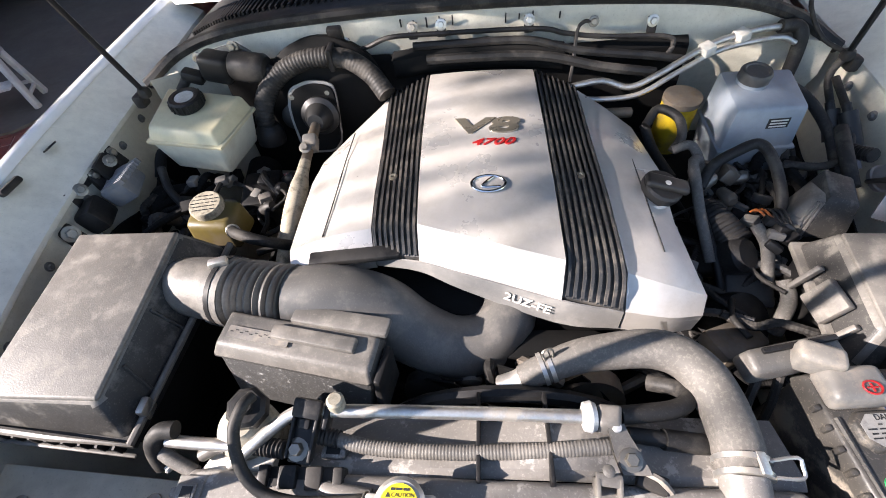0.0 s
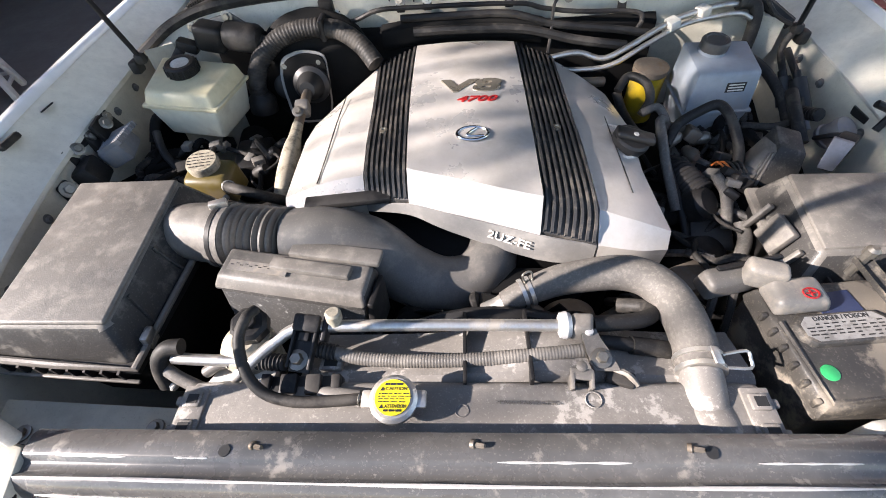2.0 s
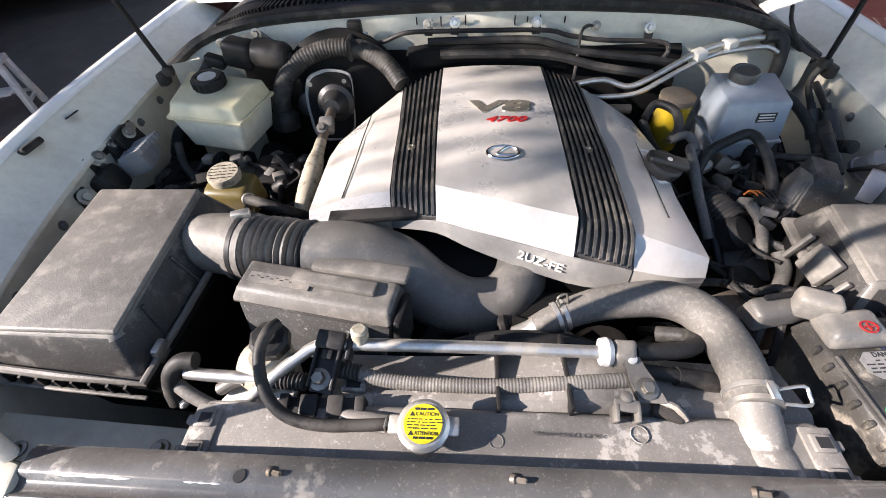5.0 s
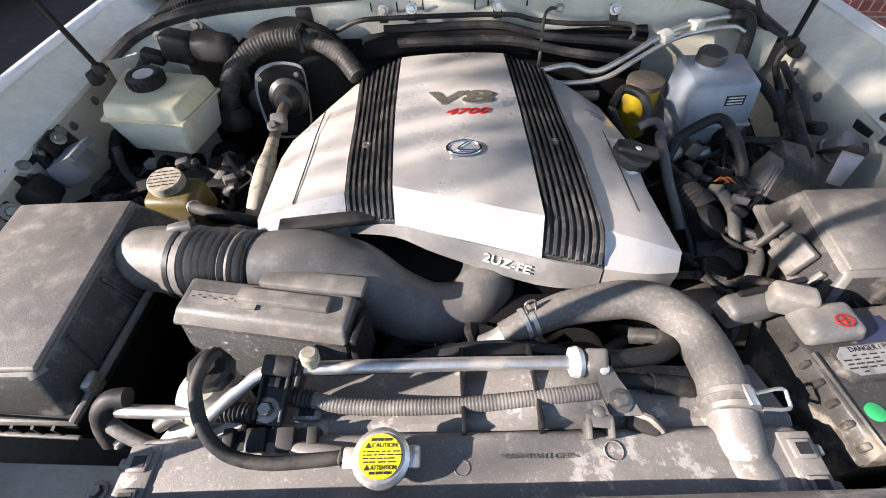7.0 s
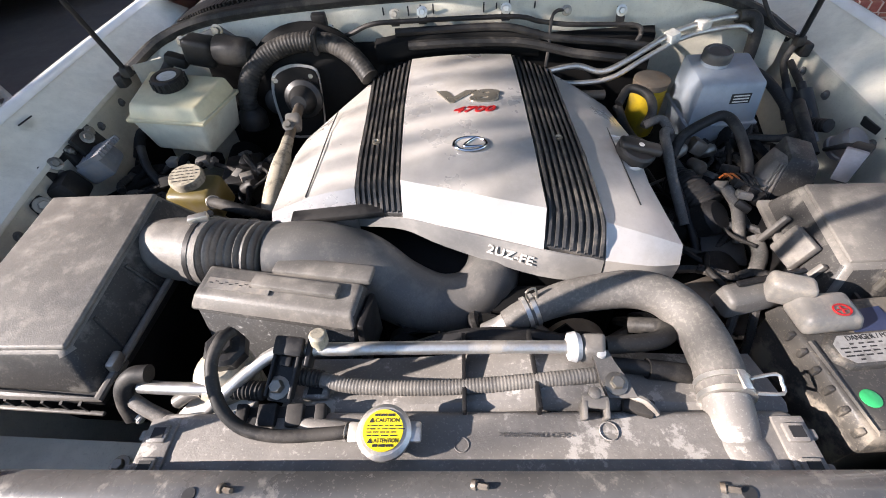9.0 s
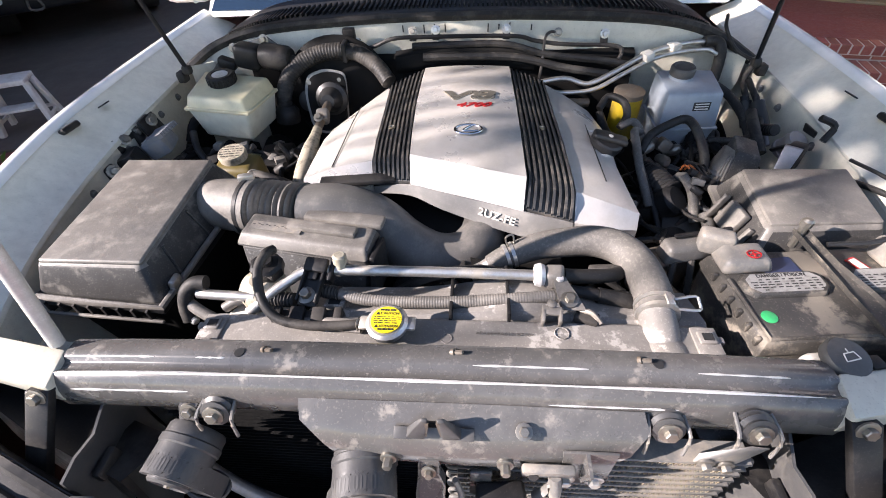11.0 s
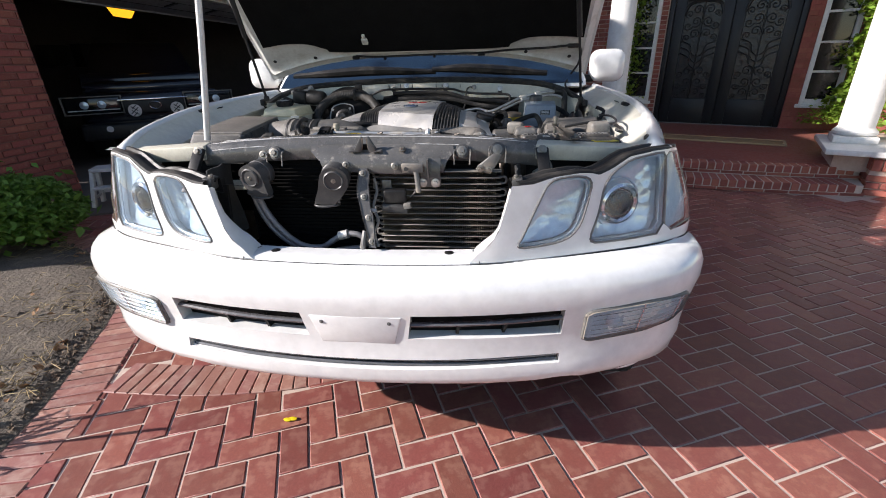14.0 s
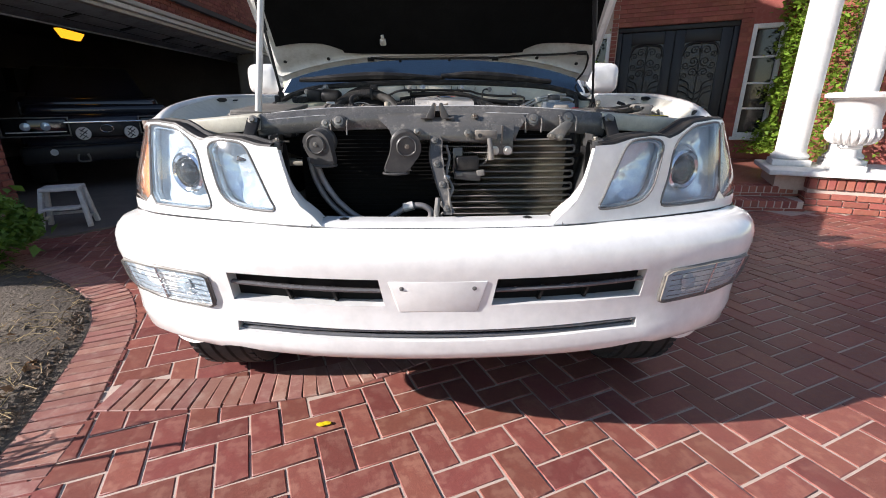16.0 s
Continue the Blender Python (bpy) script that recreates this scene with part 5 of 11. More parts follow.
for x, z in ((-0.262, 1.058), (0.287, 1.062), (0.385, 1.066)):
    rm = thing("rubber_mount", (x, 0.283, z), "ribbed mounting bushing bolted to the support beam", "mount", "mounts on the beam")
    m = axis((x, 0.292, z), (0, -1, 0.35))
    part("bushing", lathe([(0.018, 0), (0.021, 0.006), (0.017, 0.008), (0.021, 0.012), (0.017, 0.016), (0.019, 0.020), (0.012, 0.022)], m, 20), M_horn, rm)
    part("bolt", bolt((x, 0.271, z + 0.007), (0, -1, 0.35), 0.008), M_bolt, rm)
    for s in (-1, 1):
        part("retaining_clip", tube([(x + s * 0.020, 0.295, z + 0.01), (x + s * 0.023, 0.268, z + 0.004), (x + s * 0.022, 0.262, z - 0.030)], 0.0024, 6, 3), M_grey, rm)
link = thing("link_bracket", (0.36, 0.27, 1.03), "pale steel bracket holding the oil cooler", "bracket")
part("arm", hexa([(0.325, 0.262, 1.018), (0.372, 0.262, 1.012), (0.378, 0.266, 1.022), (0.33, 0.266, 1.03)], [(0.325, 0.258, 1.02), (0.372, 0.258, 1.014), (0.40, 0.262, 1.06), (0.375, 0.262, 1.065)], 0.002), M_grey, link)
for x, z in ((0.362, 1.018), (0.338, 1.022)):
    part("bolt", bolt((x, 0.258, z), (0, -1, 0), 0.006), M_bolt, link)

# horns: a ribbed drum with a snail shell in front that opens downwards
CROWN = [(-1.0, 0.0), (-0.87, 0.5), (-0.5, 0.87), (0.0, 1.0), (0.5, 0.87), (0.87, 0.5), (1.0, 0.0)]
for x, y, z, r, tail in ((-0.311, 0.244, 1.008, 0.039, [(1.10, -0.55), (1.16, -1.10), (1.20, -1.46), (-0.50, -1.52), (-0.42, -1.15), (-0.72, -0.68)]), (-0.074, 0.236, 1.002, 0.041, [(0.92, -0.50), (0.52, -1.05), (0.16, -1.50), (0.12, -1.82), (-1.58, -1.74), (-1.40, -1.20), (-1.12, -0.55)])):
    hn = thing("horn", (x, y, z), "dusty black snail-shaped electric horn hanging from the beam", "horn", "horns")
    m = Matrix.Translation((x, y, z)) @ Matrix.Rotation(radians(-10 if x < -0.2 else 8), 4, "Z") @ Matrix.Rotation(radians(6), 4, "X")
    d = m.to_3x3() @ Vector((0, -1, 0))
    part("drum", lathe([(r * 0.55, -0.034), (r * 0.90, -0.032), (r * 0.97, -0.028), (r * 0.97, -0.016), (r * 1.02, -0.014), (r * 1.02, -0.006), (r * 0.97, -0.004), (r * 0.97, 0.010), (r * 0.80, 0.014), (0, 0.014)], axis((x, y, z), d), 36), M_horn, hn, "ribbed round drum of the horn")
    ring = chaikin([(a * r, b * r) for a, b in CROWN + tail], 2, 0.2)
    up = m @ Matrix.Rotation(radians(90), 4, "X")
    part("shell", prism(ring, up @ Matrix.Translation((0, 0, 0.008)), 0.026, 0.007, seg=3), M_horn, hn, "snail-shaped shell of the horn")
    part("face_cap", lathe([(r * 0.70, -0.002), (r * 0.70, 0.003), (r * 0.62, 0.006), (r * 0.56, 0.003), (r * 0.2, 0.004), (0, 0.004)], axis(m @ Vector((0.02 * r, -0.034, 0.05 * r)), d), 30), M_horn, hn, "round cap on the face of the horn")
    part("face_screw", bolt(m @ Vector((0.02 * r, -0.038, 0.05 * r)), d, 0.004, h=0.003), M_bolt, hn)
    lo = [p for p in tail if p[1] < -1.4]
    xc, zc, hw = (lo[0][0] + lo[-1][0]) / 2 * r, min(p[1] for p in lo) * r, (max(p[0] for p in lo) - min(p[0] for p in lo)) / 2 * r
    oval = [m @ Vector((xc + hw * 0.98 * math.cos(a), -0.021 + 0.017 * math.sin(a), zc + 0.001)) for a in [2 * math.pi * k / 28 for k in range(28)]]
    part("mouth_rim", tube(oval, 0.0034, 8, 1, closed=True, smooth=False), M_horn, hn, "rim of the trumpet mouth")
    t = bmesh.new()
    t.faces.new([t.verts.new(p + Vector((0, 0, -0.0015))) for p in oval])
    part("mouth", t, M_black, hn)
    part("hanger", hexa([(x - 0.010, y + 0.022, z + 0.02), (x + 0.012, y + 0.022, z + 0.02), (x + 0.012, y + 0.026, z + 0.02), (x - 0.010, y + 0.026, z + 0.02)], [(x - 0.002, 0.281, 1.066), (x + 0.022, 0.281, 1.066), (x + 0.022, 0.285, 1.066), (x - 0.002, 0.285, 1.066)]), M_beam, hn)
    part("bolt", bolt((x + 0.010, 0.280, 1.058), (0, -1, 0.3), 0.007), M_bolt, hn)

# transmission oil cooler: tubes and folded fins
oc = thing("oil_cooler", (0.22, 0.28, 0.83), "finned oil cooler with zigzag fins behind the grille opening", "cooler")
CX0, CX1, CZ0, CZ1, CY = 0.040, 0.398, 0.690, 1.012, 0.275
nt_ = 18
dz = (CZ1 - CZ0) / nt_
tube_me = finish(box((0, 0, 0), (CX1 - CX0, 0.030, 0.0032), 0.0012, seg=1), "tube")
tube_me.materials.append(M_grey)
bend_me = finish(tube([(-0.004, 0, -dz / 2), (0.008, 0, -dz / 2), (0.0135, 0, -dz / 4), (0.0135, 0, dz / 4), (0.008, 0, dz / 2), (-0.004, 0, dz / 2)], 0.0034, 8, 3), "end_bend")
bend_me.materials.append(M_grey)


def cooler_piece(name, me, m):
    ob = new(name, me)
    ob.parent = oc
    ob.matrix_local = Matrix.Translation(-ORIG[oc.name]) @ m


fin_bm = bmesh.new()
for k in range(nt_ + 1):
    z = CZ0 + dz * k
    cooler_piece("tube", tube_me, Matrix.Translation(((CX0 + CX1) / 2, CY, z)))
    if k < nt_:
        right = k % 2 == 0
        cooler_piece("end_bend", bend_me, Matrix.Translation((CX1 if right else CX0, CY, z + dz / 2)) @ Matrix.Rotation(0 if right else math.pi, 4, "Z"))
        n = 104
        ra = [Vector((CX0 + 0.008 + (CX1 - CX0 - 0.022) * i / n, CY - 0.013, z + dz * (0.16 if i % 2 else 0.84))) for i in range(n + 1)]
        sheet([ra, [p + Vector((0, 0.026, 0)) for p in ra]], bm=fin_bm)
part("fin_core", fin_bm, M_fin, oc, "dusty folded fins", kind="stuff")
part("lower_foot", hexa([(0.285, 0.252, 0.655), (0.345, 0.252, 0.655), (0.345, 0.262, 0.655), (0.285, 0.262, 0.655)], [(0.285, 0.256, 0.695), (0.345, 0.256, 0.695), (0.345, 0.266, 0.695), (0.285, 0.266, 0.695)], 0.003), M_grey, oc)
for x in (0.300, 0.330):
    part("bolt", bolt((x, 0.250, 0.668), (0, -1, 0.3), 0.007), M_alu, oc)
part("upper_bracket", prism([(-0.034, -0.036), (-0.028, -0.042), (0.028, -0.042), (0.034, -0.036), (0.030, -0.010), (0.034, 0.040), (-0.030, 0.040), (-0.026, -0.008)], axis((0.196, 0.250, 1.015), (0, -1, 0.05)), 0.004, 0.001), M_beam, oc, "dark bracket plate above the cooler")
for x in (0.177, 0.213):
    part("bolt", bolt((x, 0.246, 0.984), (0, -1, 0), 0.0075), M_alu, oc)
part("bracket_rib", hexa([(0.192, 0.236, 1.0), (0.196, 0.236, 1.0), (0.196, 0.250, 1.0), (0.192, 0.250, 1.0)], [(0.192, 0.222, 1.052), (0.196, 0.222, 1.052), (0.196, 0.250, 1.055), (0.192, 0.250, 1.055)]), M_beam, oc)
lv = part("latch_lever", box((0.150, 0.238, 1.028), (0.062, 0.012, 0.026), 0.004, (12, 0, 0)), M_grey, oc, "grey latch release lever")
part("lever_hole", lathe([(0.006, 0), (0.006, 0.0015), (0, 0.0016)], axis((0.133, 0.231, 1.026), (0, -1, 0.2)), 12), M_ink, lv)
part("lever_pin", tube([(0.160, 0.236, 1.018), (0.164, 0.232, 0.99), (0.166, 0.232, 0.960)], 0.0075, 10, 3), M_grey, lv)
part("lower_tab", prism([(-0.022, -0.018), (0.022, -0.018), (0.022, 0.010), (0, 0.022), (-0.022, 0.010)], axis((0.115, 0.256, 0.690), (0, -1, 0)), 0.004, 0.001), M_plastic, oc)
# main condenser core; the dark of its depth is put into a near-black colour
core = thing("condenser", (-0.02, 0.315, 0.80), "air conditioning condenser core behind the horns, near-black to stand for shade", "condenser")
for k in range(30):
    part("tube", box((-0.02, 0.312, 0.70 + 0.0115 * k), (0.72, 0.01, 0.0022)), M_insulcore, core)
part("core", box((-0.02, 0.322, 0.86), (0.74, 0.012, 0.38), 0.002), M_insulcore, core)
# centre post, sensor and pipes in the opening
post = thing("center_post", (0.028, 0.25, 0.83), "black steel hood latch support post", "post")
TOPP, BOTP = Vector((0.008, 0.243, 1.026)), Vector((0.040, 0.150, 0.822))
prow, frow = [], []
for u, sx, w in ((0, 0, 0.013), (0.08, 0.001, 0.017), (0.22, -0.006, 0.018), (0.34, -0.007, 0.019), (0.46, -0.006, 0.016), (0.60, -0.002, 0.017), (0.74, 0.001, 0.014), (0.84, 0.002, 0.011), (1.0, 0.002, 0.011)):
    p = TOPP.lerp(BOTP, u) + Vector((sx, 0, 0))
    prow.append([p + Vector((-w, -0.004, 0)), p + Vector((-w * 0.8, 0, 0)), p, p + Vector((w * 0.8, 0, 0)), p + Vector((w, -0.004, 0))])
    frow.append([p + Vector((w - 0.002, -0.002, 0)), p + Vector((w - 0.001, -0.016, 0.004))])
part("post", sheet(prow, (0, 0.003, 0)), M_beam, post)
part("flange", sheet(frow, (0.002, 0, 0)), M_beam, post)
for u, sx in ((0.06, -0.002), (0.36, -0.006), (0.62, 0.0), (0.92, 0.002)):
    part("bolt", bolt(TOPP.lerp(BOTP, u) + Vector((sx, -0.002, 0)), (0, -1, 0.45), 0.0055), M_bolt, post)
part("cable", tube([(0.040, 0.232, 1.0), (0.048, 0.222, 0.965), (0.040, 0.200, 0.925), (0.056, 0.182, 0.89), (0.046, 0.166, 0.862), (0.058, 0.150, 0.825)], 0.0042, 6, 6), M_grey, post)
part("cable_tie", tube([(0.034, 0.196, 0.918), (0.048, 0.192, 0.916)], 0.006, 8, 1, smooth=False), M_worn, post, "pale plastic cable tie")
part("lower_strut", tube([(0.016, 0.176, 0.862), (0.012, 0.160, 0.83), (0.010, 0.150, 0.80)], 0.008, 8, 3), M_grey, post)
sens = thing("crash_sensor", (0.10, 0.235, 0.94), "dusty black impact sensor on a small bracket", "sensor")
part("housing", box((0.098, 0.230, 0.950), (0.064, 0.030, 0.040), 0.006, (0, 0, 6), seg=3), M_plastic, sens)
part("connector", box((0.098, 0.220, 0.918), (0.075, 0.024, 0.022), 0.004, (10, 6, 0)), M_horn, sens, "dusty plug of the sensor")
part("connector_tab", box((0.135, 0.214, 0.926), (0.022, 0.016, 0.016), 0.003, (0, -8, 0)), M_grey, sens)
part("latch_tab", box((0.075, 0.210, 0.922), (0.018, 0.010, 0.008), 0.002), M_grey, sens)
part("bracket", tube([(0.140, 0.235, 0.945), (0.158, 0.240, 0.965), (0.162, 0.246, 1.0)], 0.007, 6, 4, flat=0.4), M_grey, sens)
part("mount_plate", box((0.072, 0.246, 0.955), (0.028, 0.006, 0.075), 0.002), M_beam, sens)
pp = thing("cooler_pipe", (-0.05, 0.23, 0.84), "pale looped metal pipe low in the grille opening", "pipe")
part("pipe", tube([(-0.335, 0.262, 0.955), (-0.315, 0.255, 0.90), (-0.275, 0.248, 0.84), (-0.215, 0.240, 0.792), (-0.150, 0.238, 0.782), (-0.105, 0.236, 0.806), (-0.070, 0.236, 0.826), (-0.030, 0.236, 0.828), (-0.006, 0.236, 0.812), (-0.012, 0.238, 0.788), (-0.055, 0.242, 0.778), (-0.10, 0.246, 0.77)], 0.0088, 12, 6), M_pipegrey, pp)
part("collar", tube([(-0.084, 0.236, 0.822), (-0.056, 0.236, 0.829)], 0.0135, 14, 1, smooth=False), M_worn, pp, "pale crimped collar")
lowp = thing("lower_hose", (-0.30, 0.27, 0.86), "dull grey hose low behind the grille opening", "hose")
part("hose", tube([(-0.355, 0.275, 0.965), (-0.340, 0.268, 0.90), (-0.30, 0.26, 0.83), (-0.235, 0.252, 0.780), (-0.17, 0.25, 0.765)], 0.0088, 10, 6), M_pipegrey, lowp)

# ---- radiator and what lies on it ----
rad = thing("radiator", (0.02, 0.38, 0.75), "radiator with stained dark plastic top tank", "radiator")
part("top_tank", hexa([(-0.345, 0.338, 1.03), (0.40, 0.338, 1.03), (0.40, 0.442, 1.03), (-0.345, 0.442, 1.03)], [(-0.338, 0.345, 1.062), (0.392, 0.345, 1.058), (0.392, 0.436, 1.058), (-0.338, 0.436, 1.062)], 0.010, seg=3), M_tank, rad)
part("tank_rim", box((0.03, 0.374, 1.026), (0.765, 0.09, 0.012), 0.004), M_tank, rad)
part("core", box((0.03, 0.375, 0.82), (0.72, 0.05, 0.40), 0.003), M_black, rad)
for sx, tz in ((-0.326, 1.0625), (0.380, 1.0585)):
    lg = part("mounting_lug", box((sx, 0.392, tz), (0.034, 0.072, 0.006), 0.002), M_tank, rad, "flat end plate of the tank")
    for yy in (0.373, 0.409):
        part("slot_rim", box((sx, yy, tz + 0.004), (0.022, 0.020, 0.006), 0.002), M_tank, lg)
        part("lug_slot", box((sx + 0.001, yy, tz + 0.0062), (0.014, 0.012, 0.003)), M_ink, lg)
        part("side_tab", box((sx + math.copysign(0.020, sx), yy, tz - 0.004), (0.010, 0.012, 0.010), 0.003), M_tank, lg)
lettering("mould_text", ">PA66+PA612-GF30<", 0.0075, Matrix.Translation((0.105, 0.408, 1.0606)) @ pose(0, 0, 0, 0, 0, -1), M_dusty, rad, 0.0004, "small raised material code", width=0.082)
for x, y, r in ((0.022, 0.398, 0.008), (0.185, 0.412, 0.010)):
    part("moulded_ring", tube([(x + r * math.cos(a), y + r * math.sin(a), 1.0604) for a in [2 * math.pi * k / 16 for k in range(16)]], 0.0008, 5, 1, closed=True, smooth=False), M_tank, rad)
part("front_ledge", box((0.022, 0.352, 1.0625), (0.70, 0.006, 0.004), 0.0015), M_tank, rad)
part("hose_boss", tube([(0.322, 0.425, 1.030), (0.326, 0.398, 1.034), (0.332, 0.366, 1.030), (0.336, 0.342, 1.022)], [0.030, 0.036, 0.036, 0.030], 18, 5, flat=0.9), M_tank, rad, "rounded boss of the hose outlet")
part("nozzle_spear", tube([(-0.100, 0.410, 1.066), (-0.130, 0.414, 1.065), (-0.158, 0.420, 1.063), (-0.170, 0.424, 1.061)], [0.012, 0.012, 0.008, 0.002], 12, 5, flat=0.7), M_tank, rad)
neck = lathe([(0.019, 0), (0.019, 0.018), (0.024, 0.020), (0.024, 0.023)], axis((-0.06, 0.404, 1.060), (0, -0.08, 1)), 28)
part("filler_neck", neck, M_tank, rad)
cap = part("pressure_cap", lathe([(0.023, 0.020), (0.0290, 0.023), (0.0295, 0.031), (0.0250, 0.035), (0, 0.036)], axis((-0.06, 0.404, 1.060), (0, -0.08, 1)), 32), M_alu, rad, "metal pressure cap")
for s in (-1, 1):
    part("cap_ear", box((-0.06 + s * 0.030, 0.4025, 1.087), (0.020, 0.022, 0.006), 0.003, (4, 0, 0)), M_alu, cap)
part("cap_label", lathe([(0.0215, 0.0362), (0.0215, 0.0372), (0, 0.0374)], axis((-0.06, 0.404, 1.060), (0, -0.08, 1)), 32), M_yellow, cap, "bright yellow warning label with black marks")
t = bmesh.new()
mk = axis((-0.06, 0.404, 1.060), (0, -0.08, 1))
for yy, hh in ((0.0155, 0.0026), (0.0042, 0.0011), (0.0010, 0.0011), (-0.0022, 0.0011), (-0.0056, 0.0012), (-0.0155, 0.0024)):
    w = math.sqrt(0.0195 ** 2 - yy ** 2)
    x = -w + 0.002
    while x < w - 0.004:
        d = 0.002 + 0.006 * random.random()
        q = box((x + d / 2, yy, 0.0377), (d, hh, 0.0005), 0.0)
        bmesh.ops.transform(q, verts=q.verts, matrix=mk)
        merge(t, q)
        x += d + 0.0010 + 0.0016 * random.random()
part("cap_print", t, M_ink, cap)
for yy, word in ((0.0098, "CAUTION"), (-0.0108, "ATTENTION")):
    lettering("cap_word", word, 0.0058, Matrix.Translation((-0.0595, 0.404, 1.060)) @ Matrix.Rotation(radians(4.6), 4, "X") @ Matrix.Translation((0.0035, yy, 0.0376)), M_ink, cap, 0.0002, width=0.0255)
    t = prism([(-0.0028, -0.0022), (0.0028, -0.0022), (0, 0.0028)], Matrix.Translation((-0.0595, 0.404, 1.060)) @ Matrix.Rotation(radians(4.6), 4, "X") @ Matrix.Translation((-0.0132, yy, 0.0375)), 0.0004)
    part("warning_triangle", t, M_ink, cap)


# ---- shroud, pipes and hoses over the radiator ----
shroud = thing("fan_shroud", (0.05, 0.47, 0.9), "dusty dark plastic fan shroud behind the radiator", "fan shroud")
rows = []
for k in range(25):
    x = -0.20 + 0.60 * k / 24
    arch = 0.030 * math.exp(-((x - 0.13) / 0.11) ** 2)
    rows.append([Vector((x, 0.440, 1.040 + arch * 0.3)), Vector((x, 0.450, 1.044 + arch * 0.6)), Vector((x, 0.48, 1.036 + arch)), Vector((x, 0.525, 1.022 + arch)), Vector((x, 0.532, 0.98 + arch))])
part("panel", sheet(rows, (0, 0, -0.003)), M_tank, shroud)
for x in (0.026, 0.112):
    part("rib", box((x, 0.487, 1.052 + 0.06 * x), (0.005, 0.11, 0.02), 0.001, (-6, 0, 0)), M_plastic, shroud)
for k in range(3):
    a = 0.6 + 0.7 * k
    part("fan_blade", sheet([[Vector((0.07 + r * math.cos(a + w), 0.57 + 0.02 * w * 3, 0.84 + r * math.sin(a + w))) for w in (0, 0.12, 0.24, 0.36)] for r in (0.05, 0.12, 0.19)], (0, 0.003, 0)), M_black, shroud)
part("shroud_ring", tube([(0.07 + 0.205 * math.cos(2 * math.pi * k / 32), 0.545, 0.84 + 0.205 * math.sin(2 * math.pi * k / 32)) for k in range(32)], 0.012, 8, 1, closed=True, smooth=False), M_plastic, shroud)

acp = thing("coolant_line", (0, 0.50, 1.075), "bright aluminium air conditioning pipe across the radiator", "pipe")
part("pipe", tube([(-0.290, 0.444, 1.050), (-0.258, 0.466, 1.068), (-0.232, 0.486, 1.078), (-0.208, 0.500, 1.085), (-0.180, 0.503, 1.087), (0.0, 0.506, 1.083), (0.160, 0.506, 1.079)], 0.0085, 12, 6), M_alu, acp)
part("end_flange", lathe([(0.012, -0.006), (0.017, -0.004), (0.019, 0.004), (0.016, 0.010)], axis((0.158, 0.506, 1.080), (1, 0, 0)), 16), M_worn, acp, "pale crimped flange")
part("end_block", hexa([(0.166, 0.490, 1.066), (0.198, 0.486, 1.066), (0.204, 0.520, 1.066), (0.168, 0.522, 1.066)], [(0.168, 0.494, 1.092), (0.192, 0.490, 1.094), (0.198, 0.516, 1.096), (0.170, 0.518, 1.094)], 0.005, seg=3), M_dusty, acp, "dusty pipe end block")
part("port_cap", lathe([(0.008, 0), (0.008, 0.014), (0.011, 0.015), (0.011, 0.028), (0.008, 0.031), (0, 0.031)], axis((-0.150, 0.505, 1.086), (0.05, 0.1, 1)), 16), M_oldcap, acp, "pale service port cap")
br = thing("pipe_bracket", (-0.19, 0.475, 1.05), "black channel bracket bolted over the pipe", "bracket", "pipe brackets")
bm_ = Matrix.Translation((-0.190, 0.475, 1.080)) @ Matrix.Rotation(radians(-8), 4, "Z") @ Matrix.Rotation(radians(22), 4, "X")


def bracket_box(c, sz, bev, name, m, label=""):
    t_ = box(c, sz, bev)
    bmesh.ops.transform(t_, verts=t_.verts, matrix=bm_)
    return part(name, t_, m, br, label)


bracket_box((0, 0, 0), (0.030, 0.066, 0.006), 0.002, "plate", M_plastic)
for sx in (-1, 1):
    bracket_box((sx * 0.015, 0.002, 0.004), (0.004, 0.060, 0.012), 0.0012, "side_lip", M_plastic)
bracket_box((0, 0.032, 0.008), (0.038, 0.024, 0.010), 0.004, "saddle", M_plastic)
bracket_box((0.024, 0.028, -0.004), (0.008, 0.036, 0.020), 0.003, "saddle_leg", M_plastic)
bracket_box((0, 0.014, 0.006), (0.014, 0.012, 0.008), 0.002, "block", M_plastic)
part("bolt", bolt((-0.196, 0.460, 1.074), (0, -0.3, 1), 0.0085, h=0.012), M_bolt, br)
part("clip_body", box((-0.188, 0.433, 1.053), (0.104, 0.022, 0.016), 0.003, (8, 0, 1)), M_plastic, br, "black retaining clip")
for x, w in ((-0.236, 0.012), (-0.205, 0.022), (-0.172, 0.020), (-0.142, 0.012)):
    part("clip_tooth", box((x, 0.430, 1.064), (w, 0.026, 0.012), 0.002, (10, 0, 3)), M_plastic, br)
for x in (-0.221, -0.156):
    part("clip_slot", box((x, 0.424, 1.0625), (0.012, 0.008, 0.004)), M_ink, br)
sq = part("catch_frame", box((-0.158, 0.468, 1.049), (0.032, 0.026, 0.010), 0.003, (-6, 0, 0)), M_tank, br, "square catch in the shroud")
part("catch_hole", box((-0.158, 0.467, 1.0535), (0.018, 0.015, 0.004), 0.0, (-6, 0, 0)), M_ink, sq)

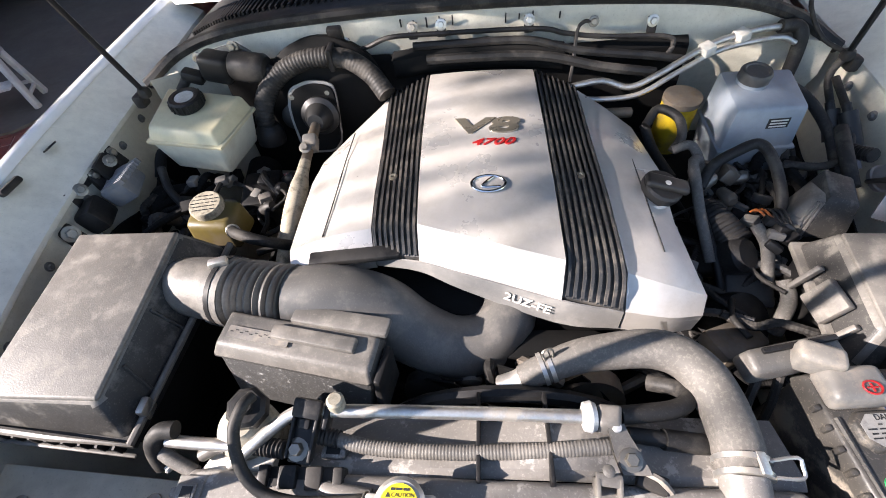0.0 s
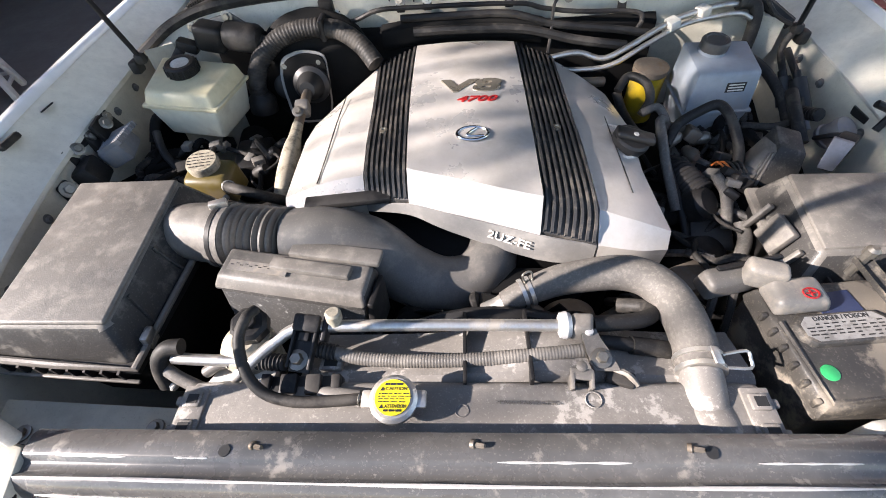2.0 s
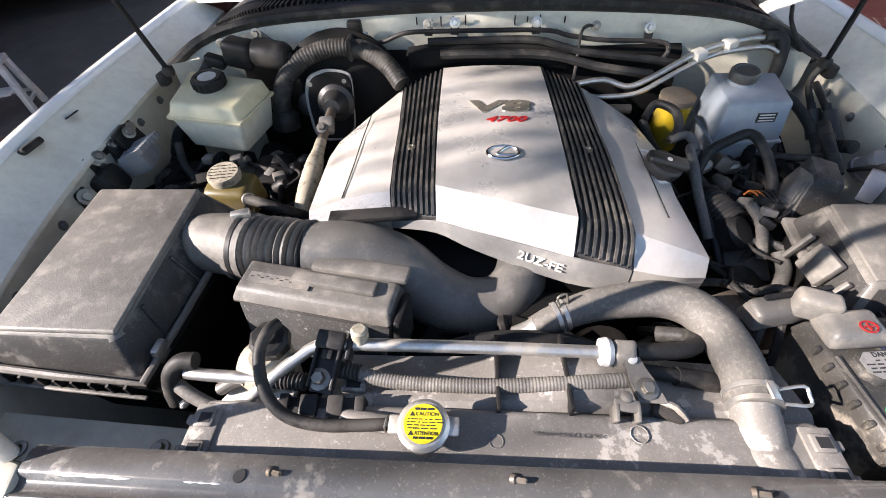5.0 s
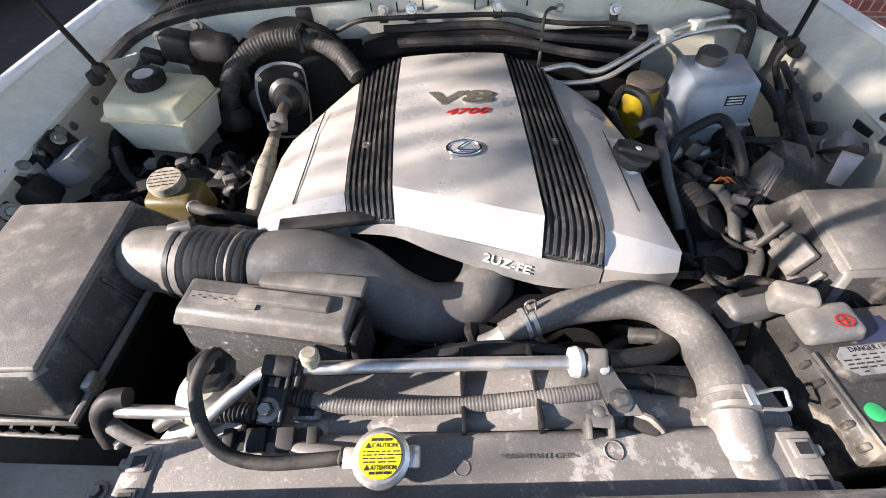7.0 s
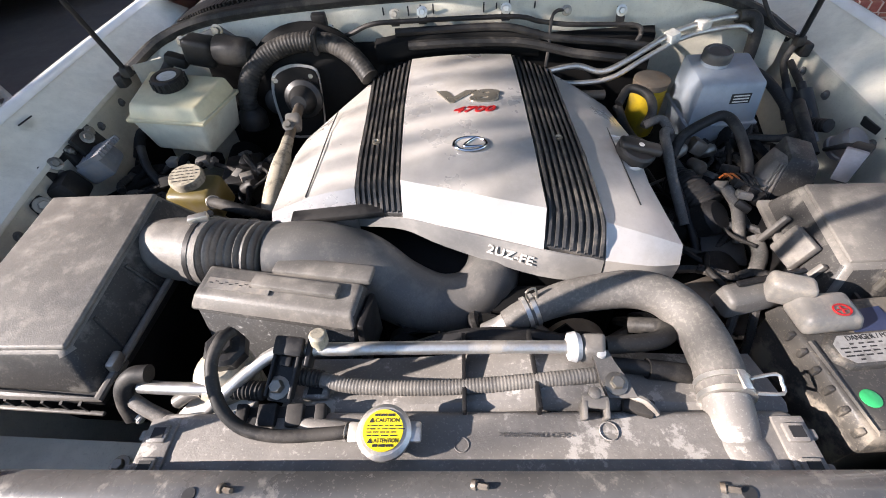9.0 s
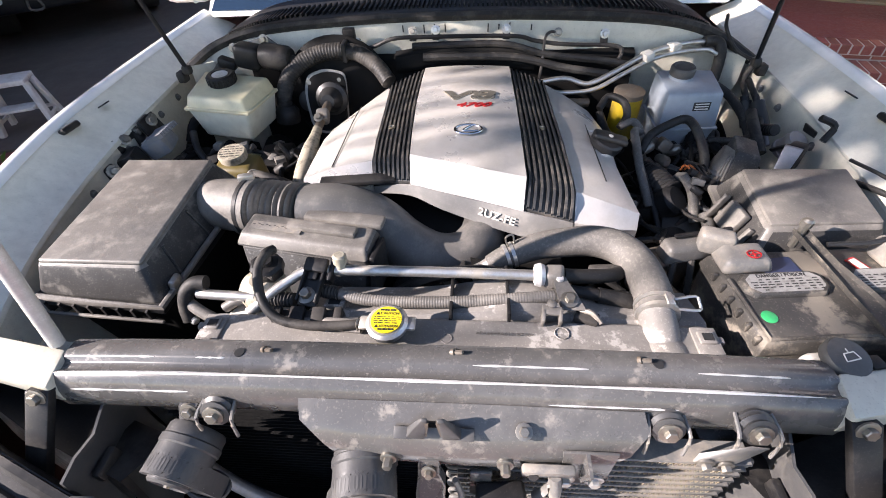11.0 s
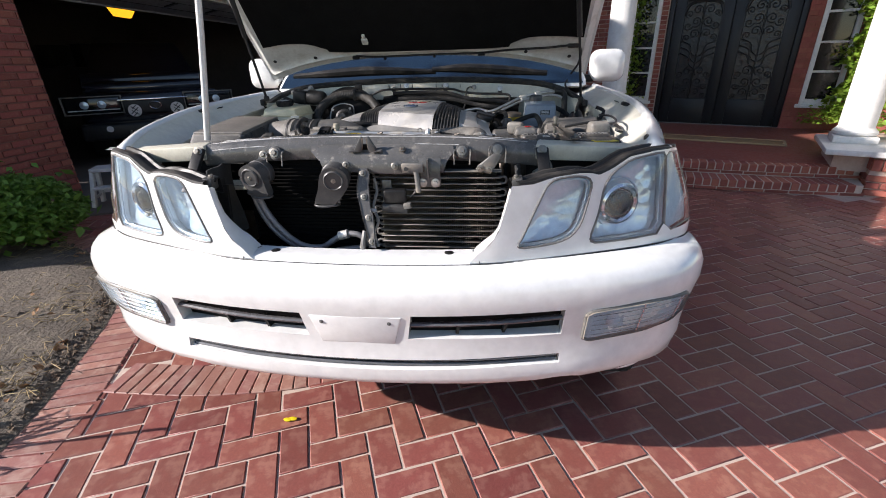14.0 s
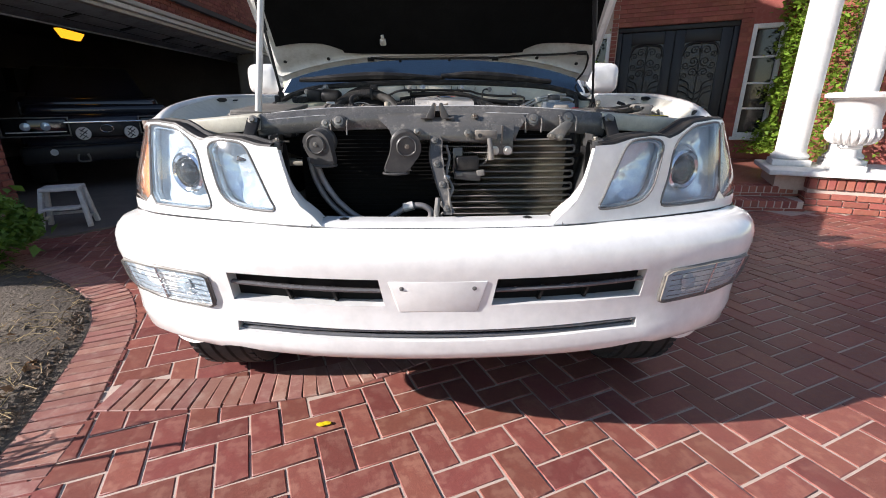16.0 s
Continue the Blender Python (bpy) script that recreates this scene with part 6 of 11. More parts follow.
br = thing("pipe_bracket", (0.20, 0.47, 1.05), "dusty bracket arm holding the pipe end", "bracket", "pipe brackets")
arm = [[Vector((x - w, y, z - 0.002)), Vector((x - w, y, z + 0.004)), Vector((x + w, y, z + 0.004)), Vector((x + w, y, z - 0.002))] for x, y, z, w in ((0.188, 0.496, 1.084, 0.010), (0.192, 0.484, 1.080, 0.011), (0.198, 0.466, 1.076, 0.015), (0.206, 0.444, 1.070, 0.016))]
part("arm", sheet(arm, (0, 0, -0.002)), M_dusty, br)
part("rivet", lathe([(0.006, 0), (0.005, 0.004), (0, 0.005)], axis((0.189, 0.492, 1.087), (0, -0.2, 1)), 12), M_worn, br)
part("bolt", bolt((0.200, 0.459, 1.077), (0, -0.2, 1), 0.0078, h=0.010), M_bolt, br)
for dx in (-0.012, 0.012):
    part("clip_leg", box((0.172 + dx, 0.432, 1.066), (0.005, 0.020, 0.030), 0.0015, (14, 0, -6)), M_dusty, br)
part("clip_bar", box((0.172, 0.437, 1.079), (0.029, 0.014, 0.006), 0.002, (14, 0, -6)), M_dusty, br)
part("clip_stud", lathe([(0.006, 0), (0.007, 0.010), (0.004, 0.012)], axis((0.172, 0.446, 1.076), (0, -0.1, 1)), 12), M_dusty, br)
part("catch", box((0.224, 0.440, 1.060), (0.034, 0.020, 0.014), 0.003, (0, 0, -20)), M_plastic, br)
part("catch_hook", tube([(0.215, 0.450, 1.066), (0.230, 0.440, 1.072), (0.242, 0.430, 1.062)], 0.004, 6, 3), M_grey, br)
oh = thing("oil_hose", (0.02, 0.46, 1.05), "dusty black hose in a split corrugated sleeve", "hose")
part("sleeve", tube([(-0.155, 0.476, 1.062), (-0.10, 0.468, 1.057), (0.0, 0.466, 1.057), (0.10, 0.470, 1.062), (0.185, 0.476, 1.066)], 0.0090, 14, 8, ridge=(0.0007, 0.0042)), M_dusty, oh)
part("cuff", tube([(-0.182, 0.480, 1.064), (-0.150, 0.476, 1.062)], 0.0098, 12, 3, ridge=(0.0018, 0.005)), M_rubber, oh)
part("tail", tube([(0.208, 0.492, 1.060), (0.235, 0.490, 1.058), (0.252, 0.489, 1.055)], 0.0095, 12, 5), M_rubber, oh)
part("tail_joint", tube([(0.250, 0.489, 1.055), (0.275, 0.488, 1.050), (0.302, 0.488, 1.042), (0.335, 0.492, 1.02)], 0.0125, 12, 5), M_rubber, oh)
part("tail_upper", tube([(0.198, 0.510, 1.075), (0.235, 0.516, 1.068), (0.272, 0.524, 1.062), (0.294, 0.540, 1.052), (0.292, 0.560, 1.036), (0.262, 0.575, 1.018)], 0.0115, 12, 6), M_rubber, oh)
ov = thing("overflow_hose", (-0.2, 0.42, 1.07), "black overflow hose looping from the radiator cap", "hose")
part("hose", tube([(-0.092, 0.407, 1.078), (-0.135, 0.404, 1.076), (-0.183, 0.402, 1.078), (-0.224, 0.410, 1.083), (-0.248, 0.430, 1.101), (-0.259, 0.463, 1.123), (-0.254, 0.490, 1.133), (-0.248, 0.506, 1.128)], 0.0072, 12, 8), M_rubber, ov)
part("clip", tube([(-0.104, 0.3985, 1.073), (-0.104, 0.400, 1.086), (-0.102, 0.412, 1.087), (-0.101, 0.416, 1.076)], 0.0014, 5, 3), M_bolt, ov, "thin wire hose clip")
ex = thing("receiver_tube", (-0.30, 0.47, 1.04), "white receiver drier top with grey fitting", "receiver")
part("bottle", lathe([(0.030, -0.09), (0.038, -0.012), (0.039, 0.004), (0.034, 0.014), (0.020, 0.020), (0.016, 0.026)], axis((-0.280, 0.488, 1.056), (0.05, -0.1, 1)), 28), M_oldcap, ex)
part("fitting", lathe([(0.024, -0.012), (0.026, -0.008), (0.026, 0.008), (0.021, 0.013), (0.012, 0.014), (0.011, 0.020)], axis((-0.268, 0.502, 1.092), (0.10, -0.15, 1)), 8), M_plastic, ex, "black eight-sided fitting")
part("branch_pipe", tube([(-0.378, 0.467, 1.066), (-0.34, 0.465, 1.065), (-0.282, 0.463, 1.064)], 0.0082, 12, 5), M_alu, ex)
part("branch_sleeve", tube([(-0.300, 0.466, 1.060), (-0.262, 0.466, 1.058), (-0.218, 0.462, 1.060)], 0.0098, 14, 5, ridge=(0.0026, 0.0056)), M_rubber, ex)
part("branch_hose", tube([(-0.336, 0.455, 1.046), (-0.318, 0.462, 1.054), (-0.298, 0.467, 1.058)], 0.0085, 12, 5), M_dusty, ex)
part("down_hose", tube([(-0.362, 0.476, 1.082), (-0.382, 0.474, 1.081), (-0.396, 0.465, 1.068), (-0.401, 0.455, 1.046), (-0.398, 0.445, 1.025)], 0.0115, 14, 6), M_rubber, ex)
part("return_pipe", tube([(-0.394, 0.458, 1.050), (-0.372, 0.447, 1.044), (-0.342, 0.436, 1.036)], 0.009, 12, 4), M_hose, ex)
part("wrap", tube([(-0.404, 0.462, 1.052), (-0.402, 0.452, 1.034), (-0.385, 0.440, 1.026)], 0.0055, 8, 5, ridge=(0.0014, 0.004)), M_worn, ex, "frayed pale wrap")
part("cream_shelf", hexa([(-0.338, 0.436, 1.024), (-0.238, 0.440, 1.026), (-0.236, 0.472, 1.030), (-0.322, 0.474, 1.030)], [(-0.336, 0.438, 1.040), (-0.238, 0.441, 1.044), (-0.236, 0.472, 1.040), (-0.320, 0.474, 1.036)], 0.003), M_white, ex, "cream plastic shelf below the pipes")

uh = thing("upper_radiator_hose", (0.31, 0.42, 1.07), "dusty thick upper radiator hose with spring clamps", "hose")
HP = [(0.088, 0.574, 1.030), (0.114, 0.581, 1.043), (0.165, 0.596, 1.055), (0.217, 0.603, 1.060), (0.262, 0.605, 1.062), (0.296, 0.594, 1.062), (0.318, 0.568, 1.062), (0.328, 0.530, 1.062), (0.330, 0.490, 1.061), (0.327, 0.450, 1.058)]
part("hose", tube(HP, [0.018, 0.0205, 0.0235, 0.0255, 0.027, 0.028, 0.0285, 0.0285, 0.0285, 0.028], 24, 8), M_hose, uh)
part("outlet", tube([(0.327, 0.452, 1.058), (0.326, 0.434, 1.053), (0.324, 0.416, 1.045), (0.322, 0.400, 1.030)], [0.0255, 0.026, 0.028, 0.032], 22, 5), M_tank, uh, "ribbed plastic outlet")
part("outlet_end", tube([(0.098, 0.577, 1.036), (0.082, 0.570, 1.024), (0.060, 0.566, 1.010)], [0.017, 0.018, 0.019], 16, 4), M_alu, uh, "pale metal outlet of the engine")
for p, d in (((0.3285, 0.466, 1.0598), (0.1, 1, 0)), ((0.3272, 0.450, 1.0582), (0.1, 1, 0)), ((0.126, 0.585, 1.046), (0.93, 0.27, 0.2)), ((0.116, 0.582, 1.043), (0.93, 0.27, 0.2))):
    r = 0.0285 if p[0] > 0.2 else 0.0212
    part("clamp", lathe([(r, -0.003), (r + 0.0022, -0.003), (r + 0.0022, 0.003), (r, 0.003)], axis(p, d), 28), M_alu, uh)
part("clamp_tang", box((0.338, 0.458, 1.0875), (0.012, 0.024, 0.004), 0.0015, (0, 18, 0)), M_alu, uh)
part("clamp_ear", tube([(0.348, 0.462, 1.081), (0.378, 0.466, 1.083), (0.381, 0.456, 1.080), (0.379, 0.446, 1.076), (0.350, 0.446, 1.078)], 0.0022, 6, 3), M_alu, uh)
part("clamp_ear", tube([(0.118, 0.584, 1.064), (0.112, 0.588, 1.082), (0.124, 0.592, 1.086), (0.128, 0.588, 1.068)], 0.0018, 6, 3), M_bolt, uh)

def steep_faces(ob, material):
    """Dust lies on the upper faces; the steep ones take a second material."""
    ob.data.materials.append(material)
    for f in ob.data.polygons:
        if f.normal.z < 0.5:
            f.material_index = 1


# ---- air filter box, intake duct, relay box ----
ab = thing("air_filter_box", (-0.58, 0.60, 0.80), "large dusty black plastic air filter housing", "air filter box")
TOPC = [(-0.676, 0.508, 1.090), (-0.489, 0.508, 1.088), (-0.490, 0.796, 1.108), (-0.672, 0.790, 1.112)]
LIP = [(-0.708, 0.490, 1.018), (-0.468, 0.474, 1.012), (-0.450, 0.830, 1.02), (-0.725, 0.825, 1.02)]
# Lid sides go darker: bare plastic, with their shade also in the colour.
steep_faces(part("lid", hexa(LIP, TOPC, 0.014, seg=4), M_dusty, ab), M_airbox)
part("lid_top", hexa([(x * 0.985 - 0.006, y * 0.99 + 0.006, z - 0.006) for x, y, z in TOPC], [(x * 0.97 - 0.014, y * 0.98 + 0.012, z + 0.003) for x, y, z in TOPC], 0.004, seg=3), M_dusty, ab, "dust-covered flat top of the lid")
for q in (0.2, 0.5, 0.8):
    a_, b_ = Vector(LIP[1]).lerp(Vector(LIP[2]), q), Vector(TOPC[1]).lerp(Vector(TOPC[2]), q)
    part("side_rib", tube([a_.lerp(b_, 0.12) + Vector((0.002, 0, 0)), a_.lerp(b_, 0.85) + Vector((0.002, 0, 0))], 0.003, 6, 1, smooth=False), M_airbox, ab)
a_, b_ = Vector(LIP[0]), Vector(LIP[1])
part("rim_step", tube([a_ + Vector((0.0, -0.004, 0.010)), a_.lerp(b_, 0.5) + Vector((0, -0.006, 0.010)), b_ + Vector((0.004, -0.004, 0.010)), Vector(LIP[2]) + Vector((0.004, 0.0, 0.010))], 0.006, 8, 1, smooth=False), M_dusty, ab)
part("seam_flange", hexa([(x * 1.0 + (0.006 if x > -0.55 else -0.006), y + (-0.006 if y < 0.6 else 0.006), 1.006) for x, y, z in LIP], [(x * 1.0 + (0.006 if x > -0.55 else -0.006), y + (-0.006 if y < 0.6 else 0.006), 1.020) for x, y, z in LIP], 0.003), M_plastic, ab)
part("base", hexa([(-0.68, 0.53, 0.80), (-0.50, 0.52, 0.80), (-0.48, 0.80, 0.80), (-0.70, 0.79, 0.80)], [(-0.700, 0.502, 1.008), (-0.478, 0.486, 1.008), (-0.460, 0.822, 1.008), (-0.717, 0.817, 1.008)], 0.01), M_black, ab)
for k in range(8):
    x = -0.690 + 0.028 * k
    g = 0.054 - 0.002 * k
    part("rib", hexa([(x, 0.424 + g, 0.994), (x + 0.004, 0.424 + g, 0.994), (x + 0.004, 0.440 + g, 0.990), (x, 0.440 + g, 0.990)], [(x, 0.424 + g, 1.016), (x + 0.004, 0.424 + g, 1.016), (x + 0.004, 0.442 + g, 1.020), (x, 0.442 + g, 1.020)]), M_plastic, ab)
part("front_rail", box((-0.588, 0.470, 0.994), (0.24, 0.006, 0.006), 0.002, (0, 0, -3.8)), M_dusty, ab)
part("latch_clip", box((-0.462, 0.52, 1.026), (0.012, 0.026, 0.034), 0.004, (0, 10, 0)), M_alu, ab)
part("latch_clip", box((-0.700, 0.482, 1.008), (0.024, 0.012, 0.03), 0.004), M_alu, ab)
t = bmesh.new()
for dx, dy, s in ((0, 0, 0.009), (0.006, 0.006, 0.005), (-0.005, 0.004, 0.006)):
    lathe([(s, 0), (s * 0.8, 0.0005), (0, 0.0006)], axis((-0.508 + dx, 0.60 + dy, 1.0965), (0.03, -0.05, 1)), 9, t)
part("paint_splash", t, M_white, ab, "white paint splash")

it = thing("intake_duct", (-0.2, 0.67, 1.05), "dusty black intake duct with ribbed bellows", "intake duct")
part("snout", tube([(-0.53, 0.735, 1.040), (-0.47, 0.722, 1.048), (-0.41, 0.712, 1.052), (-0.385, 0.708, 1.052)], [0.034, 0.050, 0.054, 0.054], 24, 6), M_dusty, it)
part("collar", tube([(-0.402, 0.710, 1.052), (-0.372, 0.705, 1.052)], 0.059, 24, 1, smooth=False), M_dusty, it)
part("clamp", tube([(-0.391, 0.709, 1.052), (-0.383, 0.7075, 1.052)], 0.0605, 24, 1, smooth=False), M_plastic, it)
part("clamp_screw", box((-0.385, 0.722, 1.113), (0.03, 0.014, 0.014), 0.003, (0, 0, 20)), M_alu, it)
part("bellows", tube([(-0.374, 0.706, 1.052), (-0.33, 0.699, 1.053), (-0.272, 0.690, 1.054)], 0.047, 28, 6, ridge=(0.011, 0.0125)), M_dusty, it)
part("duct", tube([(-0.275, 0.690, 1.054), (-0.21, 0.692, 1.050), (-0.14, 0.686, 1.030), (-0.08, 0.664, 0.995), (-0.02, 0.650, 0.972), (0.035, 0.660, 0.968), (0.068, 0.690, 0.978), (0.082, 0.74, 0.985), (0.086, 0.80, 0.985)], [0.054, 0.058, 0.058, 0.054, 0.052, 0.050, 0.048, 0.046, 0.046], 28, 8), M_ductblack, it)
part("duct_seam", tube([(-0.10, 0.622, 0.992), (-0.06, 0.603, 0.972), (-0.015, 0.596, 0.962), (0.035, 0.607, 0.964)], 0.003, 6, 4), M_plastic, it)
part("resonator", box((-0.03, 0.605, 0.895), (0.105, 0.07, 0.075), 0.012, (0, 0, 8)), M_black, it, "black resonator box under the duct")
part("flat_shelf", hexa([(-0.25, 0.735, 1.076), (-0.10, 0.752, 1.076), (-0.10, 0.775, 1.08), (-0.25, 0.758, 1.08)], [(-0.25, 0.735, 1.088), (-0.10, 0.752, 1.088), (-0.10, 0.775, 1.092), (-0.25, 0.758, 1.092)], 0.003), M_plastic, it)
part("flange", box((-0.175, 0.634, 1.084), (0.15, 0.03, 0.012), 0.004, (0, 0, -9)), M_dusty, it)
part("cap_disc", lathe([(0.02, 0), (0.02, 0.006), (0.014, 0.01), (0, 0.01)], axis((0.010, 0.604, 0.948), (0.05, -1, -0.15)), 20), M_dusty, it)

rb = thing("relay_box", (-0.24, 0.57, 0.98), "dusty black electrical junction box with a printed label", "relay box")
mz = Matrix.Translation((-0.243, 0.582, 0)) @ Matrix.Rotation(radians(-10), 4, "Z")


def rbx(pts):
    return [mz @ Vector(p) for p in pts]


steep_faces(part("case", hexa(rbx([(-0.105, -0.040, 0.972), (0.118, -0.040, 0.965), (0.118, 0.045, 0.965), (-0.105, 0.045, 0.972)]), rbx([(-0.122, -0.010, 1.058), (0.125, -0.010, 1.058), (0.125, 0.052, 1.062), (-0.122, 0.052, 1.062)]), 0.008), M_airbox, rb), M_scuffed)
# Undusted, darker sides here too; part of that dark is painted shade.
steep_faces(part("lid", hexa(rbx([(-0.128, -0.017, 1.056), (0.130, -0.017, 1.056), (0.130, 0.056, 1.060), (-0.128, 0.056, 1.060)]), rbx([(-0.118, -0.002, 1.079), (0.122, -0.002, 1.079), (0.122, 0.050, 1.084), (-0.118, 0.050, 1.084)]), 0.006, seg=3), M_dusty, rb), M_airbox)
part("lid_rib", box(tuple(mz @ Vector((0.03, 0.028, 1.086))), (0.13, 0.022, 0.012), 0.003, (0, 0, -10)), M_dusty, rb)
lb = part("label", box(tuple(mz @ Vector((-0.055, 0.018, 1.0835))), (0.10, 0.018, 0.0016), 0.0, (5, 0, -10)), M_clear, rb, "faded printed label")
t = bmesh.new()
for k in range(12):
    box(tuple(mz @ Vector((-0.098 + 0.0078 * k, 0.018 + 0.003 * (k % 2), 1.0847))), (0.0050, 0.0012, 0.0006), 0.0, (5, 0, -10), t)
part("label_print", t, M_ink, lb)
part("end_groove", hexa(rbx([(0.128, -0.03, 0.985), (0.140, -0.03, 0.985), (0.140, 0.04, 0.985), (0.128, 0.04, 0.985)]), rbx([(0.130, -0.012, 1.07), (0.140, -0.012, 1.07), (0.140, 0.045, 1.07), (0.130, 0.045, 1.07)]), 0.003), M_plastic, rb)

# ---- engine cover ----
ec = thing("engine_cover", (0.04, 0.95, 1.05), "silver plastic engine cover with black ribbed bands", "engine cover")
NS = 10


def quadrow(a, b, n=NS, crown=0.0):
    a, b = Vector(a), Vector(b)
    return [a.lerp(b, k / n) + Vector((0, 0, crown * (1 - (2 * k / n - 1) ** 2))) for k in range(n + 1)]


DOWN = Vector((0, 0, -0.02))
mid = [quadrow((-0.083, 1.262, 1.070), (0.150, 1.262, 1.070)), quadrow((-0.082, 1.256, 1.112), (0.148, 1.256, 1.112), crown=0.004), quadrow((-0.080, 1.235, 1.122), (0.147, 1.235, 1.122), crown=0.005), quadrow((-0.079, 1.15, 1.130), (0.147, 1.15, 1.130), crown=0.006), quadrow((-0.077, 1.0, 1.136), (0.149, 0.99, 1.136), crown=0.006),
       quadrow((-0.074, 0.88, 1.132), (0.152, 0.86, 1.130), crown=0.004), quadrow((-0.070, 0.786, 1.125), (0.154, 0.716, 1.118), crown=0.0), quadrow((-0.0685, 0.756, 1.097), (0.151, 0.690, 1.086), crown=0.0), quadrow((-0.068, 0.746, 1.082), (0.150, 0.680, 1.068))]
part("center_panel", sheet(mid, DOWN * 0.2), M_silver, ec, angle=24)


def band(inner, outer, n=5):
    rows = []
    for a, b in zip(inner, outer):
        rows.append(quadrow(a, b, n))
    return rows


LI = [(-0.0835, 1.262, 1.075), (-0.0825, 1.250, 1.108), (-0.079, 1.0, 1.130), (-0.074, 0.88, 1.128), (-0.071, 0.79, 1.118), (-0.069, 0.750, 1.085)]
LO = [(-0.178, 1.232, 1.050), (-0.178, 1.222, 1.080), (-0.158, 1.0, 1.108), (-0.154, 0.88, 1.109), (-0.150, 0.80, 1.103), (-0.146, 0.765, 1.078)]
RI = [(0.1505, 1.262, 1.075), (0.1495, 1.250, 1.108), (0.151, 0.99, 1.130), (0.154, 0.86, 1.126), (0.156, 0.73, 1.108), (0.152, 0.684, 1.070)]
RO = [(0.243, 1.232, 1.050), (0.243, 1.222, 1.080), (0.236, 0.99, 1.108), (0.240, 0.86, 1.108), (0.246, 0.715, 1.088), (0.243, 0.672, 1.048)]
for inn, out in ((LI, LO), (RI, RO)):
    bd = part("rib_band", sheet(band(inn, out), Vector((0, 0, -0.012))), M_rib, ec, "black ribbed plastic band")
    for k in range(8):
        u = (k + 0.5) / 8
        t = bmesh.new()
        pts = [Vector(a).lerp(Vector(b), u) + Vector((0, 0, 0.002)) for a, b in zip(inn, out)]
        line = spline(pts, 5)
        w = 0.0030
        rows = [[p + Vector((-w, 0, -0.002)), p + Vector((-w * 0.7, 0, 0.0035)), p + Vector((w * 0.7, 0, 0.0035)), p + Vector((w, 0, -0.002))] for p in line]
        sheet(rows, bm=t)
        part("rib", t, M_rib, bd)
    for u, j in ((0.55, 2), (0.6, 1)):
        p = Vector(inn[j]).lerp(Vector(out[j]), u) + Vector((0, -0.10 if j == 2 else -0.06, 0.004))
        part("cover_screw", lathe([(0.008, 0), (0.008, 0.003), (0.004, 0.004), (0.003, 0.002)], axis(p, (0, 0, 1)), 14), M_bronze, bd)
LP = [[(-0.180, 1.230, 1.048), (-0.240, 1.14, 1.030), (-0.300, 1.050, 1.012)], [(-0.180, 1.220, 1.078), (-0.242, 1.132, 1.062), (-0.306, 1.040, 1.044)], [(-0.160, 1.0, 1.106), (-0.22, 0.99, 1.096), (-0.308, 0.965, 1.056)],
      [(-0.156, 0.88, 1.107), (-0.22, 0.875, 1.098), (-0.302, 0.86, 1.066)], [(-0.152, 0.80, 1.101), (-0.22, 0.79, 1.094), (-0.296, 0.775, 1.074)], [(-0.148, 0.766, 1.076), (-0.22, 0.755, 1.074), (-0.290, 0.745, 1.062)], [(-0.148, 0.765, 1.05), (-0.22, 0.752, 1.05), (-0.290, 0.742, 1.04)]]
part("side_panel", sheet([spline(r, 4) for r in LP], Vector((0, 0, -0.012))), M_silver, ec, "silver side panel", angle=24)
RP = [[(0.245, 1.230, 1.048), (0.292, 1.182, 1.032), (0.336, 1.135, 1.015)], [(0.245, 1.220, 1.078), (0.295, 1.170, 1.066), (0.346, 1.115, 1.050)], [(0.238, 0.99, 1.106), (0.305, 0.985, 1.094), (0.362, 0.965, 1.062)],
      [(0.242, 0.86, 1.106), (0.305, 0.85, 1.088), (0.356, 0.84, 1.058)], [(0.246, 0.76, 1.094), (0.31, 0.75, 1.078), (0.364, 0.745, 1.052)], [(0.248, 0.715, 1.086), (0.31, 0.705, 1.068), (0.370, 0.70, 1.046)], [(0.245, 0.672, 1.046), (0.31, 0.668, 1.036), (0.366, 0.68, 1.022)], [(0.245, 0.670, 1.01), (0.31, 0.668, 1.0), (0.364, 0.68, 0.99)]]
part("side_panel", sheet([spline(r, 4) for r in RP], Vector((0, 0, -0.012))), M_silver, ec, "silver side panel", angle=24)
part("panel_groove", tube([(-0.236, 1.09, 1.0815), (-0.232, 0.98, 1.0955), (-0.232, 0.87, 1.097), (-0.236, 0.79, 1.0925)], 0.0012, 5, 4), M_ink, ec)
part("panel_groove", tube([(0.298, 1.10, 1.073), (0.304, 0.99, 1.0915), (0.309, 0.86, 1.087), (0.314, 0.76, 1.0785)], 0.0012, 5, 4), M_ink, ec)
lip = [[(-0.148, 0.764, 1.062), (-0.07, 0.744, 1.080), (0.0, 0.724, 1.076), (0.148, 0.679, 1.066), (0.243, 0.671, 1.046)], [(-0.148, 0.762, 1.048), (-0.07, 0.742, 1.056), (0.0, 0.719, 1.036), (0.148, 0.672, 1.012), (0.243, 0.668, 1.002)], [(-0.148, 0.772, 1.043), (-0.07, 0.752, 1.050), (0.0, 0.73, 1.028), (0.148, 0.683, 1.002), (0.243, 0.679, 0.994)]]
part("front_face", sheet([spline(r, 4) for r in lip], Vector((0, 0.003, 0))), M_covergrey, ec, "grey front edge with engine code, darkened for its downward shade")
FX = (Vector((0.148, 0.676, 1.044)) - Vector((0.0, 0.722, 1.066))).normalized()
FZ = Vector((0, -0.98, 0.2))
FY = FZ.cross(FX).normalized()
FZ = FX.cross(FY).normalized()
